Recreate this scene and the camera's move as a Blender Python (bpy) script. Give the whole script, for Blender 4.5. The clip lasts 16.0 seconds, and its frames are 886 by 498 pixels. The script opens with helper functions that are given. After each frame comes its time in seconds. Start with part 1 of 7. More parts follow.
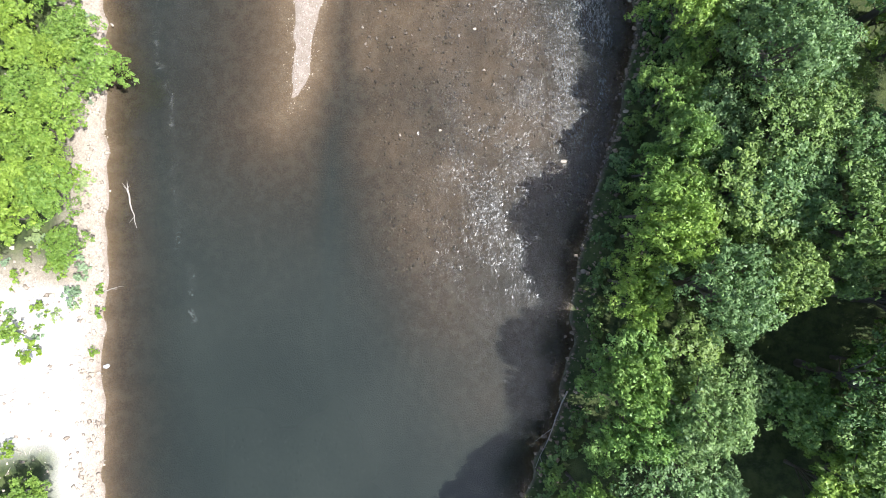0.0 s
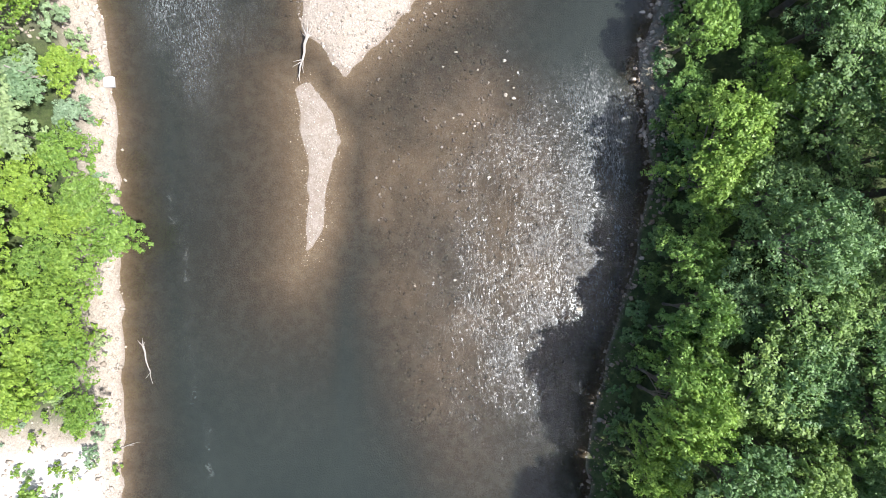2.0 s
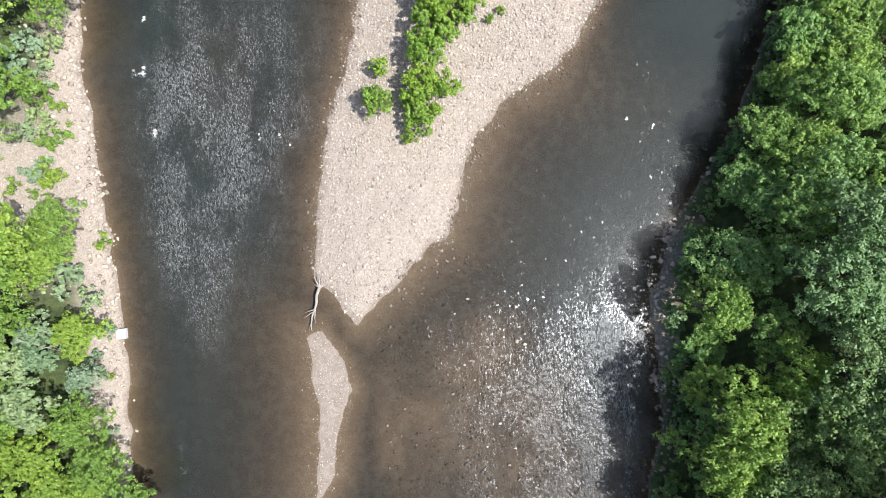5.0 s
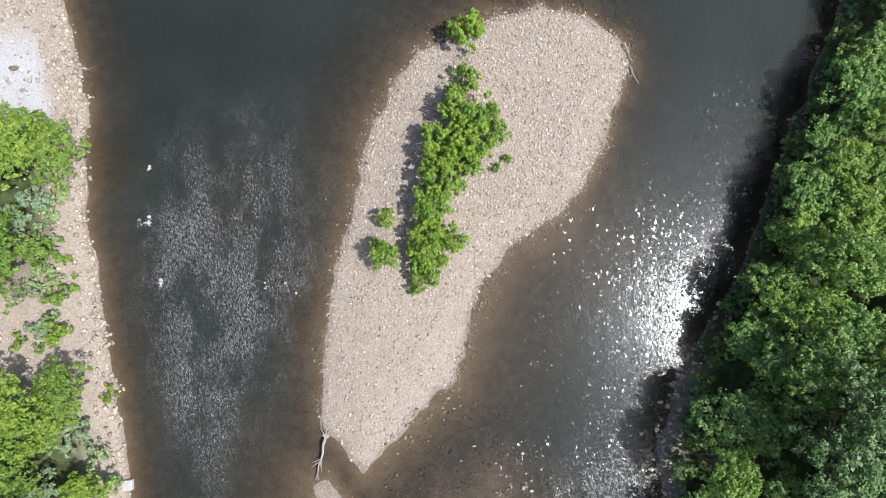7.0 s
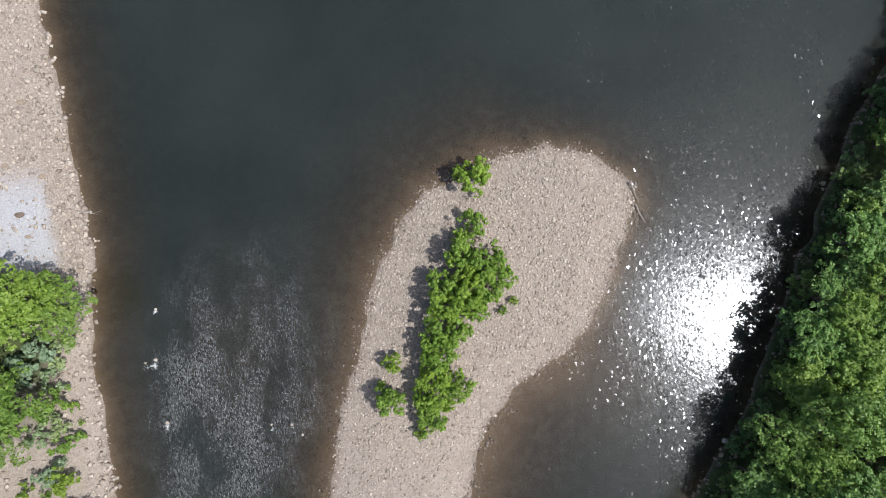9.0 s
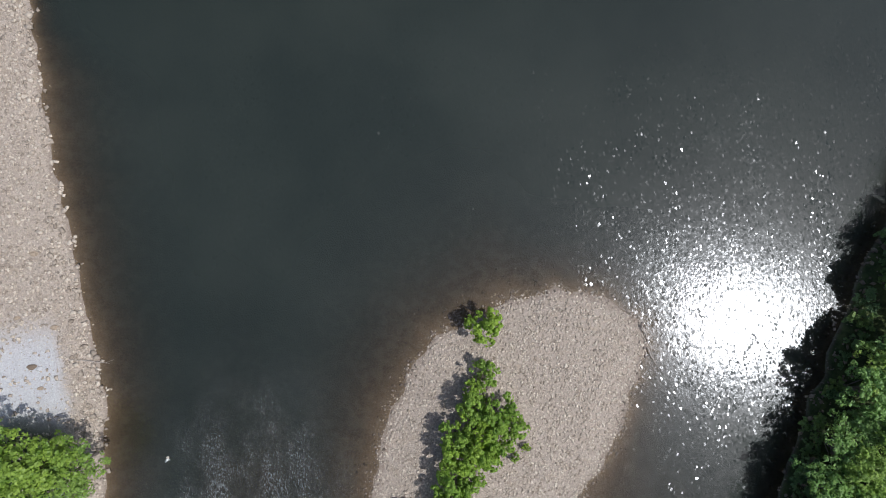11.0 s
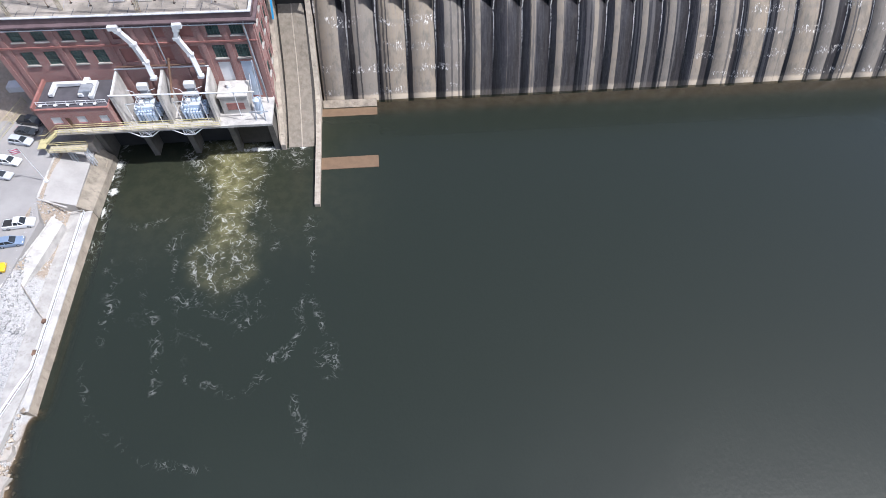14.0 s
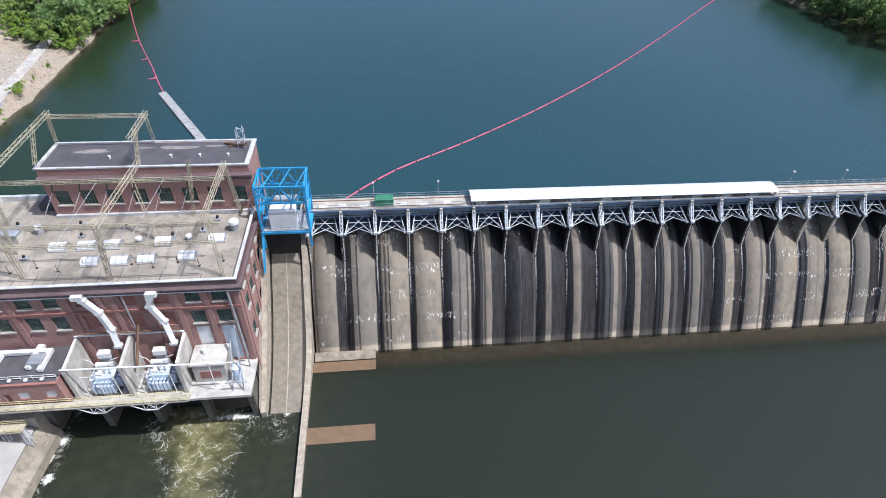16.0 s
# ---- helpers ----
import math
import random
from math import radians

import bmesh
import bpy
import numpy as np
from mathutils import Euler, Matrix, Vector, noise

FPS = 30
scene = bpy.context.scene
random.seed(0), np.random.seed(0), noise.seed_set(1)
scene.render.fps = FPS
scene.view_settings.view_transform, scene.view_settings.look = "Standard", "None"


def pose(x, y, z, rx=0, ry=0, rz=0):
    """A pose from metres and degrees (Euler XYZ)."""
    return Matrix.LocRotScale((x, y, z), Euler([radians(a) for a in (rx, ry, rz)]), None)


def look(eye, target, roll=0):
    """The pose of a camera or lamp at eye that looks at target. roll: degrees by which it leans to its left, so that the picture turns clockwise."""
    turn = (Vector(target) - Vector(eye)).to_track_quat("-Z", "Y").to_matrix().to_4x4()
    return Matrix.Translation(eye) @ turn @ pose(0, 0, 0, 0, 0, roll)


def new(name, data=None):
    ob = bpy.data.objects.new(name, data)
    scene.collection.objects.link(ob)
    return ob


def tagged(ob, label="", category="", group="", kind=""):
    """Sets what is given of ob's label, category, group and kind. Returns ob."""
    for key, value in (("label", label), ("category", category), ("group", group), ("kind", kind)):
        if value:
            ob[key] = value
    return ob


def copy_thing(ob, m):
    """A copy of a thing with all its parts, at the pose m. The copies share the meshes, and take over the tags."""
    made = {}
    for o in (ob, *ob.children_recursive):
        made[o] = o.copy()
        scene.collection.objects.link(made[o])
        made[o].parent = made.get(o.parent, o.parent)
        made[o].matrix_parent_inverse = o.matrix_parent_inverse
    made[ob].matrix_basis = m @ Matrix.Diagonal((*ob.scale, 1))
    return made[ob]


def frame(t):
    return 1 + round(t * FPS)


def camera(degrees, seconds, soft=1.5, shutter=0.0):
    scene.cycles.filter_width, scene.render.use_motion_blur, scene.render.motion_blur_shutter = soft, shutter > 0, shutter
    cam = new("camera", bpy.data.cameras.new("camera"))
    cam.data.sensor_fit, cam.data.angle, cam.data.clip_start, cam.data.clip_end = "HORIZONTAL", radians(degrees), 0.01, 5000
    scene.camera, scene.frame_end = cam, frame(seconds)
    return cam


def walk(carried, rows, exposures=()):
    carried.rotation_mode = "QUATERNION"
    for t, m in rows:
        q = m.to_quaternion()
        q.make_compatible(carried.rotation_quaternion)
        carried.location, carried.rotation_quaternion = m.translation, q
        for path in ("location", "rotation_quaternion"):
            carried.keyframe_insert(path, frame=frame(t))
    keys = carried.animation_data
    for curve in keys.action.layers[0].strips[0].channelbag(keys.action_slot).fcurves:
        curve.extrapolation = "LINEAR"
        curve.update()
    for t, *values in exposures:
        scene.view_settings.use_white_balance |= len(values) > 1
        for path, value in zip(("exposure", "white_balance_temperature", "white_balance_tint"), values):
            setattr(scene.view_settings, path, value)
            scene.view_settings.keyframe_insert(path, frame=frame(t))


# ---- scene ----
cam = camera(77.22, 16.0, soft=0.6)
EXPOSURES = [(0.0, 1.25, 5750, 10), (1.5, 1.2, 5750, 10), (3.5, 1.06, 5750, 10), (7.0, 0.5, 5780, 11), (9.0, 0.18, 5750, 12), (11.0, -0.06, 5680, 11), (13.0, 0.08, 5660, 12),
             (14.0, 0.46, 5680, 13), (14.5, 0.64, 5690, 13), (15.2, 0.62, 5700, 12), (16.0, 0.38, 5720, 11)]
PATH = [
    (0.0, 0.74, 13.87, 98.90, 0.547, -2.333, -5.553),
    (0.5, 0.83, 20.78, 98.77, 0.172, -2.279, -5.453),
    (1.0, 0.95, 27.76, 98.67, -0.028, -2.186, -5.487),
    (1.5, 1.13, 34.85, 98.60, -0.180, -2.100, -5.739),
    (2.0, 1.39, 42.06, 98.56, -0.213, -2.033, -5.966),
    (2.5, 1.75, 49.38, 98.58, -0.112, -1.989, -6.065),
    (3.0, 2.16, 56.71, 98.63, 0.073, -1.991, -5.964),
    (3.5, 2.60, 63.93, 98.71, 0.286, -2.001, -5.872),
    (4.0, 3.03, 70.93, 98.78, 0.547, -2.018, -5.802),
    (6.5, 4.92, 104.60, 98.64, 0.474, -1.930, -5.704),
    (7.0, 5.34, 111.10, 98.63, 0.351, -1.960, -5.741),
    (7.5, 5.76, 117.46, 98.61, 0.270, -1.960, -5.819),
    (8.0, 6.10, 123.79, 98.63, 0.173, -2.011, -5.807),
    (10.5, 7.22, 155.54, 98.85, 0.072, -2.052, -5.938),
    (11.0, 7.32, 161.88, 98.79, 0.348, -1.979, -5.999),
    (11.5, 7.36, 168.25, 98.70, 0.754, -1.927, -6.082),
    (12.0, 7.37, 174.69, 98.56, 3.870, -1.888, -6.090),
    (12.5, 7.38, 181.23, 98.42, 12.045, -1.880, -6.038),
    (13.0, 7.40, 187.84, 98.24, 19.525, -1.850, -5.976),
    (13.5, 7.46, 194.49, 98.05, 26.385, -1.845, -5.996),
    (14.0, 7.53, 201.17, 97.86, 32.862, -1.853, -5.975),
    (14.5, 7.64, 207.84, 97.68, 39.362, -1.886, -5.976),
    (15.0, 7.78, 214.51, 97.57, 45.792, -1.927, -6.001),
    (15.5, 8.00, 221.13, 97.53, 50.315, -1.980, -5.951),
    (16.0, 8.27, 227.75, 97.49, 50.331, -2.038, -6.014),
]
walk(cam, [(t, pose(x, y, z, rx, ry, rz)) for t, x, y, z, rx, ry, rz in PATH], EXPOSURES)

# ---- world and sun ----
SUN = Vector((0.485, -0.165, 0.858)).normalized()
world = bpy.data.worlds.new("sky")
scene.world = world
world.use_nodes = True
wn = world.node_tree.nodes
sky = wn.new("ShaderNodeTexSky")
sky.sky_type = "NISHITA"
sky.sun_disc = False
sky.sun_elevation = math.asin(SUN.z)
sky.sun_rotation = math.atan2(SUN.x, SUN.y)
sky.air_density, sky.dust_density, sky.ozone_density = 1.0, 3.5, 1.0
wn["Background"].inputs["Strength"].default_value = 0.115
world.node_tree.links.new(sky.outputs[0], wn["Background"].inputs["Color"])
sun_data = bpy.data.lights.new("sun", "SUN")
sun_data.energy, sun_data.angle, sun_data.color = 4.0, radians(0.53), (1.0, 0.95, 0.87)
sun = new("sun", sun_data)
sun.matrix_world = look((60, -20, 300), Vector((60, -20, 300)) - SUN)

# ---- mesh helpers ----
rng = np.random.default_rng(7)


class Build:
    """Gathers boxes, beams, tubes and prisms into one mesh."""

    def __init__(self):
        self.v, self.f = [], []

    def add(self, verts, faces):
        n = len(self.v)
        self.v.extend(tuple(p) for p in verts)
        self.f.extend(tuple(i + n for i in f) for f in faces)
        return self

    def box(self, x0, y0, z0, x1, y1, z1):
        return self.add([(x, y, z) for z in (z0, z1) for y in (y0, y1) for x in (x0, x1)],
                        [(0, 2, 3, 1), (4, 5, 7, 6), (0, 1, 5, 4), (2, 6, 7, 3), (0, 4, 6, 2), (1, 3, 7, 5)])

    def chamfered(self, x0, y0, z0, x1, y1, z1, c):
        """A box whose upper edges are cut back by c."""
        lower = [(x0, y0, z0), (x1, y0, z0), (x1, y1, z0), (x0, y1, z0)]
        mid = [(x, y, z1 - c) for x, y, _ in lower]
        top = [(x0 + c, y0 + c, z1), (x1 - c, y0 + c, z1), (x1 - c, y1 - c, z1), (x0 + c, y1 - c, z1)]
        faces = [(3, 2, 1, 0), (8, 9, 10, 11)]
        for k in range(4):
            m = (k + 1) % 4
            faces += [(k, m, m + 4, k + 4), (k + 4, m + 4, m + 8, k + 8)]
        return self.add(lower + mid + top, faces)

    def beam(self, a, b, w, h=None):
        a, b = Vector(a), Vector(b)
        h = h or w
        d = b - a
        if d.length < 1e-6:
            return self
        q = d.to_track_quat("Y", "Z")
        x, z = q @ Vector((w / 2, 0, 0)), q @ Vector((0, 0, h / 2))
        pts = [p + i * x + k * z for p in (a, b) for k in (-1, 1) for i in (-1, 1)]
        return self.add(pts, [(0, 2, 3, 1), (4, 5, 7, 6), (0, 1, 5, 4), (2, 6, 7, 3), (0, 4, 6, 2), (1, 3, 7, 5)])

    def tube(self, a, b, r, r2=None, n=8, caps=True):
        a, b = Vector(a), Vector(b)
        r2 = r if r2 is None else r2
        q = (b - a).to_track_quat("Z", "Y")
        ring = [q @ Vector((math.cos(2 * math.pi * k / n), math.sin(2 * math.pi * k / n), 0)) for k in range(n)]
        faces = [(k, (k + 1) % n, (k + 1) % n + n, k + n) for k in range(n)]
        if caps:
            faces += [tuple(range(n - 1, -1, -1)), tuple(range(n, 2 * n))]
        return self.add([a + p * r for p in ring] + [b + p * r2 for p in ring], faces)

    def pipe(self, pts, r, n=8):
        for a, b in zip(pts, pts[1:]):
            self.tube(a, b, r, n=n)
        return self

    def xprism(self, prof, x0, x1):
        """A profile of (y, z) points drawn out along x."""
        n = len(prof)
        return self.add([(x0, y, z) for y, z in prof] + [(x1, y, z) for y, z in prof],
                        [tuple(range(n)), tuple(range(2 * n - 1, n - 1, -1))] + [(k + n, (k + 1) % n + n, (k + 1) % n, k) for k in range(n)])

    def zprism(self, poly, z0, z1):
        n = len(poly)
        tops = z1 if isinstance(z1, (list, tuple)) else [z1] * n
        return self.add([(x, y, z0) for x, y in poly] + [(p[0], p[1], z) for p, z in zip(poly, tops)],
                        [tuple(range(n - 1, -1, -1)), tuple(range(n, 2 * n))] + [(k, (k + 1) % n, (k + 1) % n + n, k + n) for k in range(n)])

    def truss(self, a, b, w, h, bays, t=0.1, up=(0, 0, 1)):
        """A lattice girder with four chords and zigzag lacing on its four sides."""
        a, b = Vector(a), Vector(b)
        d = (b - a).normalized()
        side = d.cross(Vector(up))
        side = side.normalized() if side.length > 1e-3 else Vector((1, 0, 0))
        upv = side.cross(d).normalized()
        off = [side * (i * w / 2) + upv * (k * h / 2) for i, k in ((-1, -1), (1, -1), (1, 1), (-1, 1))]
        for o in off:
            self.beam(a + o, b + o, t)
        for k in range(bays):
            p, q = a.lerp(b, k / bays), a.lerp(b, (k + 1) / bays)
            for i in range(4):
                o1, o2 = off[i], off[(i + 1) % 4]
                if k % 2:
                    o1, o2 = o2, o1
                self.beam(p + o1, q + o2, t * 0.6)
        return self

    def data(self, name, origin=(0, 0, 0), smooth=False):
        me = bpy.data.meshes.new(name)
        o = Vector(origin)
        me.from_pydata([(p[0] - o.x, p[1] - o.y, p[2] - o.z) for p in self.v], [], self.f)
        bm = bmesh.new()
        bm.from_mesh(me)
        bmesh.ops.recalc_face_normals(bm, faces=bm.faces)
        bm.to_mesh(me)
        bm.free()
        if smooth:
            me.polygons.foreach_set("use_smooth", [True] * len(me.polygons))
        return me


ORIGIN = {}


def thing(name, at, label, category, group="", kind=""):
    """An Empty at the base of a thing, which parents its parts."""
    ob = new(name)
    ob.location = at
    ob.empty_display_size = 0.2
    ORIGIN[ob] = Vector(at)
    return tagged(ob, label, category, group, kind)


def part(name, build, material, parent, label="", smooth=False):
    """One mesh under a thing or a part; build is in world metres."""
    o = ORIGIN[parent]
    me = build.data(name, o, smooth) if isinstance(build, Build) else build
    me.materials.append(material)
    ob = new(name, me)
    ob.parent = parent
    ORIGIN[ob] = o
    return tagged(ob, label)


def solid(name, build, material, at, label, category, group="", kind="", smooth=False):
    """A thing that is one mesh."""
    me = build.data(name, at, smooth) if isinstance(build, Build) else build
    if not me.materials:
        me.materials.append(material)
    ob = new(name, me)
    ob.location = at
    ORIGIN[ob] = Vector(at)
    return tagged(ob, label, category, group, kind)


def numpy_mesh(name, verts, faces):
    """A mesh from arrays: verts (n, 3), faces (m, k) of one size."""
    me = bpy.data.meshes.new(name)
    verts, faces = np.asarray(verts, np.float32), np.asarray(faces, np.int32)
    m, k = faces.shape
    me.vertices.add(len(verts))
    me.vertices.foreach_set("co", verts.ravel())
    me.loops.add(m * k)
    me.loops.foreach_set("vertex_index", faces.ravel())
    me.polygons.add(m)
    me.polygons.foreach_set("loop_start", np.arange(0, m * k, k, dtype=np.int32))
    me.polygons.foreach_set("loop_total", np.full(m, k, np.int32))
    me.update(calc_edges=True)
    return me


def value_noise(x, y, scale, seed=0):
    """Smooth value noise in -1..1 on arrays."""
    x, y = np.asarray(x, float) / scale, np.asarray(y, float) / scale
    xi, yi = np.floor(x), np.floor(y)
    fx, fy = x - xi, y - yi
    fx, fy = fx * fx * (3 - 2 * fx), fy * fy * (3 - 2 * fy)

    def lattice(i, j):
        s = np.sin(i * 127.1 + j * 311.7 + seed * 74.7) * 43758.5453
        return (s - np.floor(s)) * 2 - 1
    a, b, c, d = lattice(xi, yi), lattice(xi + 1, yi), lattice(xi, yi + 1), lattice(xi + 1, yi + 1)
    return (a * (1 - fx) + b * fx) * (1 - fy) + (c * (1 - fx) + d * fx) * fy


def step(a, b, x):
    t = np.clip((np.asarray(x, float) - a) / (b - a), 0, 1)
    return t * t * (3 - 2 * t)


# ---- materials ----
def shader(name):
    m = bpy.data.materials.new(name)
    m.use_nodes = True
    t = m.node_tree
    return m, t, t.nodes["Principled BSDF"], t.nodes["Material Output"]


def node(t, kind, **values):
    n = t.nodes.new(kind)
    for key, value in values.items():
        if key in n.inputs:
            n.inputs[key].default_value = value
    return n


def noise_tex(t, coord, scale, detail=4.0, rough=0.6):
    n = node(t, "ShaderNodeTexNoise", Scale=scale, Detail=detail, Roughness=rough)
    t.links.new(coord, n.inputs["Vector"])
    return n.outputs["Fac"]


def ramp(t, fac, stops):
    r = t.nodes.new("ShaderNodeValToRGB")
    e = r.color_ramp.elements
    while len(e) < len(stops):
        e.new(0.5)
    for k, (p, c) in enumerate(stops):
        e[k].position = p
        e[k].color = (*c, 1) if len(c) == 3 else c
    t.links.new(fac, r.inputs["Fac"])
    return r.outputs["Color"]


def mix(t, fac, a, b, blend="MIX"):
    n = t.nodes.new("ShaderNodeMix")
    n.data_type, n.blend_type = "RGBA", blend
    for socket, value in ((0, fac), (6, a), (7, b)):
        if isinstance(value, bpy.types.NodeSocket):
            t.links.new(value, n.inputs[socket])
        elif socket == 0:
            n.inputs[0].default_value = value
        else:
            n.inputs[socket].default_value = (*value, 1)
    return n.outputs[2]


def maths(t, op, a, b=0.0, clamp=False):
    n = t.nodes.new("ShaderNodeMath")
    n.operation, n.use_clamp = op, clamp
    for k, value in enumerate((a, b)):
        if isinstance(value, bpy.types.NodeSocket):
            t.links.new(value, n.inputs[k])
        else:
            n.inputs[k].default_value = value
    return n.outputs[0]


def span(t, value, a, b, lo=0.0, hi=1.0):
    n = node(t, "ShaderNodeMapRange")
    n.interpolation_type = "SMOOTHSTEP"
    t.links.new(value, n.inputs["Value"])
    for key, v in (("From Min", a), ("From Max", b), ("To Min", lo), ("To Max", hi)):
        n.inputs[key].default_value = v
    return n.outputs[0]


def bump(t, bsdf, height, strength, distance):
    b = node(t, "ShaderNodeBump", Strength=strength, Distance=distance)
    t.links.new(height, b.inputs["Height"])
    t.links.new(b.outputs[0], bsdf.inputs["Normal"])
    return b


def place(t):
    return t.nodes.new("ShaderNodeNewGeometry").outputs["Position"]


def attribute(t, name):
    n = t.nodes.new("ShaderNodeAttribute")
    n.attribute_name = name
    return n.outputs["Fac"]


def scaled(t, coord, sx, sy, sz):
    n = t.nodes.new("ShaderNodeMapping")
    n.inputs["Scale"].default_value = (sx, sy, sz)
    t.links.new(coord, n.inputs["Vector"])
    return n.outputs[0]


def plain(name, base, rough=0.7, metal=0.0, dark=0.7, light=1.2, coarse=0.35, fine=3.0, relief=0.15, dirt=None):
    """Painted or raw surface with broad stains and fine grain."""
    m, t, bsdf, _ = shader(name)
    p = place(t)
    a, b = noise_tex(t, p, coarse, 5), noise_tex(t, p, fine, 6, 0.7)
    low, high = tuple(c * dark for c in base), tuple(min(1, c * light) for c in base)
    col = mix(t, span(t, a, 0.3, 0.7), low, high)
    col = mix(t, maths(t, "MULTIPLY", span(t, b, 0.35, 0.75), 0.55), col, base)
    if dirt:
        d = noise_tex(t, scaled(t, p, 1.0, 1.0, 0.25), 0.8, 6, 0.75)
        col = mix(t, maths(t, "MULTIPLY", span(t, d, 0.52, 0.72), 0.75), col, dirt)
    t.links.new(col, bsdf.inputs["Base Color"])
    bsdf.inputs["Roughness"].default_value = rough
    bsdf.inputs["Metallic"].default_value = metal
    if relief:
        bump(t, bsdf, b, relief, 0.05)
    return m


CONCRETE = plain("weathered_concrete", (0.42, 0.38, 0.33), 0.85, dirt=(0.16, 0.14, 0.12))
CONCRETE_PALE = plain("pale_concrete", (0.455, 0.432, 0.4), 0.85, dirt=(0.3, 0.28, 0.25))
# tone darkened to carry the shade on the undercroft's piers
CONCRETE_DARK = plain("dark_concrete", (0.13, 0.118, 0.1), 0.8, dirt=(0.07, 0.06, 0.055))
STEEL = plain("grey_steel", (0.38, 0.4, 0.43), 0.5, 0.3, dirt=(0.2, 0.15, 0.12))
GATE_STEEL = plain("blue_grey_steel", (0.085, 0.125, 0.19), 0.55, 0.2, dirt=(0.08, 0.07, 0.065))
STRUT_STEEL = plain("pale_grey_paint", (0.55, 0.58, 0.62), 0.5, 0.1, dirt=(0.3, 0.27, 0.24))
LATTICE = plain("beige_painted_steel", (0.43, 0.385, 0.285), 0.65, 0.1, dark=0.75, coarse=0.25, fine=1.2, dirt=(0.3, 0.17, 0.09))
WHITE = plain("white_paint", (0.67, 0.675, 0.68), 0.5, dark=0.88, light=1.05, dirt=(0.5, 0.48, 0.45))
BLUE = plain("bright_blue_paint", (0.04, 0.28, 0.54), 0.45, dark=0.8)
YELLOW = plain("faded_yellow_paint", (0.52, 0.46, 0.24), 0.55)
GREEN_PAINT = plain("green_paint", (0.05, 0.22, 0.13), 0.5)
RED = plain("red_plastic", (0.5, 0.1, 0.17), 0.45, dark=0.8)
ROOF_DARK = plain("dark_roof_membrane", (0.075, 0.07, 0.078), 0.7, dark=0.8, light=1.3)
ROOF_TAN = plain("worn_roof_gravel", (0.3, 0.265, 0.222), 0.9, dark=0.62, light=1.3, coarse=0.16, fine=0.9, dirt=(0.1, 0.088, 0.08))
ASPHALT = plain("pale_worn_asphalt", (0.3, 0.285, 0.27), 0.9, dark=0.85, light=1.12, coarse=0.15)
RUBBER = plain("black_rubber", (0.02, 0.02, 0.02), 0.8)
GLAZING = plain("dark_green_glass", (0.045, 0.075, 0.07), 0.12, dark=0.5, light=1.8, coarse=0.8, relief=0)
# near-black: carries the shade of unlit recesses, also used for dark fittings
DEEP = plain("near_black_and_recess_shade", (0.03, 0.028, 0.026), 0.9)
BLUE_TANK = plain("pale_blue_tank_paint", (0.5, 0.58, 0.68), 0.4, dark=0.9, dirt=(0.32, 0.32, 0.33))
COPPER_TRIM = plain("white_metal_coping", (0.5, 0.5, 0.505), 0.45, dark=0.75, coarse=0.6, dirt=(0.24, 0.22, 0.21))
DRIFTWOOD = plain("bleached_driftwood", (0.33, 0.285, 0.235), 0.9, coarse=1.5, fine=8)
RUST = plain("rusty_steel", (0.17, 0.1, 0.065), 0.8, dark=0.6, light=1.3)


def brick_material():
    m, t, bsdf, _ = shader("red_brick")
    p = place(t)
    n = t.nodes.new("ShaderNodeTexBrick")
    n.inputs["Scale"].default_value = 1.0
    for key, v in (("Mortar Size", 0.012), ("Brick Width", 0.22), ("Row Height", 0.075), ("Bias", 0.0)):
        n.inputs[key].default_value = v
    n.inputs["Color1"].default_value = (0.315, 0.137, 0.12, 1)
    n.inputs["Color2"].default_value = (0.25, 0.103, 0.092, 1)
    n.inputs["Mortar"].default_value = (0.36, 0.29, 0.26, 1)
    s = t.nodes.new("ShaderNodeSeparateXYZ")
    t.links.new(p, s.inputs[0])
    c = t.nodes.new("ShaderNodeCombineXYZ")
    t.links.new(maths(t, "ADD", s.outputs[0], s.outputs[1]), c.inputs[0])
    t.links.new(s.outputs[2], c.inputs[1])
    t.links.new(c.outputs[0], n.inputs["Vector"])
    a = noise_tex(t, scaled(t, p, 1, 1, 0.4), 0.5, 6, 0.7)
    col = mix(t, span(t, a, 0.45, 0.75), n.outputs["Color"], (0.34, 0.195, 0.17))
    col = mix(t, maths(t, "MULTIPLY", span(t, noise_tex(t, p, 0.25, 5), 0.5, 0.75), 0.5), col, (0.17, 0.07, 0.062))
    t.links.new(col, bsdf.inputs["Base Color"])
    bsdf.inputs["Roughness"].default_value = 0.85
    bump(t, bsdf, n.outputs["Fac"], 0.2, -0.01)
    return m


BRICK = brick_material()

# ---- ground and water ----
LEFT_Y = [-260, -23, -5, 16, 38, 54, 77, 96, 114, 122, 131, 143, 155, 168, 182, 197, 213, 227, 234, 236, 285, 295]
LEFT_X = [-75, -58.3, -56.4, -53.9, -51.8, -50.3, -49.3, -50.6, -51.8, -52.6, -51.4, -50.8, -51.8, -53.4, -54.9, -55.8, -56.6, -57.6, -57.4, -56.0, -54.9, -54.2]
RIGHT_Y = [-260, -31, -13, -4, 10, 25, 38, 48, 64, 73, 85, 98, 110, 122, 135, 150, 165, 220, 330]
RIGHT_X = [-60, 15, 24, 26, 29.6, 34, 39.7, 43, 43.7, 43.5, 49.7, 59, 66, 71.5, 78.5, 86, 97, 136, 178]
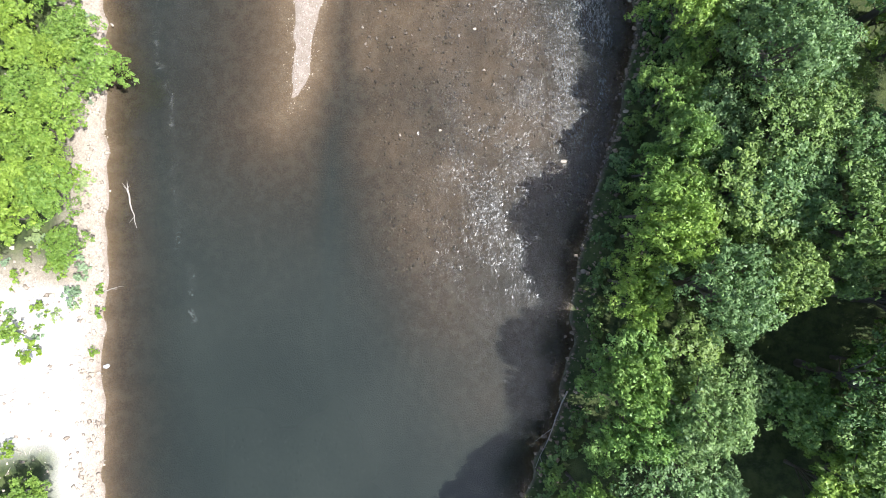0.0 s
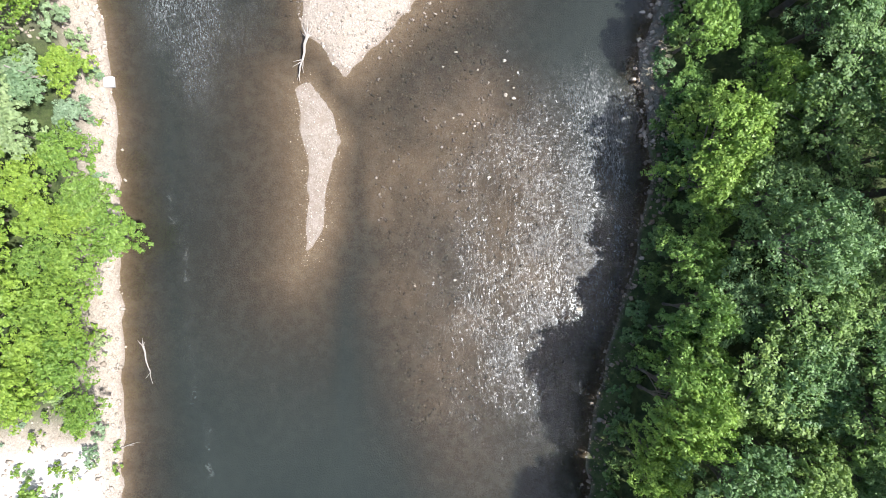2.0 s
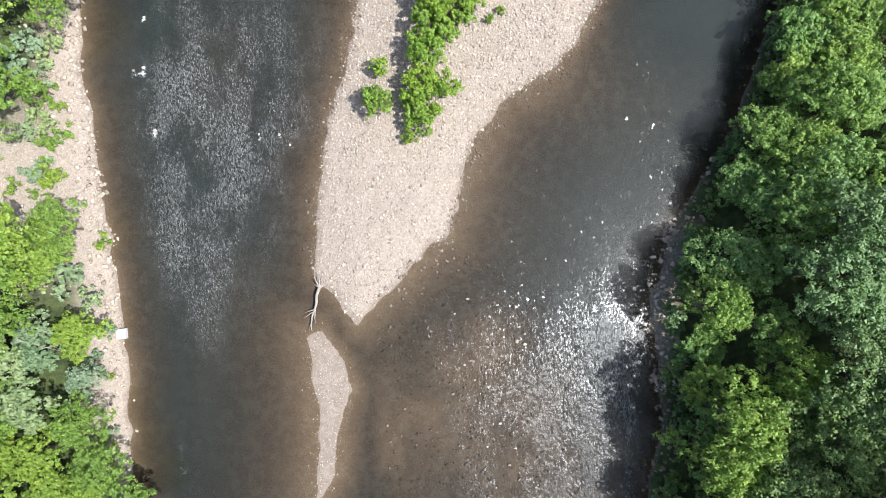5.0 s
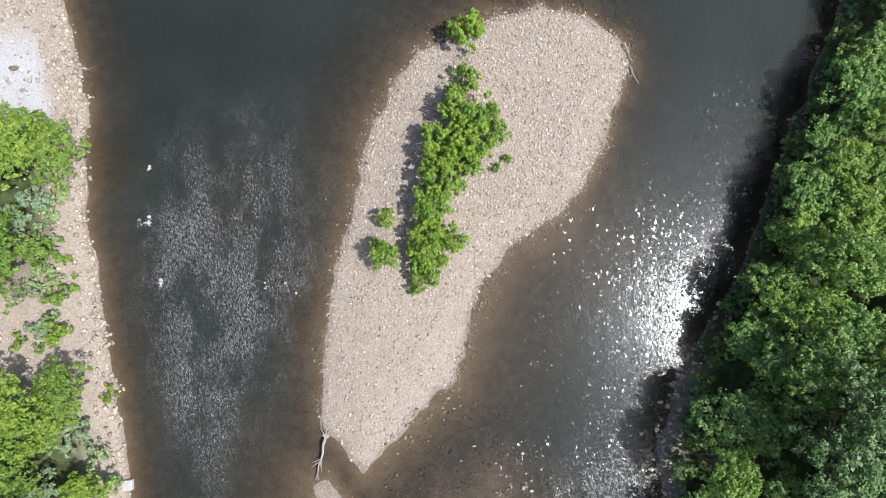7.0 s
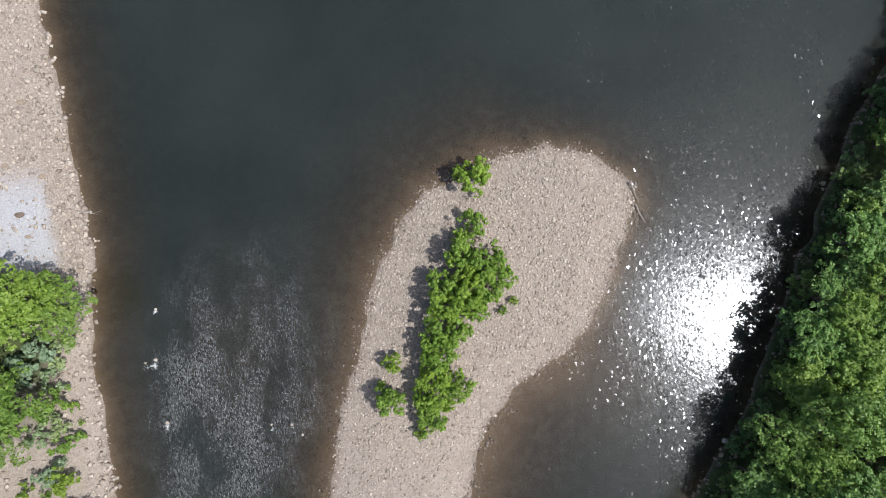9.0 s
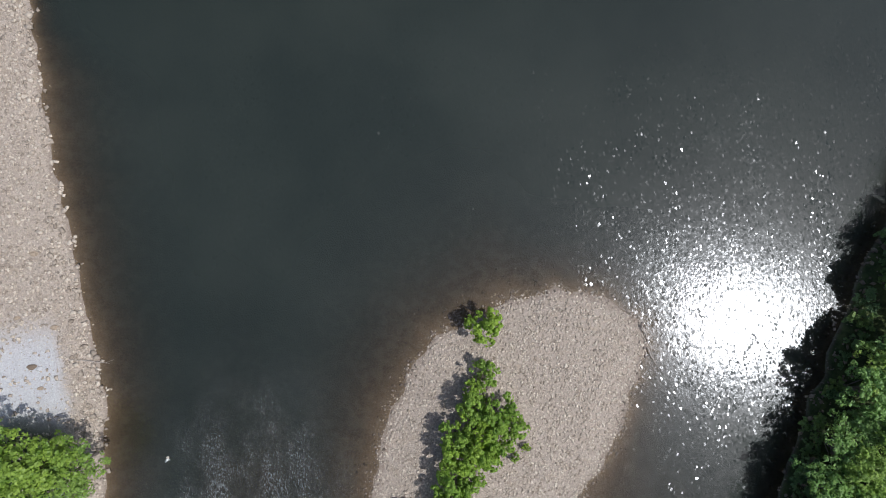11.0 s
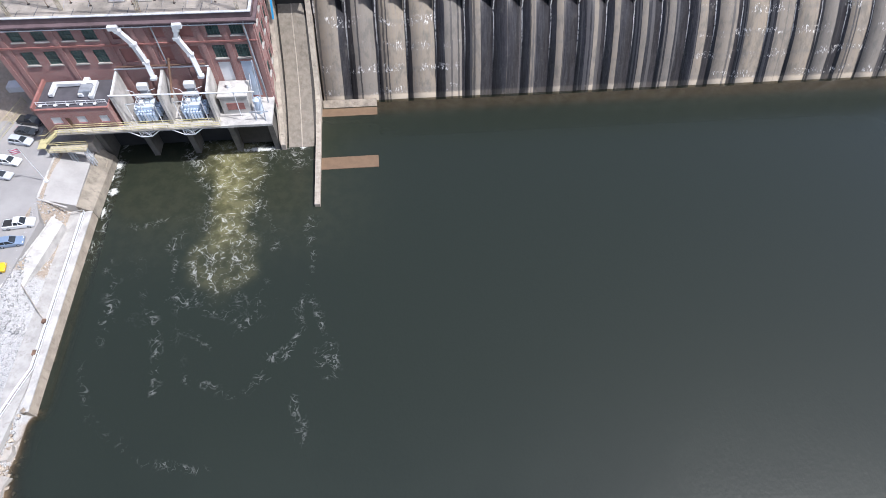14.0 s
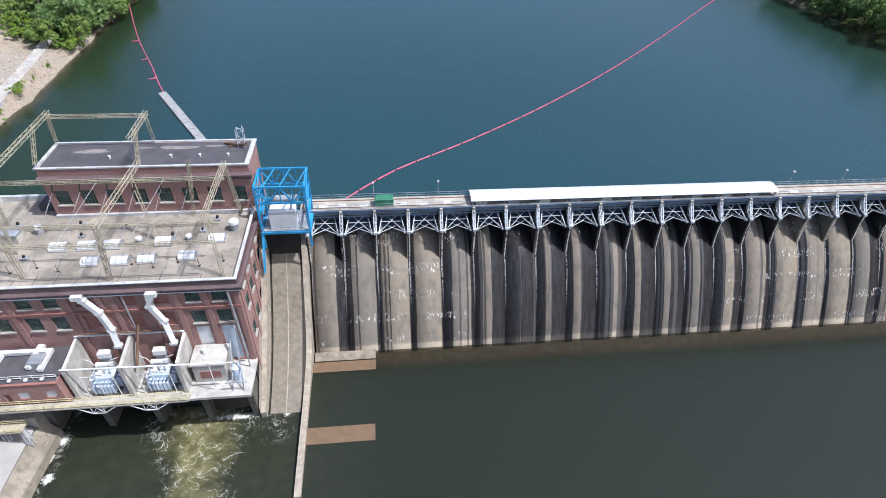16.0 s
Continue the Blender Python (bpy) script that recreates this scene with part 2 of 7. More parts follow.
BAR = [(-9.5, 72.8), (-12.9, 78.5), (-16.0, 83.5), (-14.4, 93.8), (-13.1, 101.7), (-9.7, 111.3), (-6.4, 119), (-4.2, 127), (-1.4, 134.6),
       (3.3, 141.2), (7.8, 146.4), (14.2, 149.3), (21.5, 151.8), (30, 153), (38.5, 150.6), (45, 145.3), (45.4, 140), (41.6, 132.9),
       (38.1, 124.8), (34.6, 119), (29, 114.5), (20.4, 110.3), (14.6, 102.8), (11.9, 96), (8, 87.4), (1.4, 82.1), (-4.1, 77.5)]
SPIT = [(-20.9, 40.5), (-19.6, 47.5), (-18.8, 54.5), (-18.2, 62), (-18.4, 72.5), (-15.4, 73.6), (-11, 66), (-10.9, 61.5), (-12.9, 54), (-15.1, 47.3), (-18.4, 42.8)]


def polygon_distance(px, py, poly):
    """Signed distance to a polygon, positive inside."""
    px, py = np.asarray(px, float), np.asarray(py, float)
    best, inside = np.full(px.shape, 1e9), np.zeros(px.shape, bool)
    for (ax, ay), (bx, by) in zip(poly, poly[1:] + poly[:1]):
        ex, ey = bx - ax, by - ay
        s = np.clip(((px - ax) * ex + (py - ay) * ey) / (ex * ex + ey * ey), 0, 1)
        best = np.minimum(best, np.hypot(px - ax - s * ex, py - ay - s * ey))
        if ey != 0:
            inside ^= ((ay > py) != (by > py)) & (px < ax + (py - ay) / ey * ex)
    return np.where(inside, best, -best)


def left_edge(y):
    return np.interp(y, LEFT_Y, LEFT_X) + 0.5 * value_noise(y, 0 * y, 3.1, 3) * step(236, 230, y)


def right_edge(y):
    return np.interp(y, RIGHT_Y, RIGHT_X) + 0.9 * value_noise(y, 0 * y, 4.0, 5)


def bed(x, y):
    """Height of the river's bed, bars and banks below the dam."""
    rough = 0.25 * value_noise(x, y, 7, 1) + 0.12 * value_noise(x, y, 2.3, 2) + 0.08 * value_noise(x, y, 1.1, 9)
    d_left, d_right = x - left_edge(y), right_edge(y) - x
    deep = -3.4 * step(175, 120, y) - 6.0 * step(120, 175, y)
    deep = np.where(y < 40, -3.4 + 0.0 * y, deep)
    # shallow fan right of the spit, and the riffle left of the bar
    fan = np.exp(-(((x - 8) / 19.0) ** 2 + ((y - 66) / 18.0) ** 2)) * 1.25 + np.exp(-(((x - 24) / 15.0) ** 2 + ((y - 40) / 22.0) ** 2)) * 0.75
    fan = fan + np.exp(-(((x - 33) / 10.0) ** 2 + ((y - 14) / 20.0) ** 2)) * 0.2 + np.exp(-(((x + 27) / 14.0) ** 2 + ((y - 116) / 34.0) ** 2)) * 0.3 + 0.5 * np.exp(-(((x + 26) / 24.0) ** 2 + ((y - 143) / 48.0) ** 4))
    fan = fan + np.exp(-(((x - 14) / 14.0) ** 2 + ((y + 12) / 22.0) ** 2)) * 0.4
    fan = fan + 0.62 * np.exp(-(((x - 14) / 26.0) ** 2 + ((y - 22) / 48.0) ** 2)) + 0.55 * np.exp(-(((x + 1) / 18.0) ** 2 + ((y - 27) / 32.0) ** 2)) * 0.9
    fan = fan + 0.55 * np.exp(-(((x + 5) / 8.0) ** 2 + ((y - 48) / 26.0) ** 2)) + 0.3 * np.exp(-(((x - 2) / 11.0) ** 2 + ((y - 14) / 26.0) ** 2))
    z = deep * np.maximum(np.exp(-1.6 * fan), 0.085) + rough * 0.5
    steep = 0.9 * step(195, 240, y)
    z = np.maximum(z, -0.02 - (0.13 + steep) * d_left)
    z = np.where(d_left < 4.5, np.maximum(z, -(0.34 + steep) * d_left + 0.12 * rough), z)
    z = np.maximum(z, -0.3 * d_right + 0.5 * rough)
    bar, spit = polygon_distance(x, y, BAR), polygon_distance(x, y, SPIT)
    wob = 0.7 * value_noise(x, y, 2.5, 12)
    low = step(128, 108, y)
    slope = low * (0.11 - 0.05 * step(-12, -4, x - 0.35 * (y - 75))) + (1 - low) * (0.09 + 0.07 * step(18, 32, x))
    z = np.maximum(z, np.where(bar > 0, np.minimum(0.16 * (bar + wob), 0.95 + 0.02 * bar) + 0.25 * rough, slope * (bar + wob)))
    z = np.maximum(z, np.where(spit > 0, 0.045 * (spit - 0.8 + 1.1 * wob) + 0.08 * rough, (0.05 + 0.05 * step(-18, -11, x)) * (spit - 0.65 + 1.1 * wob)))
    # banks
    inland = -d_left
    bank = np.where(inland < 3, 0.3 * inland, 0.9 + (inland - 3) * 0.1) + 0.4 * rough
    bank = bank + 2.5 * step(25, 70, inland) + 0.10 * np.maximum(inland - 70, 0)
    z = np.where(inland > 0, np.maximum(bank, 0.05), z)
    inland = -d_right
    bank = np.where(inland < 4, 0.28 * inland, 1.1 + (inland - 4) * 0.3) + 0.5 * rough
    return np.where(inland > 0, np.minimum(np.maximum(bank, 0.05), 60), z)


def terrain(x, y):
    x, y = np.asarray(x, float), np.asarray(y, float)
    rough = 0.25 * value_noise(x, y, 7, 1) + 0.12 * value_noise(x, y, 2.3, 2)
    z = bed(x, np.minimum(y, 296))
    # terrace, rubble slope and car park beside the quay
    inland = left_edge(np.minimum(y, 294)) - x
    terrace = 2.35 + 4.9 * step(4.0, 8.2, inland) + np.where((inland > 4) & (inland < 9), 0.3 * rough, 0)
    lot = step(247, 257, y)
    terrace = np.where(y > 250, terrace, 2.35 + 0.15 * inland * step(4, 12, inland) + 0.4 * rough * step(4, 6, inland))
    terrace = terrace * lot + (2.35 + 0.15 * inland * step(4, 12, inland) + 0.4 * rough * step(4, 6, inland)) * (1 - lot)
    blend = step(226, 237, y)
    z = np.where((inland > 0.4) & (y > 226), z * (1 - blend) + terrace * blend, z)
    z = np.where((inland > -1.2) & (inland <= 0.4) & (y > 236), -2.5, z)
    # behind the dam: the reservoir's bed and its shores
    shore_l = -90.1 + 0.7 * value_noise(y, 0 * y, 9, 6) + 1.9 * np.exp(-((y - 386) / 5.0) ** 2) - step(415, 470, y) * 1.2
    shore_r = 203 + 5 * value_noise(y, 0 * y, 22, 7) + np.maximum(430 - y, 0) * 0.15 + 0.55 * np.maximum(y - 480, 0) * 0
    out = np.maximum(shore_l - x, x - shore_r)
    lake = np.where(out > 0, 26 + np.minimum(1.1 * out + 0.8 * value_noise(x, y, 3.0, 31) * step(0, 1, out), 3.0) + np.where((x < -80) & (out > 3.5) & (y < 420), 0.25, 1.0) * rough + 0.45 * np.maximum(np.minimum(out, 160) - 16, 0), 26 - np.minimum(0.6 * -out, 7))
    lake = np.where((x < -80) & (out > 16) & (y < 412), np.maximum(29.0, 29.0 + 0.5 * (out - 26)) + 0.25 * rough, lake)
    rise = step(326.0, 328.5, y)
    west = step(300, 330, y)
    z = np.where(x > -60, z * (1 - rise) + lake * rise, z * (1 - west) + lake * west)
    z = np.where((x > -18) & (y > 296) & (y <= 326), -3.0 + 2.45 * step(301, 307, y), z)
    z = np.where((x <= -18) & (x > -66) & (y > 293) & (y <= 331), np.where(y > 300, 6.0, -3.0), z)
    return z


def axis(parts):
    return np.concatenate([np.arange(a, b, s) for a, b, s in parts])


gx = axis([(-1600, -400, 120), (-400, -110, 14), (-110, 110, 1.0), (110, 400, 12), (400, 1700, 130)])
gy = axis([(-1300, -260, 130), (-260, -50, 12), (-50, 300, 1.0), (300, 520, 2.5), (520, 900, 25), (900, 2600, 170)])
GX, GY = np.meshgrid(gx, gy)
GZ = terrain(GX, GY)
nx, ny = len(gx), len(gy)
idx = np.arange(nx * ny).reshape(ny, nx)
quads = np.stack([idx[:-1, :-1], idx[:-1, 1:], idx[1:, 1:], idx[1:, :-1]], -1).reshape(-1, 4)
ground_mesh = numpy_mesh("ground", np.stack([GX, GY, GZ], -1).reshape(-1, 3), quads)
ground_mesh.polygons.foreach_set("use_smooth", [True] * len(ground_mesh.polygons))


def set_attribute(me, name, values):
    me.attributes.new(name, "FLOAT", "POINT").data.foreach_set("value", np.asarray(values, np.float32).ravel())


# how stony the ground is, and how far plants or painted shade darken it
inl, inr = left_edge(np.minimum(GY, 294)) - GX, GX - right_edge(np.minimum(GY, 296))
stony = 0.6 * step(56, 62, GY) * step(88, 82, GY) * step(5.0, 2.5, inr + 2 * value_noise(GX, GY, 4, 41))
# right bank: dark soil runs past the waterline to paint the overhang's shade
grass_and_shade = step(-2.5, 0.3, inr) * (GY < 300) * (1 - stony)
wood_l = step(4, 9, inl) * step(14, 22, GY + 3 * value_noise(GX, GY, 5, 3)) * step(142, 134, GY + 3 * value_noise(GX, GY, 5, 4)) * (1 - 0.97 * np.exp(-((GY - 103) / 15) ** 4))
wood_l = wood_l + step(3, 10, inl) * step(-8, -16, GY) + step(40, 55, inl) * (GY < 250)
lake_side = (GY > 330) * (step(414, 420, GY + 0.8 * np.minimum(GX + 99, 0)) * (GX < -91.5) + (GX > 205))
set_attribute(ground_mesh, "growth_and_shade", np.clip(grass_and_shade + wood_l + lake_side, 0, 1))
set_attribute(ground_mesh, "white_sand", step(2, 6, inl) * step(16, 8, GY + 4 * value_noise(GX, GY, 6, 8)))
set_attribute(ground_mesh, "rubble", np.clip(step(222, 234, GY + 2 * value_noise(GX, GY, 4, 33)) * (inl > 0) * (GY < 262) + np.exp(-((GY - 147) / 9) ** 4) * step(4, 7, inl) + 0.3 * (GY > 332) * (GX < -93.5) * step(416, 410, GY), 0, 1))


def ground_material():
    m, t, bsdf, _ = shader("ground")
    p = place(t)
    z = t.nodes.new("ShaderNodeSeparateXYZ")
    t.links.new(p, z.inputs[0])
    fine, mid, broad = noise_tex(t, p, 3.2, 5, 0.75), noise_tex(t, p, 0.6, 5), noise_tex(t, p, 0.09, 4)
    v = node(t, "ShaderNodeTexVoronoi", Scale=2.6)
    t.links.new(p, v.inputs["Vector"])
    v2 = node(t, "ShaderNodeTexVoronoi", Scale=6.5)
    t.links.new(p, v2.inputs["Vector"])
    sand = mix(t, span(t, broad, 0.35, 0.65), (0.29, 0.235, 0.17), (0.375, 0.313, 0.233))
    sand = mix(t, maths(t, "MULTIPLY", span(t, fine, 0.4, 0.65), 0.6), sand, (0.25, 0.2, 0.15))
    cobble = mix(t, 0.7, sand, mix(t, v.outputs["Color"], (0.2, 0.16, 0.12), (0.44, 0.375, 0.305)))
    cobble = mix(t, 0.5, cobble, mix(t, v2.outputs["Color"], (0.15, 0.12, 0.09), (0.5, 0.425, 0.345)))
    rubble = mix(t, v2.outputs["Color"], (0.32, 0.312, 0.3), (0.48, 0.47, 0.455))
    dry = mix(t, attribute(t, "rubble"), mix(t, span(t, mid, 0.25, 0.5), sand, cobble), rubble)
    dry = mix(t, attribute(t, "white_sand"), dry, mix(t, span(t, fine, 0.4, 0.65), (0.62, 0.58, 0.52), (0.5, 0.46, 0.41)))
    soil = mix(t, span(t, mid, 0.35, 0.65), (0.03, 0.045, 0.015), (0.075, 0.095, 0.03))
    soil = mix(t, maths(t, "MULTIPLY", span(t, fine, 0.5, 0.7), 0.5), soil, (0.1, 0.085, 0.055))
    land = mix(t, attribute(t, "growth_and_shade"), dry, soil)
    silt = mix(t, span(t, fine, 0.35, 0.65), (0.118, 0.086, 0.062), (0.2, 0.153, 0.116))
    silt = mix(t, maths(t, "MULTIPLY", span(t, mid, 0.45, 0.62), 0.6), silt, (0.22, 0.187, 0.15))
    # wet below the waterline on both levels
    low = maths(t, "ADD", span(t, z.outputs[2], -0.5, 0.05, 0.0, 0.45), span(t, maths(t, "ADD", z.outputs[2], maths(t, "MULTIPLY", maths(t, "SUBTRACT", mid, 0.5), 0.3)), 0.0, 0.28, 0.0, 0.55))
    col = mix(t, low, silt, land)
    t.links.new(col, bsdf.inputs["Base Color"])
    bsdf.inputs["Roughness"].default_value = 0.92
    bsdf.inputs["Specular IOR Level"].default_value = 0.2
    bump(t, bsdf, maths(t, "ADD", maths(t, "ADD", fine, v.outputs["Distance"]), v2.outputs["Distance"]), 0.5, 0.12)
    return m


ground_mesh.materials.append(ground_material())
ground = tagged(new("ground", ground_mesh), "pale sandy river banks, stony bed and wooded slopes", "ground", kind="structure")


def water_material(name, still):
    m, t, bsdf, out = shader(name)
    p = place(t)
    murk, riffle, foam, silt, broken = (attribute(t, k) for k in ("murk", "riffle", "foam", "silt", "broken"))
    deep = mix(t, span(t, noise_tex(t, p, 0.03, 3), 0.3, 0.7), (0.017, 0.0216, 0.0172), (0.0252, 0.0301, 0.0237)) if not still else mix(t, 0.5, (0.0175, 0.049, 0.06), (0.021, 0.056, 0.069))
    if not still:
        # the colour turns darker and more olive towards the dam
        along = t.nodes.new("ShaderNodeSeparateXYZ")
        t.links.new(p, along.inputs[0])
        deep = mix(t, span(t, along.outputs[1], 195, 240), deep, (0.0188, 0.0232, 0.0168))
    swirl = attribute(t, "swirl")
    cloud = noise_tex(t, p, 0.35, 5, 0.65)
    # lake grows greener towards its shores; on the right this paints the woods' reflection
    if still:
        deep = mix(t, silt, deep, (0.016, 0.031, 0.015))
    else:
        deep = mix(t, maths(t, "MULTIPLY", silt, span(t, cloud, 0.25, 0.6, 0.65, 1.0)), deep, mix(t, span(t, cloud, 0.35, 0.65), (0.115, 0.107, 0.047), (0.2, 0.185, 0.092)))
    # white water: swirling threads and flecks, with sky glints painted over the riffles
    def warped(amount, scale):
        warp = node(t, "ShaderNodeTexNoise", Scale=scale, Detail=2.0)
        t.links.new(p, warp.inputs["Vector"])
        wv = t.nodes.new("ShaderNodeVectorMath")
        wv.operation = "MULTIPLY_ADD"
        t.links.new(warp.outputs["Color"], wv.inputs[0])
        wv.inputs[1].default_value = (amount, amount, amount)
        t.links.new(p, wv.inputs[2])
        return wv.outputs[0]
    flecks = noise_tex(t, p, 1.6, 6, 0.8)
    fine_break = span(t, noise_tex(t, p, 2.2, 4, 0.7), 0.27, 0.5)
    ridge = maths(t, "ABSOLUTE", maths(t, "SUBTRACT", noise_tex(t, warped(9.0, 0.16), 0.2, 3, 0.5), 0.5))
    ridge2 = maths(t, "ABSOLUTE", maths(t, "SUBTRACT", noise_tex(t, warped(4.0, 0.4), 0.45, 3, 0.55), 0.5))
    veins = maths(t, "MAXIMUM", span(t, ridge, 0.022, 0.0), maths(t, "MULTIPLY", span(t, ridge2, 0.02, 0.0), 0.8))
    veins = maths(t, "MULTIPLY", maths(t, "MULTIPLY", veins, span(t, cloud, 0.4, 0.6)), fine_break)
    veins = maths(t, "MULTIPLY", veins, span(t, swirl, 0.15, 1.0, 0.0, 0.5), True)
    solid_white = maths(t, "MULTIPLY", span(t, maths(t, "ADD", foam, maths(t, "MULTIPLY", maths(t, "SUBTRACT", flecks, 0.5), 1.3)), 0.45, 0.75), span(t, foam, 0.05, 0.3))
    white = maths(t, "MAXIMUM", veins, solid_white)
    patch = span(t, noise_tex(t, scaled(t, p, 1.0, 0.5, 1.0), 0.16, 5, 0.7), 0.34, 0.62)
    uneven = maths(t, "ADD", maths(t, "MULTIPLY", patch, 0.75), 0.25)
    rough_water, broken = maths(t, "MULTIPLY", riffle, uneven), maths(t, "MULTIPLY", broken, uneven)
    slant = t.nodes.new("ShaderNodeMapping")
    slant.inputs["Rotation"].default_value = (0, 0, 0.2)
    slant.inputs["Scale"].default_value = (1.0, 0.42, 1.0)
    t.links.new(p, slant.inputs["Vector"])
    waves = noise_tex(t, slant.outputs[0], 4.4, 3, 0.75)
    # pale crests: foam, and sky glints put into the colour
    crest = span(t, maths(t, "ADD", waves, maths(t, "MULTIPLY", broken, 0.08)), 0.61, 0.66)
    white = maths(t, "MAXIMUM", white, maths(t, "MULTIPLY", crest, span(t, broken, 0.05, 0.9, 0.0, 0.32)))
    # sparkles of the sun painted as small pale dots
    spark = noise_tex(t, scaled(t, p, 1.0, 0.7, 1.0), 2.3, 2, 0.6)
    if not still:
        white = maths(t, "MAXIMUM", white, maths(t, "MULTIPLY", span(t, spark, 0.745, 0.765), span(t, maths(t, "ADD", riffle, 0.06), 0.0, 0.5, 0.0, 0.25)))
    # pale grey stands for foam and the sky's sheen on ruffled water
    ruffle = noise_tex(t, slant.outputs[0], 2.1, 5, 0.75)
    grey = maths(t, "MULTIPLY", span(t, ruffle, 0.45, 0.62), span(t, broken, 0.06, 0.8, 0.0, 0.4))
    deep = mix(t, grey, deep, (0.23, 0.222, 0.215))
    col = mix(t, white, deep, (0.62, 0.62, 0.57))
    t.links.new(col, bsdf.inputs["Base Color"])
    bsdf.inputs["IOR"].default_value = 1.36
    t.links.new(maths(t, "ADD", maths(t, "MULTIPLY", white, 0.4), 0.1 if still else maths(t, "ADD", maths(t, "MULTIPLY", rough_water, 0.17), 0.174)), bsdf.inputs["Roughness"])
    # waves: long swell, short chop, steep ripples over the shallows
    flow = scaled(t, p, 1.0, 0.45, 1.0)
    chop = noise_tex(t, flow, 1.1, 4, 0.62)
    ripple = noise_tex(t, scaled(t, p, 1.0, 0.6, 1.0), 2.3, 3, 0.6)
    swell = noise_tex(t, p, 0.22, 2, 0.5)
    wavelet = noise_tex(t, scaled(t, p, 1.0, 0.8, 1.0), 1.7, 2, 0.6)
    lull = span(t, noise_tex(t, p, 0.07, 3, 0.6), 0.3, 0.6, 0.35, 1.0)
    h = maths(t, "ADD", maths(t, "MULTIPLY", swell, 0.08 if still else 0.012), maths(t, "MULTIPLY", chop, 0.11 if still else 0.012))
    h = maths(t, "ADD", h, maths(t, "MULTIPLY", rough_water, maths(t, "ADD", maths(t, "MULTIPLY", ripple, 0.12), maths(t, "MULTIPLY", chop, 0.1))))
    h = maths(t, "ADD", h, maths(t, "MULTIPLY", maths(t, "MULTIPLY", wavelet, lull), 0.02))
    relief = bump(t, bsdf, h, 1.0, 1.0)
    if not still:
        # wavelets as small mirrors, each with its own tilt: steep in riffles and gusts, nearly level elsewhere
        cell = node(t, "ShaderNodeTexVoronoi", Scale=3.3)
        t.links.new(scaled(t, warped(0.6, 1.6), 1.0, 0.7, 1.0), cell.inputs["Vector"])
        tilt = t.nodes.new("ShaderNodeSeparateColor")
        t.links.new(cell.outputs["Color"], tilt.inputs[0])
        breeze = span(t, along.outputs[1], 212, 188)
        gust = span(t, noise_tex(t, scaled(t, p, 1.0, 0.6, 1.0), 0.07, 4, 0.65), 0.5, 0.68)
        steep = maths(t, "MULTIPLY", maths(t, "ADD", maths(t, "MULTIPLY", breeze, maths(t, "ADD", maths(t, "MULTIPLY", gust, 0.17), 0.06)), 0.018), maths(t, "POWER", tilt.outputs[2], 3.4))
        steep = maths(t, "ADD", steep, maths(t, "MULTIPLY", rough_water, maths(t, "MULTIPLY", tilt.outputs[2], 0.12)))
        # curled ripples over the riffles
        curl = node(t, "ShaderNodeTexNoise", Scale=1.5, Detail=3.0, Roughness=0.6)
        t.links.new(scaled(t, warped(0.5, 0.8), 0.8, 1.2, 1.0), curl.inputs["Vector"])
        lean = t.nodes.new("ShaderNodeSeparateColor")
        t.links.new(curl.outputs["Color"], lean.inputs[0])
        facet = t.nodes.new("ShaderNodeCombineXYZ")
        for k in range(2):
            own = maths(t, "MULTIPLY", maths(t, "MULTIPLY", maths(t, "SUBTRACT", tilt.outputs[k], 0.5), 2.0), steep)
            wave = maths(t, "MULTIPLY", maths(t, "SUBTRACT", lean.outputs[k], 0.5), maths(t, "MULTIPLY", rough_water, 1.0))
            t.links.new(maths(t, "ADD", own, wave), facet.inputs[k])
        facet.inputs[2].default_value = 1.0
        level = t.nodes.new("ShaderNodeVectorMath")
        level.operation = "NORMALIZE"
        t.links.new(facet.outputs[0], level.inputs[0])
        t.links.new(level.outputs[0], relief.inputs["Normal"])
    clear = t.nodes.new("ShaderNodeBsdfTransparent")
    clear.inputs["Color"].default_value = (0.75, 0.705, 0.62, 1)
    gloss = node(t, "ShaderNodeBsdfGlossy", Roughness=0.155)
    t.links.new(bsdf.inputs["Roughness"].links[0].from_socket, gloss.inputs["Roughness"])
    fresnel = node(t, "ShaderNodeFresnel", IOR=1.36)
    t.links.new(bsdf.inputs["Normal"].links[0].from_socket, gloss.inputs["Normal"])
    t.links.new(bsdf.inputs["Normal"].links[0].from_socket, fresnel.inputs["Normal"])
    film_ = t.nodes.new("ShaderNodeMixShader")
    t.links.new(fresnel.outputs[0], film_.inputs[0])
    t.links.new(clear.outputs[0], film_.inputs[1])
    t.links.new(gloss.outputs[0], film_.inputs[2])
    last = t.nodes.new("ShaderNodeMixShader")
    t.links.new(maths(t, "MAXIMUM", murk, maths(t, "MAXIMUM", white, maths(t, "MULTIPLY", grey, 0.8))), last.inputs[0])
    t.links.new(film_.outputs[0], last.inputs[1])
    t.links.new(bsdf.outputs[0], last.inputs[2])
    t.links.new(last.outputs[0], out.inputs["Surface"])
    return m


def water_sheet(name, xs, ys, level, material, label, foam_at=None):
    X, Y = np.meshgrid(xs, ys)
    n, k = len(xs), len(ys)
    i = np.arange(n * k).reshape(k, n)
    q = np.stack([i[:-1, :-1], i[:-1, 1:], i[1:, 1:], i[1:, :-1]], -1).reshape(-1, 4)
    me = numpy_mesh(name, np.stack([X, Y, np.full(X.shape, level)], -1).reshape(-1, 3), q)
    depth = np.maximum(level - terrain(X, Y), 0)
    set_attribute(me, "murk", 1 - np.exp(-1.1 * depth))
    riffle, foam, silt, swirl, broken = foam_at(X, Y, depth)
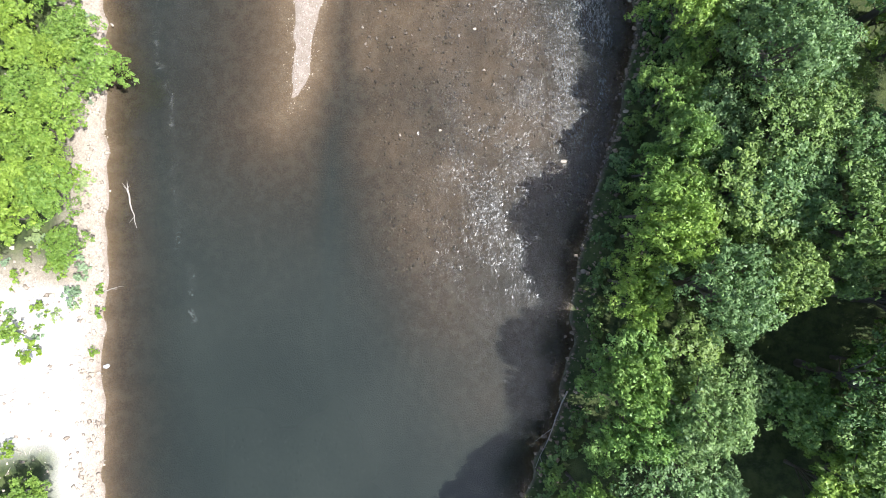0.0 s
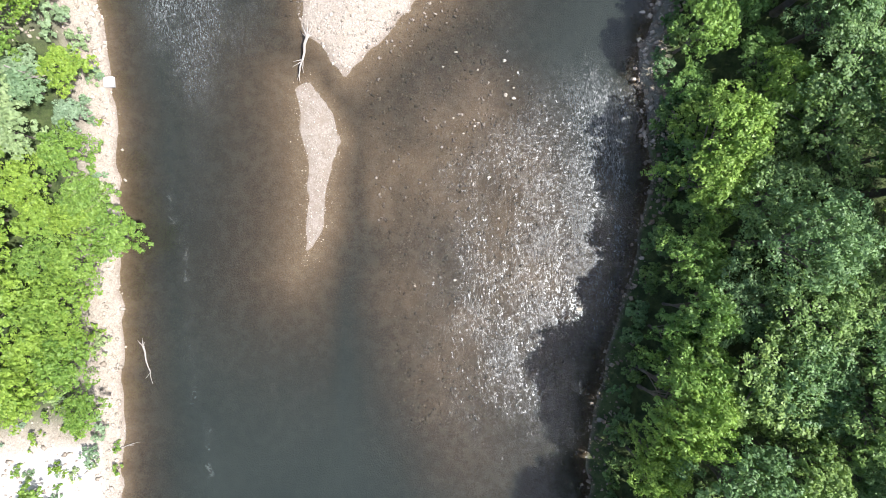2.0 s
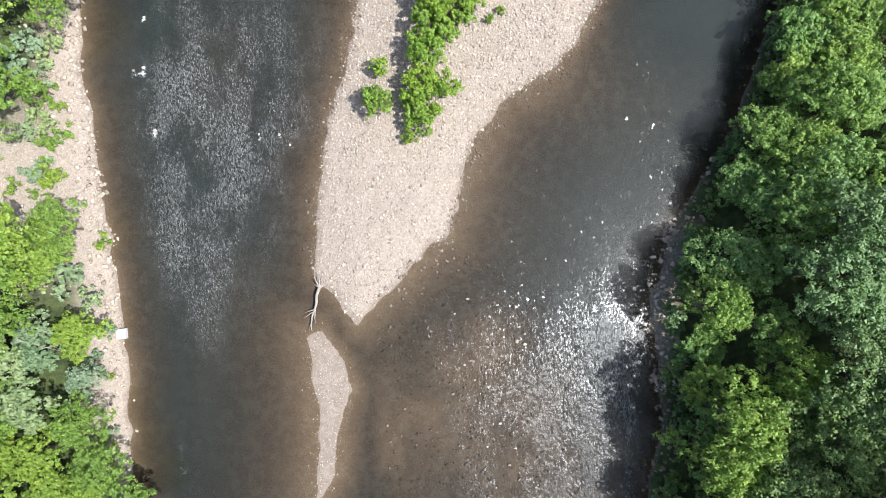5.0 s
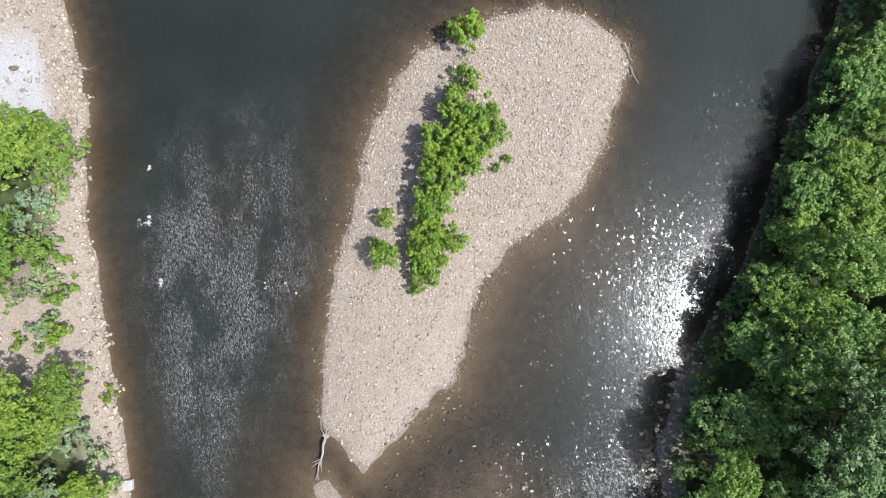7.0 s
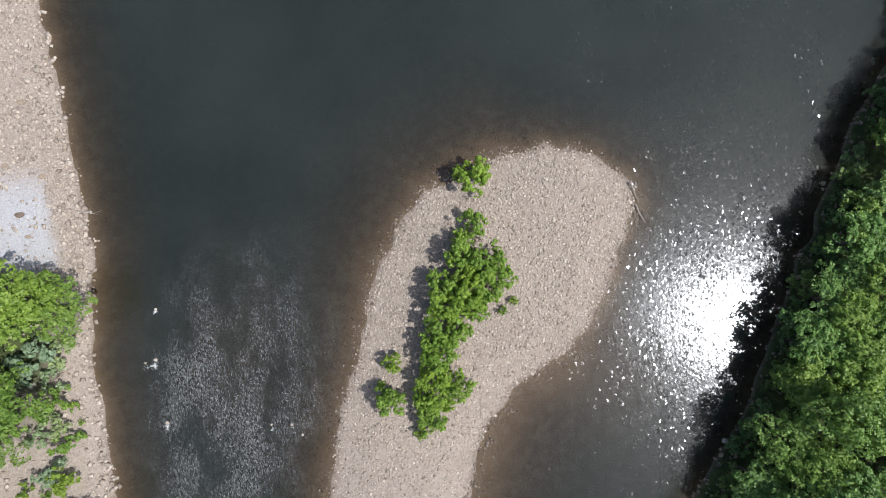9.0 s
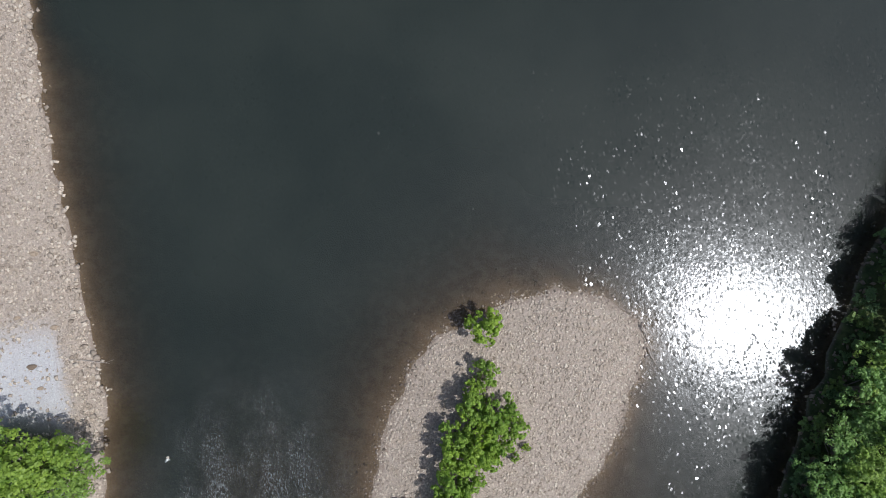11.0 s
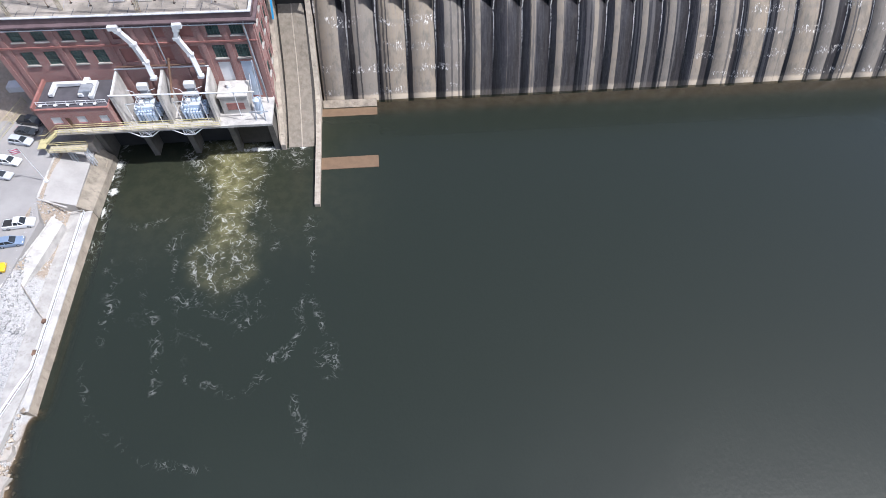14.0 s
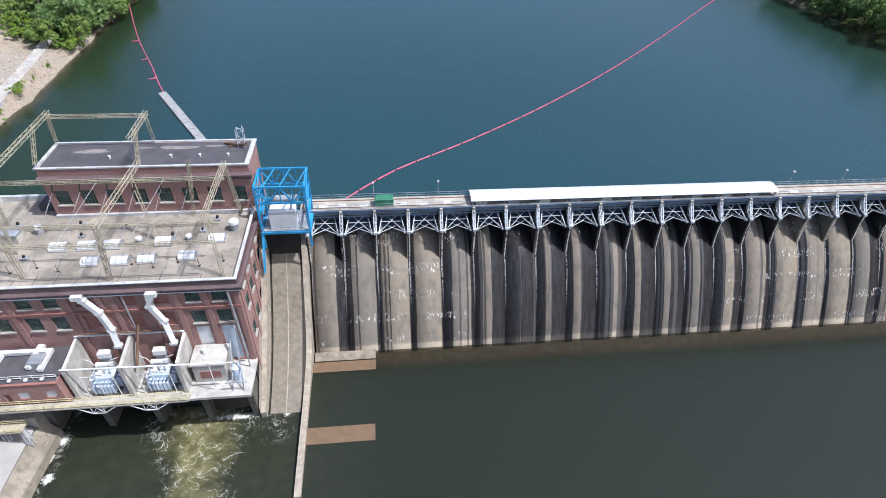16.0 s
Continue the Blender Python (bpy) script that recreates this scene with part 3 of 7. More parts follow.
    set_attribute(me, "riffle", riffle)
    set_attribute(me, "broken", broken)
    set_attribute(me, "foam", foam)
    set_attribute(me, "silt", silt)
    set_attribute(me, "swirl", swirl)
    me.materials.append(material)
    return tagged(new(name, me), label, "water", kind="structure")


def blob(X, Y, x, y, rx, ry):
    return np.exp(-(((X - x) / rx) ** 2 + ((Y - y) / ry) ** 2))


JET = [(-29.0, 295, 9.5), (-28.2, 290, 8.0), (-26.4, 284, 5.6), (-26.4, 278, 4.4), (-27.0, 272, 4.2), (-28.0, 266, 4.4), (-28.6, 258, 3.6)]
WISPS = [[(-18.4, 259.0), (-19.5, 252.4), (-24.3, 247.7)], [(-9.7, 258.2), (-11.6, 252.3), (-11.9, 247.8), (-16.2, 243.4)], [(-42, 257.7), (-39, 252.7), (-39.8, 248.5), (-36.4, 244.7)],
         [(-6.7, 246.7), (-6.1, 238.4)], [(-10.8, 274.9), (-8.3, 261.8)], [(-47.3, 256.5), (-48.6, 251.8)], [(-37, 255.9), (-33.7, 254.3), (-27.2, 255.7)], [(-46.5, 275.2), (-39.8, 275.5)],
         [(-36.8, 273.6), (-38.6, 269.7), (-37.9, 260)], [(-20, 293), (-13, 288)], [(-21, 282), (-17, 268)], [(-34, 250), (-28, 246)], [(-42, 62), (-40.5, 40), (-41, 22), (-40, 5)], [(-33, 240), (-24, 236), (-16, 238)], [(-50, 266), (-49, 258)],
         [(-51.3, 245.9), (-46.6, 235.0), (-39.4, 227.5), (-31.0, 223.5), (-26.2, 223.7)], [(-10.0, 258.9), (-8.1, 249.0), (-6.4, 238.4)], [(-39.3, 251.8), (-36.3, 245.3), (-37.7, 238.0)], [(-48.4, 257.3), (-48.2, 249.0)], [(-14.5, 244.2), (-16.7, 241.0), (-20.2, 236.4)], [(-33.4, 256.0), (-22.9, 249.4), (-18.5, 256.6)], [(-47.0, 276.0), (-41.0, 274.3)], [(-10.9, 234.0), (-11.5, 227.9)], [(-9.4, 274.1), (-8.3, 260.8)]]


def line_distance(X, Y, line):
    best = np.full(X.shape, 1e9)
    for (ax, ay), (bx, by) in zip(line, line[1:]):
        ex, ey = bx - ax, by - ay
        k = np.clip(((X - ax) * ex + (Y - ay) * ey) / (ex * ex + ey * ey), 0, 1)
        best = np.minimum(best, np.hypot(X - ax - k * ex, Y - ay - k * ey))
    return best


RAPID = [(-4, 44), (-5, 60), (-6, 76), (8, 79), (20, 80), (31, 74), (42, 71), (44, 52), (42, 34), (36, 20), (25, 5), (4, -3), (-14, 8), (-4, 26)]


def river_state(X, Y, depth):
    wob = 0.3 * value_noise(X, Y, 13, 20) + 0.35 * value_noise(X, Y, 6, 21) + 0.25 * value_noise(X, Y, 2.2, 22)
    wx, wy = X + 1.6 * value_noise(X, Y, 4.5, 23), Y + 1.6 * value_noise(X, Y, 4.5, 24)
    fan = 0.8 * step(-7, 18, polygon_distance(X, Y, RAPID) + 3.5 * value_noise(X, Y, 8, 61) + 2.0 * value_noise(X, Y, 3, 62)) * (0.68 + 0.4 * step(-10, 30, X + 0.25 * (40 - Y))) + 0.7 * blob(X, Y, 38, 52, 8, 20) + 0.5 * blob(X, Y, 31, 32, 8, 14)
    fan = fan + 0.06 * blob(X, Y, 48, 100, 12, 14) + 0.12 * blob(X, Y, 56, 156, 14, 10) + 0.22 * blob(X, Y, 66, 178, 6, 12)
    chute = 0.85 * blob(X, Y, -26, 117, 19, 24) + 0.55 * blob(X, Y, -34, 96, 12, 22) + 0.3 * blob(X, Y, -36, 76, 6, 24) + 0.16 * blob(X, Y, -39, 30, 3, 40)
    riffle = fan + chute
    # the fan's share here also carries its painted glints
    broken = (0.72 * fan + chute) * (1 + 0.5 * wob)
    foam = np.zeros(X.shape)
    for x, y, r in ((-40.9, 110.3, 0.9), (-41.8, 121.5, 1.0), (-43.4, 121.3, 0.9), (-40.9, 130.4, 0.7), (-23, 108, 0.6), (-19.5, 107.6, 0.7), (-17.8, 105.6, 0.7), (-46.5, 122.5, 0.6)):
        foam = np.maximum(foam, 0.66 * blob(X, Y, x, y, r * 0.8, r * 0.8) + 0.36 * blob(X, Y, x, y - 1.6, r, 2.0))
    # turbid jet below the draft tubes, fading into a slow eddy
    jy = [p[1] for p in JET][::-1]
    jx, jw = np.interp(wy, jy, [p[0] for p in JET][::-1]), np.interp(wy, jy, [p[2] for p in JET][::-1])
    across = np.abs(wx - jx) / jw
    fade = step(252, 268, wy) * (0.3 + 0.7 * step(264, 282, wy)) * step(299, 297, Y)
    silt = np.clip((1 - step(0.3, 1.15, across)) * fade * (0.85 + 0.8 * wob), 0, 1)
    eddy = np.hypot((wx + 28.4) / 6.0, (wy - 265) / 6.0)
    silt = np.maximum(silt, 0.27 * np.exp(-((eddy - 0.85) / 0.42) ** 2))
    swirl = np.clip(1 - step(0.7, 1.5, across), 0, 1) * step(254, 266, wy) * 1.15
    swirl = np.maximum(swirl, 1.1 * np.exp(-((eddy - 1.0) / 0.22) ** 2))
    for line in WISPS:
        swirl = np.maximum(swirl, 0.62 * np.exp(-(line_distance(wx, wy, line) / 0.9) ** 2))
    around = np.exp(-(((X + 30) / 24.0) ** 2 + ((Y - 262) / 26.0) ** 2))
    swirl = np.maximum(swirl, around * np.clip(0.1 + 1.3 * wob, 0, 0.42))
    silt = np.maximum(silt, 0.075 * np.exp(-(((X + 30) / 30.0) ** 4 + ((Y - 288) / 22.0) ** 4)))
    foam = np.maximum(foam, 0.75 * blob(X, Y, -22, 295.0, 9, 1.3) + 0.6 * blob(X, Y, -12.4, 294.6, 1.0, 0.8))
    for x, y, rx, ry in ((-53.8, 292.4, 1.3, 2.0), (-53.4, 284.6, 1.4, 1.6), (-54.2, 288.6, 0.5, 1.4), (-54.4, 279, 0.5, 2.0), (-54.8, 272.6, 0.4, 2.6), (-55.0, 266.5, 0.35, 2.0)):
        foam = np.maximum(foam, 0.9 * blob(X, Y, x, y, rx, ry))
    edge = X - left_edge(np.minimum(Y, 294))
    swirl = np.maximum(swirl, 0.9 * np.exp(-((edge - 1.2) / 1.3) ** 2) * step(258, 268, Y))
    swirl = np.maximum(swirl, 0.8 * blob(X, Y, -14, 292, 5, 4))
    return np.clip(riffle * (1 + 0.5 * wob), 0, 1.4), np.clip(foam, 0, 1), silt, np.clip(swirl, 0, 1.2), np.clip(broken, 0, 1.4)


RIVER = water_material("river_water", False)
river = water_sheet("river_water", axis([(-1500, -60, 160), (-60, 100, 0.95), (100, 180, 8), (180, 1600, 170)]), axis([(-1200, -50, 100), (-50, 314, 0.95)]), 0.0, RIVER, "dark grey-green river with brown shallows and riffles", river_state)
LAKE = water_material("lake_water", True)
# silt attribute marks the greener lake shores, the right one as painted reflection
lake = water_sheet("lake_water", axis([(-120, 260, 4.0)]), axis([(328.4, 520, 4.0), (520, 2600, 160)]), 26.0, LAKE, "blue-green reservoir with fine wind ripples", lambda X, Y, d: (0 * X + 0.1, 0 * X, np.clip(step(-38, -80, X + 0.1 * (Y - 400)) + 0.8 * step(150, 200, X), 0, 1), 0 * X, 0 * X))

# ---- the dam ----
PITCH, FIRST, BAYS = 7.1, -7.9, 25
DECK = 28.4


def ogee(y, crest_y=327.6, crest=21.4, toe=309.5):
    """Height of the overflow face."""
    d = np.clip(crest_y - y, 0, None)
    return crest - (crest + 0.6) * (d / (crest_y - toe)) ** 1.75


def strip_cells(t, w, scale):
    """Random value per strip, strips of uneven width side by side."""
    n = t.nodes.new("ShaderNodeTexVoronoi")
    n.voronoi_dimensions = "1D"
    n.inputs["Scale"].default_value = scale
    t.links.new(w, n.inputs["W"])
    c = t.nodes.new("ShaderNodeSeparateColor")
    t.links.new(n.outputs["Color"], c.inputs[0])
    return c.outputs[0], c.outputs[1]


def spillway_material(name="stained_spillway_concrete"):
    m, t, bsdf, _ = shader(name)
    p = place(t)
    s = t.nodes.new("ShaderNodeSeparateXYZ")
    t.links.new(p, s.inputs[0])
    x = s.outputs[0]
    down = scaled(t, p, 1.0, 0.03, 0.04)
    wander = noise_tex(t, scaled(t, p, 0.6, 0.12, 0.14), 1.0, 4, 0.6)
    xw = maths(t, "ADD", x, maths(t, "MULTIPLY", maths(t, "SUBTRACT", wander, 0.5), 0.55))
    xf = maths(t, "ADD", x, maths(t, "MULTIPLY", maths(t, "SUBTRACT", noise_tex(t, scaled(t, p, 1.5, 0.4, 0.5), 1.0, 4, 0.7), 0.5), 0.35))
    # each bay: one dry strip between two seeping edges, its place and width its own
    bay = maths(t, "DIVIDE", maths(t, "SUBTRACT", xw, FIRST), PITCH)
    across = maths(t, "FRACT", bay)
    dice = t.nodes.new("ShaderNodeTexWhiteNoise")
    dice.noise_dimensions = "1D"
    t.links.new(maths(t, "FLOOR", bay), dice.inputs["W"])
    lot_ = t.nodes.new("ShaderNodeSeparateColor")
    t.links.new(dice.outputs["Color"], lot_.inputs[0])
    tone = lot_.outputs[0]
    slim, slim_tone = strip_cells(t, xf, 2.3)
    thin = noise_tex(t, scaled(t, p, 1.0, 0.05, 0.07), 3.5, 4, 0.7)
    grain = noise_tex(t, p, 1.5, 6, 0.75)
    blotch = noise_tex(t, scaled(t, p, 1.0, 0.5, 0.5), 0.5, 5, 0.7)
    # bare concrete: tan and grey strips
    base = mix(t, tone, (0.185, 0.162, 0.136), (0.268, 0.22, 0.162))
    base = mix(t, maths(t, "MULTIPLY", span(t, thin, 0.42, 0.65), 0.55), base, (0.21, 0.19, 0.165))
    base = mix(t, maths(t, "MULTIPLY", span(t, blotch, 0.46, 0.66), 0.65), base, (0.125, 0.115, 0.1))
    lift = t.nodes.new("ShaderNodeTexWave")
    lift.wave_type, lift.bands_direction = "BANDS", "Z"
    lift.inputs["Scale"].default_value = 0.07
    lift.inputs["Distortion"].default_value = 1.2
    t.links.new(p, lift.inputs["Vector"])
    base = mix(t, maths(t, "MULTIPLY", span(t, lift.outputs["Fac"], 0.9, 0.99), 0.3), base, (0.17, 0.155, 0.14))
    # seepage strips, most of all in the middle bays
    middle = maths(t, "MULTIPLY", span(t, x, 18, 32), span(t, x, 96, 82))
    share = maths(t, "ADD", maths(t, "MULTIPLY", middle, 0.22), 0.15)
    centre = maths(t, "ADD", maths(t, "MULTIPLY", lot_.outputs[1], 0.44), 0.3)
    half = maths(t, "SUBTRACT", maths(t, "ADD", maths(t, "MULTIPLY", lot_.outputs[2], 0.12), 0.29), maths(t, "MULTIPLY", middle, maths(t, "ADD", maths(t, "MULTIPLY", tone, 0.24), 0.1)))
    wet_w = span(t, maths(t, "SUBTRACT", maths(t, "ABSOLUTE", maths(t, "SUBTRACT", across, centre)), half), -0.012, 0.02)
    wet_s = span(t, maths(t, "SUBTRACT", maths(t, "MULTIPLY", share, 0.32), slim), 0.0, 0.03)
    wet = maths(t, "MAXIMUM", wet_w, maths(t, "MULTIPLY", wet_s, 0.8))
    wet = maths(t, "MULTIPLY", wet, span(t, blotch, 0.75, 0.55, 0.7, 1.0))
    # lighter bluish streaks put the wet face's sheen into the colour
    dark = mix(t, span(t, thin, 0.35, 0.7), (0.011, 0.0105, 0.013), (0.04, 0.0385, 0.043))
    dark = mix(t, maths(t, "MULTIPLY", span(t, slim_tone, 0.8, 0.9), 0.5), dark, (0.13, 0.12, 0.115))
    col = mix(t, maths(t, "MULTIPLY", wet, 0.96), base, dark)
    # pale lime crusts and drips
    crust = maths(t, "MULTIPLY", span(t, noise_tex(t, scaled(t, p, 1.0, 0.3, 0.42), 2.1, 6, 0.8), 0.55, 0.59), span(t, maths(t, "ADD", lift.outputs["Fac"], maths(t, "MULTIPLY", maths(t, "SUBTRACT", grain, 0.5), 0.8)), 0.6, 0.8))
    where = span(t, noise_tex(t, p, 0.2, 2, 0.5), 0.46, 0.58)
    crust = maths(t, "MULTIPLY", maths(t, "MULTIPLY", crust, where), span(t, middle, 0.8, 0.3))
    rim = maths(t, "MULTIPLY", span(t, maths(t, "ABSOLUTE", maths(t, "SUBTRACT", across, 0.02)), 0.03, 0.012), maths(t, "MULTIPLY", span(t, s.outputs[2], 6, 15), span(t, grain, 0.4, 0.5)))
    crust = maths(t, "MAXIMUM", crust, maths(t, "MULTIPLY", rim, 0.8))
    col = mix(t, crust, col, (0.66, 0.635, 0.6))
    # washed foot
    foot = maths(t, "MULTIPLY", span(t, maths(t, "ADD", s.outputs[2], maths(t, "MULTIPLY", grain, 0.8)), 1.9, 1.3), maths(t, "SUBTRACT", 1.0, maths(t, "MULTIPLY", wet, 0.9)))
    col = mix(t, maths(t, "MULTIPLY", foot, 0.8), col, (0.46, 0.385, 0.29))
    col = mix(t, maths(t, "MULTIPLY", span(t, grain, 0.5, 0.75), 0.3), col, (0.14, 0.125, 0.11))
    t.links.new(col, bsdf.inputs["Base Color"])
    t.links.new(span(t, wet, 0, 1, 0.8, 0.3), bsdf.inputs["Roughness"])
    bsdf.inputs["Specular IOR Level"].default_value = 0.3
    bump(t, bsdf, grain, 0.3, 0.06)
    return m


SPILLWAY = spillway_material()
CHUTE = plain("tan_chute_concrete", (0.215, 0.185, 0.145), 0.85, dark=0.75, light=1.15, coarse=0.9, fine=4.0, dirt=(0.13, 0.105, 0.075))
BUFF = plain("stained_buff_concrete", (0.37, 0.32, 0.255), 0.85, dark=0.75, coarse=0.8, fine=3.5, dirt=(0.13, 0.105, 0.085))
CHANNEL = plain("black_channel_and_leaf", (0.035, 0.03, 0.024), 0.6, coarse=1.0)
dam = thing("dam", (80, 325, 0), "long concrete overflow dam with dark streaks down its face", "dam", kind="structure")
YS = [327.6 - 0.01 - 18.09 * k / 26 for k in range(27)]
for k in range(BAYS):
    x0, x1 = FIRST + k * PITCH + 0.09, FIRST + (k + 1) * PITCH - 0.09
    b = Build()
    prof = [(y, float(ogee(y))) for y in YS] + [(309.2, -2.5), (329.5, -2.5), (329.5, 20.6)]
    b.xprism(prof, x0, x1)
    part("spillway_bay", b, SPILLWAY, dam, smooth=True)
    # raised joint between bays
    j = Build()
    prof = [(y, float(ogee(y)) + 0.12) for y in YS[6:]] + [(309.0, -2.5), (323.5, -2.5)]
    j.xprism(prof, x1 + 0.02, x1 + 0.16)
    part("joint_rib", j, SPILLWAY, dam)
step_block = Build()
step_block.xprism([(307.5, -2.5), (307.6, 0.05), (308.4, 0.5), (309.3, 1.0), (309.3, -2.5)], -8.0, 5.2)
part("toe_block", step_block, plain("washed_toe_concrete", (0.27, 0.225, 0.17), 0.85, dark=0.6, light=1.2, coarse=0.6, fine=2.5, dirt=(0.14, 0.11, 0.08)), dam, "pale worn concrete block at the dam's foot")
for k in range(BAYS + 1):
    x = FIRST + k * PITCH
    b = Build()
    b.xprism([(320.9, 14.5), (320.7, 17.6), (321.1, 20.4), (321.3, 23.4), (321.3, 24.4), (323.4, 25.0), (324.6, 26.95), (329.6, 26.95), (329.6, 14.5)], x - 0.42, x + 0.42)
    pier = part("pier", b, SPILLWAY, dam)
    c = Build()
    c.truss((x, 321.5, 24.2), (x, 324.3, 27.8), 0.7, 0.5, 5, 0.14, up=(1, 0, 0))
    c.beam((x - 0.35, 321.2, 24.4), (x + 0.35, 321.2, 24.4), 0.5)
    part("pier_ladder", c, STRUT_STEEL, pier, "pale steel ladder frame")
    part("pier_column", Build().box(x - 0.3, 323.75, 25.0, x + 0.3, 324.27, 28.35), CONCRETE, pier, "grey concrete column")
x_end = FIRST + BAYS * PITCH
b = Build()
b.box(FIRST - 0.6, 324.6, 27.0, x_end + 1, 328.9, DECK)
part("deck", b, CONCRETE, dam, "pale concrete walkway along the crest")
b = Build()
b.box(FIRST - 0.6, 324.28, 26.6, x_end + 1, 324.55, 27.0)
b.box(FIRST - 0.6, 324.2, 27.5, x_end + 1, 324.59, 28.3)
part("deck_girder", b, GATE_STEEL, dam, "blue-grey steel girder")
rail = Build()
for y in (324.75, 328.7):
    for z in (0.55, 1.1):
        rail.beam((FIRST, y, DECK + z), (x_end, y, DECK + z), 0.07)
    for k in range(BAYS * 3):
        x = FIRST + k * PITCH / 3
        rail.beam((x, y, DECK), (x, y, DECK + 1.1), 0.07)
part("railing", rail, STEEL, dam, "thin grey railing")
for x, y, sx, sy in ((-4.5, 326, 0.9, 0.5), (-0.5, 326.2, 0.8, 0.5), (4, 325.8, 0.9, 0.45), (12.5, 326.2, 0.8, 0.5), (17, 325.9, 0.9, 0.5), (22, 326.2, 0.8, 0.5), (103, 326, 1.2, 0.5), (109, 326, 1.2, 0.5)):
    b = Build()
    b.chamfered(x - sx, y - sy, DECK, x + sx, y + sy, DECK + 0.12, 0.04)
    part("hatch_cover", b, WHITE, dam, "white hatch cover")

# crane rails and upstream wall
b = Build()
b.box(FIRST - 0.6, 328.9, 20, x_end + 1, 329.6, 27.6)
part("upstream_wall", b, CONCRETE, dam)
b = Build()
for y in (325.3, 327.9):
    b.box(FIRST, y - 0.08, DECK, x_end, y + 0.08, DECK + 0.14)
part("crane_rail", b, RUST, dam, "rusty crane rails")


def radial_gate(x):
    g = thing("radial_gate", (x, 326, 22), "blue-grey steel radial gate with crossed pale struts", "sluice gate", "gates of the dam")
    w = PITCH / 2 - 0.6
    b = Build()
    prof = [(326.9, 21.4), (326.4, 23.0), (326.2, 24.6), (326.3, 26.0), (326.55, 26.95)]
    b.xprism(prof + [(p[0] + 0.25, p[1]) for p in reversed(prof)], x - w, x + w)
    skin = part("skin_plate", b, GATE_STEEL, g)
    for z, y in ((22.6, 326.4), (24.4, 326.05), (26.4, 326.2)):
        r = Build()
        r.beam((x - w, y, z), (x + w, y, z), 0.3, 0.35)
        part("rib", r, GATE_STEEL, skin)
    for s in (-1, 1):
        r = Build()
        hub = (x + s * (w - 0.1), 321.9, 23.9)
        for z, y in ((22.9, 326.3), (26.5, 326.1)):
            r.beam(hub, (x + s * (w - 1.15), y, z), 0.2, 0.22)
        r.beam((x + s * (w - 0.62), 324.0, 23.4), (x + s * (w - 0.62), 324.0, 25.2), 0.16)
        r.tube((x + s * (w + 0.25), 321.9, 23.9), (x + s * (w - 0.35), 321.9, 23.9), 0.3)
        part("strut", r, STRUT_STEEL, g, "pale steel arm")
    braces = [((x - w + 0.75, 324.2, 25.2), (x + w - 0.75, 324.2, 25.2))]
    for s in (-1, 1):
        braces.append(((x - s * (w - 0.15), 322.0, 23.95), (x + s * (w - 1.15), 325.9, 26.35)))
        braces.append(((x + s * (w - 0.1), 322.0, 23.8), (x, 323.3, 24.25)))
        braces.append(((x + s * (w - 1.15), 326.0, 23.2), (x, 323.3, 24.25)))
        braces.append(((x + s * (w - 1.15), 326.0, 26.4), (x, 325.2, 26.3)))
    for a, c in braces:
        part("brace", Build().beam(a, c, 0.12), STRUT_STEEL, g, "pale steel brace")
    return g


first_gate = radial_gate(FIRST + PITCH / 2)
for k in range(1, BAYS):
    copy_thing(first_gate, Matrix.Translation((FIRST + PITCH * (k + 0.5), 326, 22)))

# long white cover over the crest
shed = thing("crest_cover", (62, 326, DECK), "long white metal roof over the dam's walkway", "roof")
b = Build()
b.xprism([(324.5, 29.5), (324.5, 29.62), (325.4, 30.0), (327.4, 30.2), (328.7, 29.8), (328.7, 29.65), (327.3, 30.07), (325.5, 29.88)], 27, 98)
part("roof_sheet", b, plain("dull_white_roofing", (0.56, 0.585, 0.6), 0.5, dark=0.92, light=1.05, dirt=(0.45, 0.45, 0.44)), shed)
for k in range(11):
    x = 27.5 + k * 7.0
    b = Build()
    b.beam((x, 324.9, DECK), (x, 324.9, 29.7), 0.25)
    part("post", b, STEEL, shed)
    b = Build()
    b.beam((x, 328.3, DECK), (x, 328.3, 29.8), 0.25)
    part("post", b, STEEL, shed)
for k in range(10):
    b = Build()
    b.box(28.2 + k * 7, 324.72, DECK, 30.6 + k * 7, 325.4, DECK + 0.95)
    part("stored_beam", b, STEEL if k % 2 else CONCRETE_PALE, shed, "stored stop log")

box_ = Build()
box_.chamfered(6.4, 325.2, DECK + 0.3, 10.4, 327.2, DECK + 2.0, 0.25)
container = thing("storage_box", (8.4, 326.2, DECK), "green metal box on the dam's walkway", "container")
part("body", box_, GREEN_PAINT, container)
b = Build()
b.box(6.3, 325.1, DECK, 10.5, 327.3, DECK + 0.3)
part("skid", b, STEEL, container)


def crest_lamp(x, y=328.8):
    g = thing("lamp_post", (x, y, DECK), "thin grey lamp post on the crest", "lamp", "lamps on the crest")
    b = Build()
    b.tube((x, y, DECK), (x, y, DECK + 3.6), 0.09, 0.06)
    part("pole", b, STEEL, g)
    b = Build()
    b.chamfered(x - 0.22, y - 0.22, DECK + 3.6, x + 0.22, y + 0.22, DECK + 4.0, 0.1)
    part("lantern", b, WHITE, g)
    return g


lamp_first = crest_lamp(6.2)
for x in (20.2, 103.2, 116.5, 130, 144):
    copy_thing(lamp_first, Matrix.Translation((x, 328.8, DECK)))

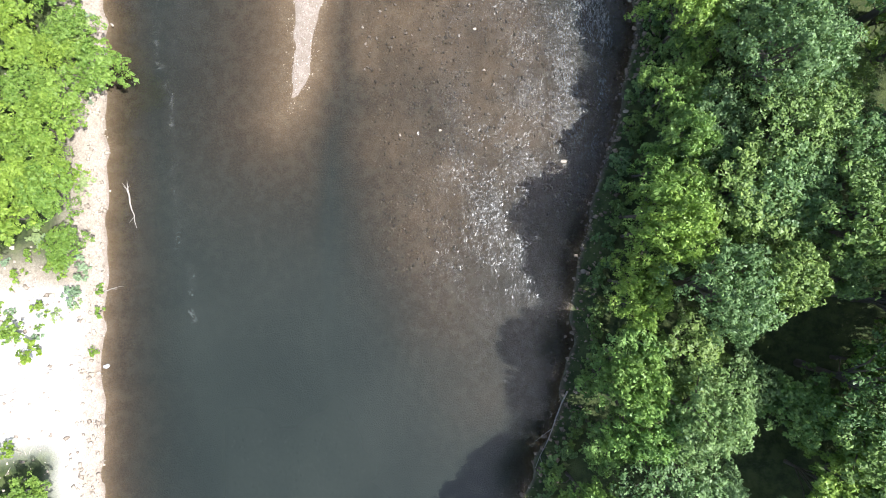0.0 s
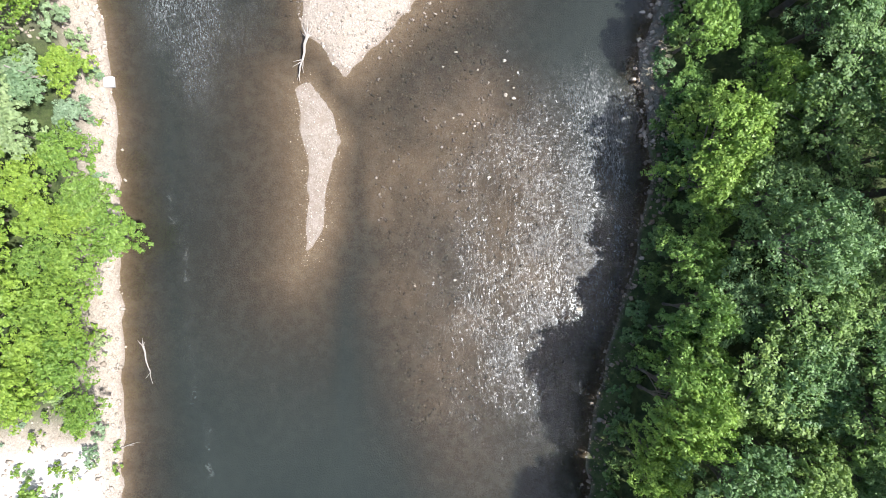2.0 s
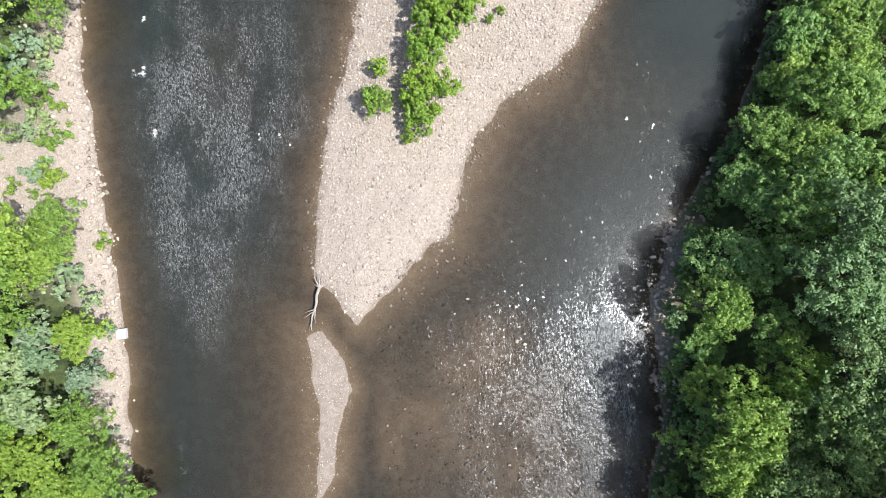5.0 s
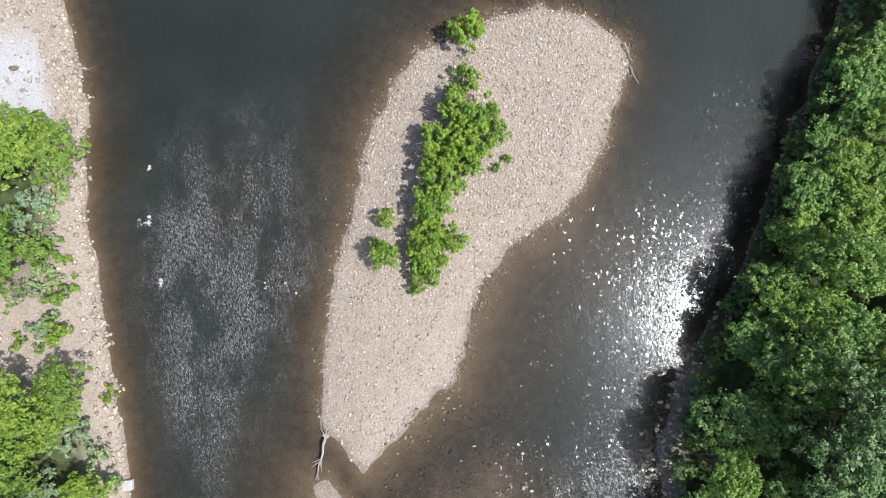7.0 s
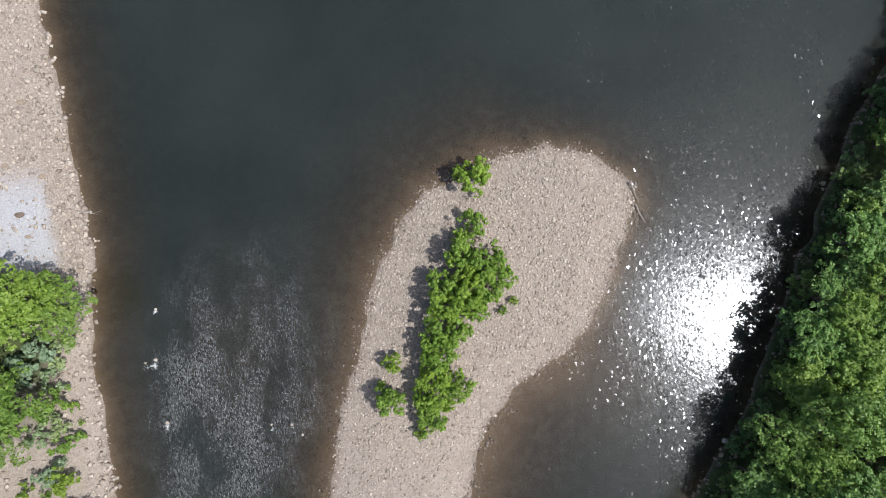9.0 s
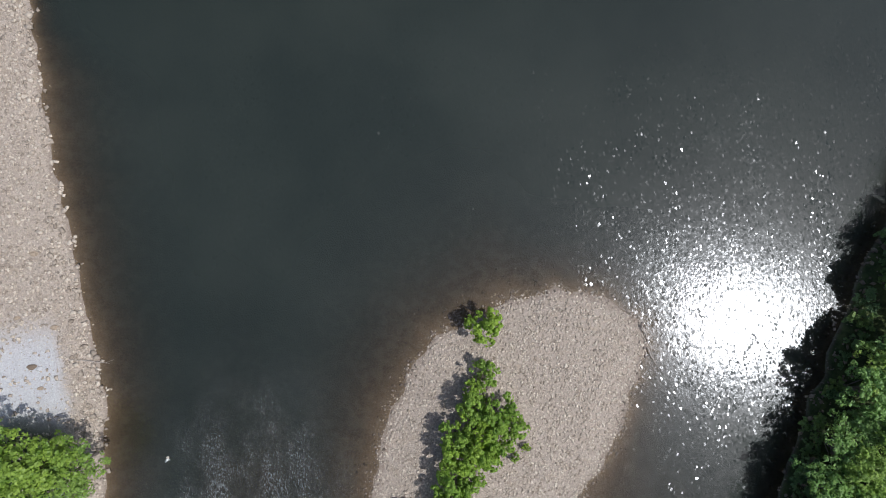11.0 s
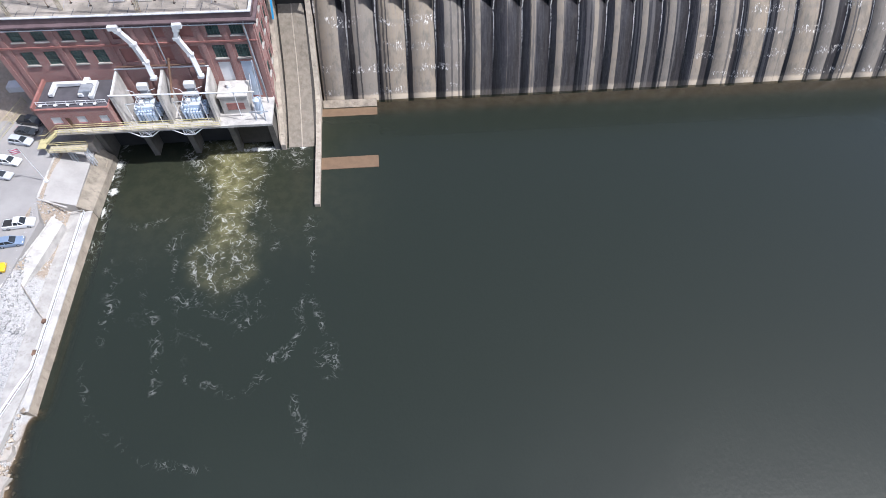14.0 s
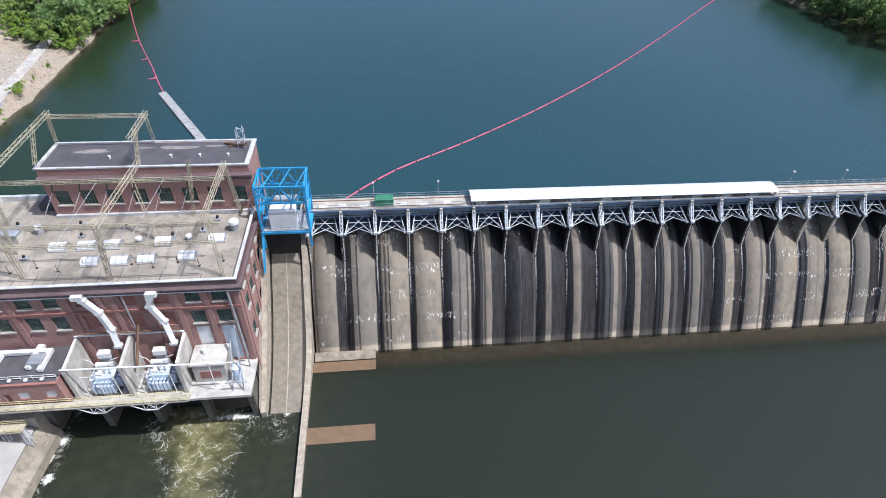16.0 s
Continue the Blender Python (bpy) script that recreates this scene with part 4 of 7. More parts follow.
# training wall between sluice and dam, and the sill in front of it
b = Build()
prof = [(277, -2.5), (277, 0.9), (296, 1.3), (304, 2.2), (308.5, 3.6), (312, 7.5), (316, 13.5), (320, 19.5), (323, 24.5), (325, 27.4), (329, 27.4), (329, -2.5)]
b.xprism(prof, -9.5, -8.3)
solid("training_wall", b, BUFF, (-8.9, 300, 0), "long thin concrete wall running out into the river", "wall", kind="structure")
b = Build()
b.box(-8.3, 287.5, -2.0, 4.9, 291.1, 0.12)
b.box(-8.3, 304.6, -2.0, 5.2, 307.28, 0.03)
solid("concrete_sill", b, plain("brown_wet_concrete", (0.165, 0.105, 0.06), 0.6, dark=0.85, light=1.1, coarse=0.8), (-2, 289, 0), "low brown concrete sill just above the water", "sill", kind="structure")
# sluice chute: a black channel bed with raised tan slabs and a pale centre strip
CH = [(324.5, 20.5), (322, 20.0), (319, 17.8), (316, 14.4), (312, 10.0), (308, 6.6), (304, 4.0), (300, 2.0), (296.5, 0.55), (295.0, 0.1), (294.9, -2.5), (325, -2.5)]


def chute_strip(x0, x1, up, inset=0.0):
    return Build().xprism([(y, z + up) for y, z in CH[:10]] + [(294.9 + inset, -2.5), (325, -2.5)], x0, x1)


chute = thing("sluice_chute", (-13, 310, 0), "steep stained concrete sluice chute", "chute", kind="structure")
part("chute_bed", chute_strip(-16.4, -9.5, -0.55), CHANNEL, chute, "near-black channel bed")
part("chute_slab", chute_strip(-15.9, -12.95, 0.0), CHUTE, chute)
part("chute_slab", chute_strip(-12.65, -9.95, 0.0), CHUTE, chute)
part("centre_strip", chute_strip(-12.92, -12.68, 0.05), BUFF, chute, "pale raised centre strip")
b = Build()
b.xprism([(294.4, -2.5), (294.4, 1.6), (297, 3.0), (301, 6.5), (306, 10.5), (312, 15.5), (317, 22.5), (321, 27), (326, 27), (326, -2.5)], -17.4, -16.4)
part("side_wall", b, BUFF, chute)
# gate leaf in the recess near-black: shade below the hoist put into colour
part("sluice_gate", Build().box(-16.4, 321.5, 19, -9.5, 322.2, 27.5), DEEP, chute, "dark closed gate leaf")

# ---- the powerhouse ----
def wall_with_openings(span0, span1, z0, z1, openings, to):
    """One connected wall pierced by its openings (a0, a1, za, zb); to(a, z, deep) places a corner."""
    b = Build()
    sa = sorted({span0, span1, *(v for o in openings for v in o[:2])})
    sz = sorted({z0, z1, *(v for o in openings for v in o[2:])})
    full = {(i, k) for i in range(len(sa) - 1) for k in range(len(sz) - 1)
            if not any(o[0] <= (sa[i] + sa[i + 1]) / 2 <= o[1] and o[2] <= (sz[k] + sz[k + 1]) / 2 <= o[3] for o in openings)}
    at = {}

    def corner(i, k, d):
        if (i, k, d) not in at:
            at[i, k, d] = len(b.v)
            b.v.append(to(sa[i], sz[k], d))
        return at[i, k, d]
    for i, k in sorted(full):
        for d in (0, 1):
            b.f.append((corner(i, k, d), corner(i + 1, k, d), corner(i + 1, k + 1, d), corner(i, k + 1, d)))
        for (di, dk), (e, g) in (((-1, 0), ((0, 0), (0, 1))), ((1, 0), ((1, 0), (1, 1))), ((0, -1), ((0, 0), (1, 0))), ((0, 1), ((0, 1), (1, 1)))):
            if (i + di, k + dk) not in full:
                b.f.append((corner(i + e[0], k + e[1], 0), corner(i + g[0], k + g[1], 0), corner(i + g[0], k + g[1], 1), corner(i + e[0], k + e[1], 1)))
    return b


FRAME_GREEN = plain("dark_green_window_paint", (0.06, 0.1, 0.085), 0.6)
SILL = plain("grey_stone_sill", (0.36, 0.33, 0.3), 0.85)
SOOT = plain("sooty_cornice", (0.13, 0.088, 0.092), 0.8, dirt=(0.1, 0.08, 0.08))
BRICK_PALE = plain("faded_brick_infill", (0.3, 0.135, 0.115), 0.85)


def window_front(parent, x0, x1, z0, z1, y, cols=4, rows=3):
    """A steel window in a wall that faces the river: pane, frame with bars, sill."""
    w = part("window", Build().box(x0, y, z0, x1, y + 0.06, z1), GLAZING, parent)
    f = Build()
    for k in range(cols + 1):
        x = x0 + (x1 - x0) * k / cols
        f.box(x - 0.05, y - 0.07, z0, x + 0.05, y - 0.005, z1)
    for k in range(rows + 1):
        z = z0 + (z1 - z0) * k / rows
        f.box(x0, y - 0.08, z - 0.05, x1, y - 0.01, z + 0.05)
    part("frame", f, FRAME_GREEN, w)
    part("sill", Build().box(x0 - 0.15, y - 0.55, z0 - 0.25, x1 + 0.15, y - 0.02, z0), SILL, w)


def window_side(parent, y0, y1, z0, z1, x, cols=3, rows=3):
    """The same in a wall that faces the sluice."""
    w = part("window", Build().box(x - 0.06, y0, z0, x, y1, z1), GLAZING, parent)
    f = Build()
    for k in range(cols + 1):
        y = y0 + (y1 - y0) * k / cols
        f.box(x + 0.005, y - 0.05, z0, x + 0.07, y + 0.05, z1)
    for k in range(rows + 1):
        z = z0 + (z1 - z0) * k / rows
        f.box(x + 0.01, y0, z - 0.05, x + 0.08, y1, z + 0.05)
    part("frame", f, FRAME_GREEN, w)
    part("sill", Build().box(x + 0.02, y0 - 0.15, z0 - 0.25, x + 0.5, y1 + 0.15, z0), SILL, w)


house = thing("powerhouse", (-42, 312, 7), "red brick powerhouse with flat roofs and dark green windows", "building")
XL, XR, YF, YB = -67.5, -17.5, 300.5, 322.0
D = 0.4
LOWER = [(-63.4, -61.0), (-59.1, -56.7), (-54.1, -51.7), (-49.8, -47.4), (-26.7, -24.2), (-22.2, -19.6)]
BLIND = [(-44.6, -42.0), (-37.4, -34.8), (-32.0, -29.4)]
b = Build()
b.box(XL + 0.5, YF + D, 0, XR - D, YB, 31.0)
part("core", b, BRICK, house)
b = Build()
openings = [(a, c, 21.4, 24.7) for a, c in LOWER + BLIND] + [(a, c, 26.9, 29.2) for a, c in LOWER + BLIND] + [(a, c, 11.2, 20.6) for a, c in LOWER[4:]]
b = wall_with_openings(XL, XR, 6, 31.0, openings, lambda a, z, d: (a, YF + D * d, z))
front = part("front_wall", b, BRICK, house)
for a, c in LOWER:
    window_front(front, a, c, 21.6, 24.6, YF + D - 0.1)
    window_front(front, a, c, 27.0, 29.1, YF + D - 0.1, 4, 2)
for a, c in BLIND:
    for z0, z1 in ((21.4, 24.7), (26.9, 29.2)):
        part("blind_panel", Build().box(a, YF + D - 0.14, z0, c, YF + D - 0.02, z1), BRICK_PALE, front, "bricked-up window")
for k, (a, c) in enumerate(LOWER[4:]):
    part("pale_panel", Build().box(a, YF + D - 0.16, 11.2, c, YF + D - 0.02, 20.6), (WHITE, BLUE_TANK)[k], front, "pale painted infill panel")
for x in (XL + 0.4, -65.0, -55.4, -45.9, -40.6, -38.6, -33.4, -28.2, -23.2, XR - 0.5):
    part("pilaster", Build().box(x - 0.45, YF - 0.22, 6, x + 0.45, YF - 0.003, 29.7), BRICK, front)
part("string_course", Build().box(XL, YF - 0.3, 25.5, XR, YF - 0.225, 25.9).box(XL, YF - 0.225, 25.55, XR, YF - 0.003, 25.85), BRICK_PALE, front)
# sluice side
b = Build()
SIDE = [(303.2, 305.4), (307.6, 309.8), (312.0, 314.2), (316.4, 318.6)]
openings = [(a, c, z0, z1) for a, c in SIDE for z0, z1 in ((14.0, 17.6), (21.4, 24.7), (26.9, 29.2))]
b = wall_with_openings(YF + D, YB, 6, 31.0, openings, lambda a, z, d: (XR - D * d, a, z))
side = part("side_wall", b, BRICK, house)
for a, c in SIDE:
    for z0, z1 in ((14.1, 17.5), (21.5, 24.6), (27.0, 29.1)):
        window_side(side, a, c, z0, z1, XR - D + 0.12)
for y in (YF + 1.0, 306.5, 310.9, 315.3, 320.2):
    part("pilaster", Build().box(XR + 0.003, y - 0.45, 6, XR + 0.22, y + 0.45, 29.7), BRICK, side)
part("footing", Build().xprism([(294.4, -2.5), (294.4, 3), (300.6, 8), (306, 12.6), (312, 15.5), (318, 17), (322, 17), (322, -2.5)], XR + 0.02, XR + 0.08), BUFF, house, "stained pale concrete footing")
# main roof
roof = part("roof", Build().box(XL + 0.5, YF + 0.06, 31.0, XR - 0.12, YB - 0.5, 31.12), ROOF_TAN, house, "stained tan flat roof")
b = Build()
for x0, y0, x1, y1 in ((XL - 0.1, YF - 0.3, XR + 0.25, YF + 0.06), (XL - 0.1, YF + 0.06, XL + 0.5, YB), (XR - 0.12, YF + 0.06, XR + 0.25, YB)):
    b.box(x0, y0, 31.0, x1, y1, 32.1)
part("parapet", b, SOOT, roof, "soot-dark brick parapet")
b = Build()
for x0, y0, x1, y1 in ((XL - 0.2, YF - 0.42, XR + 0.36, YF + 0.16), (XL - 0.2, YF + 0.16, XL + 0.55, YB), (XR - 0.2, YF + 0.16, XR + 0.36, YB)):
    b.box(x0, y0, 32.1, x1, y1, 32.24)
part("coping", b, COPPER_TRIM, roof, "white metal coping")
b = Build()
b.xprism([(YF - 0.02, 29.55), (YF - 0.4, 29.62), (YF - 0.46, 30.15), (YF - 0.78, 30.35), (YF - 0.78, 30.6), (YF - 0.31, 30.95), (YF - 0.02, 30.95)], XL - 0.15, XR + 0.9)
part("cornice", b, SOOT, house, "dark projecting cornice")
part("side_cornice", Build().box(XR + 0.25, YF, 30.2, XR + 0.9, YB, 30.65), SOOT, house)
part("gutter", Build().tube((XL, YF - 0.52, 29.72), (XR + 0.6, YF - 0.52, 29.72), 0.1), WHITE, house, "white gutter pipe")
for k in range(24):
    x = XL + 1.2 + 2.06 * k + 0.5 * math.sin(3.7 * k)
    part("lime_streak", Build().box(x - 0.05, YF - 0.488, 29.75, x + 0.05, YF - 0.462, 29.95 + 0.14 * (1 + math.sin(2.3 * k))), COPPER_TRIM, house, "pale lime streak below the cornice")
# low rear wing of the main roof, with its pale parapet
part("wing_core", Build().box(XL + 0.1, YB + 0.01, 20, -54.5, 327.4, 31.0), BRICK, house)
part("wing_roof", Build().box(XL + 0.5, YB - 0.49, 31.0, -54.5, 327.2, 31.12), ROOF_TAN, house, "stained tan flat roof")
part("wing_parapet", Build().box(XL - 0.2, YB, 31.0, XL + 0.49, 327.9, 32.24).box(XL + 0.49, 327.21, 31.0, -57.6, 327.9, 32.24), COPPER_TRIM, house, "white metal-clad parapet")
# added dark box where the wing roof has only black shade
part("wing_shade_box", Build().chamfered(-58.4, 323.6, 31.12, -54.5, 327.0, 32.6, 0.1), ROOF_DARK, house, "dark box standing in for the black shade by the upper wall")
# thin dark strips on the roof
for k in range(14):
    x = XL + 3 + k * 3.4
    part("roof_strip", Build().box(x, YF + 0.8, 31.121, x + 0.12, 303.2 + (k % 3), 31.135), ROOF_DARK, roof, "thin dark strip on the roof")
# penthouse
PX0, PX1, PY0, PY1, PZ = -54.4, -16.9, 321.5, 331.0, 41.7
b = Build()
b.box(PX0, PY0 + D, 20, PX1, PY1, PZ)
part("upper_core", b, BRICK, house)
b = Build()
PWIN = [(-53.2 + 4.62 * k, -50.6 + 4.62 * k) for k in range(8)]
b = wall_with_openings(PX0, PX1, 31, PZ, [(a, c, 33.7, 37.0) for a, c in PWIN], lambda a, z, d: (a, PY0 + D * d, z))
upper = part("upper_wall", b, BRICK, house)
for a, c in PWIN:
    window_front(upper, a, c, 33.8, 36.9, PY0 + D - 0.1, 4, 3)
part("flashing", Build().box(PX0, PY0 - 0.5, 31.13, PX1, PY0 - 0.01, 31.7), COPPER_TRIM, upper, "white flashing")
b = Build()
b.xprism([(PY0 - 0.005, 38.6), (PY0 - 0.3, 38.8), (PY0 - 0.35, 39.3), (PY0 - 0.8, 39.6), (PY0 - 0.8, 39.9), (PY0 - 0.005, 40.2)], PX0 - 0.3, PX1 + 0.4)
part("upper_cornice", b, SOOT, upper)
part("upper_roof", Build().box(PX0 + 0.5, PY0 + 0.5, PZ, PX1 - 0.5, PY1 - 0.5, PZ + 0.1), ROOF_DARK, house, "dark flat roof membrane")
b = Build()
for x0, y0, x1, y1 in ((PX0 - 0.25, PY0 - 0.15, PX1 + 0.25, PY0 + 0.3), (PX0 - 0.25, PY1 - 0.2, PX1 + 0.25, PY1 + 0.25), (PX0 - 0.25, PY0 + 0.3, PX0 + 0.3, PY1 - 0.2), (PX1 - 0.6, PY0 + 0.3, PX1 + 0.25, PY1 - 0.2)):
    b.box(x0, y0, PZ, x1, y1, PZ + 0.26)
part("upper_coping", b, COPPER_TRIM, house, "white metal coping")
GREY_PATCH = plain("grey_ponding_stain", (0.24, 0.215, 0.205), 0.85, coarse=0.8, fine=2.5)
for x, y, sx, sy in ((-46.5, 327.6, 3.2, 0.7), (-37.5, 328.6, 1.8, 0.4), (-31, 328.4, 3.5, 0.8), (-24.5, 328.8, 1.8, 0.35)):
    pts = [(x + sx * math.cos(a) * (1 + 0.18 * math.sin(3 * a + x)), y + sy * math.sin(a) * (1 + 0.25 * math.cos(2 * a + x))) for a in [k * math.pi / 9 for k in range(18)]]
    part("roof_stain", Build().zprism(pts, PZ + 0.09, PZ + 0.106), GREY_PATCH, house, "grey ponding stain")
for x in (-42.6, -31.5, -26.2, -21.0):
    b = Build()
    b.tube((x, 324.9, PZ + 0.1), (x, 324.9, PZ + 0.55), 0.22, 0.16)
    b.tube((x, 324.9, PZ + 0.55), (x, 324.9, PZ + 0.66), 0.3, 0.22)
    part("roof_vent", b, WHITE, house, "small white roof vent")
# annex
AX0, AX1, AY0, AZ = -62.6, -48.4, 292.2, 17.2
b = Build()
AWIN = [(-60.6, -58.6), (-55.6, -53.8), (-51.2, -49.4)]
b.box(AX0 + 0.01, AY0 + D, 10.6, AX1, YF - 0.01, AZ)
part("annex_core", b, BRICK, house)
b = Build()
b = wall_with_openings(AX0, AX1, 10.6, AZ, [(a, c, 13.4, 15.2) for a, c in AWIN] + [(-57.9, -56.9, 12.4, 14.9)], lambda a, z, d: (a, AY0 + D * d, z))
annex = part("annex_wall", b, BRICK, house)
for a, c in AWIN:
    part("annex_window", Build().box(a, AY0 + 0.2, 13.4, c, AY0 + 0.3, 15.2), WHITE, annex, "white shuttered window")
part("annex_door", Build().box(-57.9, AY0 + 0.25, 12.4, -56.9, AY0 + 0.33, 14.9), RUST, annex, "brown door")
part("annex_roof", Build().box(AX0 + 0.3, AY0 + 0.3, AZ, AX1 - 0.3, YF - 0.02, AZ + 0.12), ROOF_DARK, house, "dark annex roof")
part("annex_parapet", Build().box(AX0 - 0.15, AY0 - 0.15, AZ, AX0 + 0.3, YF - 0.02, AZ + 0.9).box(AX0 + 0.3, AY0 - 0.15, AZ, AX1, AY0 + 0.3, AZ + 0.2), BRICK_PALE, house)
# white duct on the annex roof
b = Build()
z = AZ + 0.7
b.box(-60.2, 298.6, z - 0.35, -51.4, 299.4, z + 0.35)
b.box(-60.2, 295.6, z - 0.35, -59.4, 298.6, z + 0.35)
b.box(-54.4, 295.2, z - 0.35, -53.6, 298.6, z + 0.35)
b.box(-52.2, 294.6, z - 0.35, -51.4, 298.6, z + 0.35)
b.box(-54.3, 299.4, z - 0.35, -53.2, 300.4, z + 0.35)
part("roof_duct", b, WHITE, house, "white angular air duct")
part("air_unit", Build().chamfered(-54.2, 295.6, AZ + 0.1, -51.8, 297.8, AZ + 1.6, 0.15), STEEL, house, "grey air unit")
b = Build()
for z in (0.55, 1.1):
    b.tube((AX0 + 0.4, 293.3, AZ + z), (AX1 - 0.2, 293.3, AZ + z), 0.05)
for k in range(8):
    x = AX0 + 0.6 + k * 1.9
    b.tube((x, 293.3, AZ), (x, 293.3, AZ + 1.1), 0.05)
part("roof_rail", b, WHITE, house, "white guard rail")
for x in (-61.2, -58.4, -56.0, -53.4, -50.8):
    b = Build()
    b.tube((x, 292.9, AZ + 0.5), (x, 292.9, AZ + 0.62), 0.34, 0.3, 12)
    b.tube((x, 292.9, AZ + 0.12), (x, 292.9, AZ + 0.5), 0.08)
    part("deck_vent", b, WHITE, house, "white mushroom vent")
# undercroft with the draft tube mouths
# black back wall: the undercroft's shade is put into its colour
part("back_wall", Build().box(XL, 298.6, -2.5, XR, YF + D, 10.2), DEEP, house, "back wall coloured black for the undercroft's shade")
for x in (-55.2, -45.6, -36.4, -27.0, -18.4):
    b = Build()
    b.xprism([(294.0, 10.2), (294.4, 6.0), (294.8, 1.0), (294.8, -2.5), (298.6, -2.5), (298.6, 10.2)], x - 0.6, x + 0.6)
    # pier tone darkened to match the black under the terrace
    part("pier", b, CONCRETE_DARK, house, "concrete pier darkened for the shade under the terrace")
part("gate_leaf", Build().box(-26.4, 296.4, 0.9, -19.0, 296.8, 9.6), CHANNEL, house, "near-black stop-log leaf")
part("terrace", Build().box(-56.2, 292.0, 10.2, -17.3, YF - 0.01, 10.8), CONCRETE_PALE, house, "pale concrete transformer terrace")
part("west_base", Build().box(XL, 292.6, -2.5, -56.2, 298.6, 7.2), CONCRETE, house)
for x in (-47.4, -38.2, -28.8):
    b = Build()
    b.xprism([(293.4, 10.8), (293.4, 18.6), (300.3, 19.6), (300.3, 10.8)], x - 0.3, x + 0.3)
    part("fire_wall", b, CONCRETE_PALE, house, "pale concrete fire wall")
b = Build()
for a, c in (((-47.8, 293.5, 19.0), (-19.3, 293.5, 18.4)), ((-47.4, 300.0, 20.2), (-28.6, 300.0, 20.2)), ((-47.4, 300.0, 19.6), (-47.4, 293.6, 18.9)), ((-28.8, 300.0, 19.8), (-28.8, 293.6, 18.9))):
    b.tube(a, c, 0.16)
for x in (-42.8, -33.4, -23.5):
    b.tube((x, 293.5, 18.8), (x, 293.5, 12.0), 0.09)
part("pipe_rack", b, WHITE, house, "white overhead pipe rack")
b = Build()
for x in (-45.5, -41, -36, -31):
    b.tube((x, 300.0, 20.2), (x, 300.4, 20.9), 0.1)
b.tube((-46.5, 299.8, 20.9), (-29, 299.8, 20.9), 0.12)
b.tube((-37.0, 296.2, 15.5), (-35.8, 299.8, 22.6), 0.24)
part("rust_pipe", b, RUST, house, "rusty brown pipes")
# control room with a white roof
part("control_room", Build().box(-27.6, 295.6, 10.8, -21.8, YF - 0.01, 15.4), CONCRETE_PALE, house)
part("control_roof", Build().chamfered(-27.9, 295.4, 15.4, -21.6, YF - 0.02, 15.8, 0.1), CONCRETE_PALE, house, "white flat roof")
part("control_window", Build().box(-26.4, 295.5, 12.0, -22.8, 295.58, 13.8), BRICK_PALE, house, "brown boarded window")
b = Build()
b.tube((-25.6, 298.4, 15.8), (-25.6, 298.4, 16.7), 0.55, 0.45, 14)
part("roof_tank", b, WHITE, house, "small white tank")
# ducts down the facade
for pts in (((-43.2, 299.5, 30.0), (-42.6, 299.5, 29.4), (-41.0, 299.5, 26.4), (-40.2, 299.3, 22.2), (-39.9, 298.6, 18.8)), ((-31.4, 299.5, 30.0), (-31.8, 299.5, 29.3), (-32.4, 299.5, 27.4), (-31.0, 299.4, 23.6), (-30.4, 298.6, 18.8))):
    duct = part("duct", Build().chamfered(pts[0][0] - 0.9, 299.0, 29.7, pts[0][0] + 0.9, 300.2, 30.6, 0.1), WHITE, house, "white zigzag air duct")
    for a, c in zip(pts, pts[1:]):
        part("duct_section", Build().beam(a, c, 0.95, 0.8), WHITE, duct)
    for x, y, z in pts[1:]:
        part("flange", Build().chamfered(x - 0.62, y - 0.5, z - 0.3, x + 0.62, y + 0.5, z + 0.3, 0.08), WHITE, duct)
for a, c, r in (((-36.6, 300.1, 29.5), (-36.6, 300.1, 21), 0.14), ((-19.2, 300.1, 29.5), (-18.6, 299.6, 13), 0.2)):
    part("downpipe", Build().tube(a, c, r), STEEL, house, "grey downpipe")


def skylight(x, y):
    g = thing("skylight", (x, y, 31.1), "white vaulted skylight on the powerhouse roof", "skylight", "skylights")
    prof = [(y - 1.1, 31.1), (y - 1.1, 31.6), (y - 0.8, 32.0), (y - 0.3, 32.2), (y + 0.3, 32.2), (y + 0.8, 32.0), (y + 1.1, 31.6), (y + 1.1, 31.1)]
    part("vault", Build().xprism(prof, x - 1.45, x + 1.45), WHITE, g)
    b = Build()
    for k in range(4):
        xx = x - 1.45 + k * 2.9 / 3
        b.xprism([(p[0] * 1.0, p[1] + 0.03) for p in prof], xx - 0.04, xx + 0.04)
    part("rib", b, STEEL, g)
    part("kerb", Build().box(x - 1.6, y - 1.25, 31.1, x + 1.6, y + 1.25, 31.35), SILL, g)
    return g


sky_first = skylight(-50.2, 311.6)
for x, y in ((-45.4, 311.7), (-41.0, 311.8), (-32.2, 312.2), (-22.8, 312.6), (-43.2, 307.2), (-38.2, 307.2), (-33.8, 307.4), (-27.0, 307.8)):
    copy_thing(sky_first, Matrix.Translation((x, y, 31.1)))


def roof_fan(x, y, s=1.0):
    g = thing("roof_fan", (x, y, 31.1), "white round roof ventilator", "ventilator", "roof ventilators")
    part("curb", Build().tube((x, y, 31.1), (x, y, 32.2), 0.75, 0.75, 14), STEEL, g)
    b = Build()
    b.tube((x, y, 32.2), (x, y, 32.6), 0.7, 0.98, 16)
    b.tube((x, y, 32.6), (x, y, 33.2), 0.98, 0.9, 16)
    b.tube((x, y, 33.2), (x, y, 33.4), 0.9, 0.4, 16)
    part("hood", b, WHITE, g)
    return g


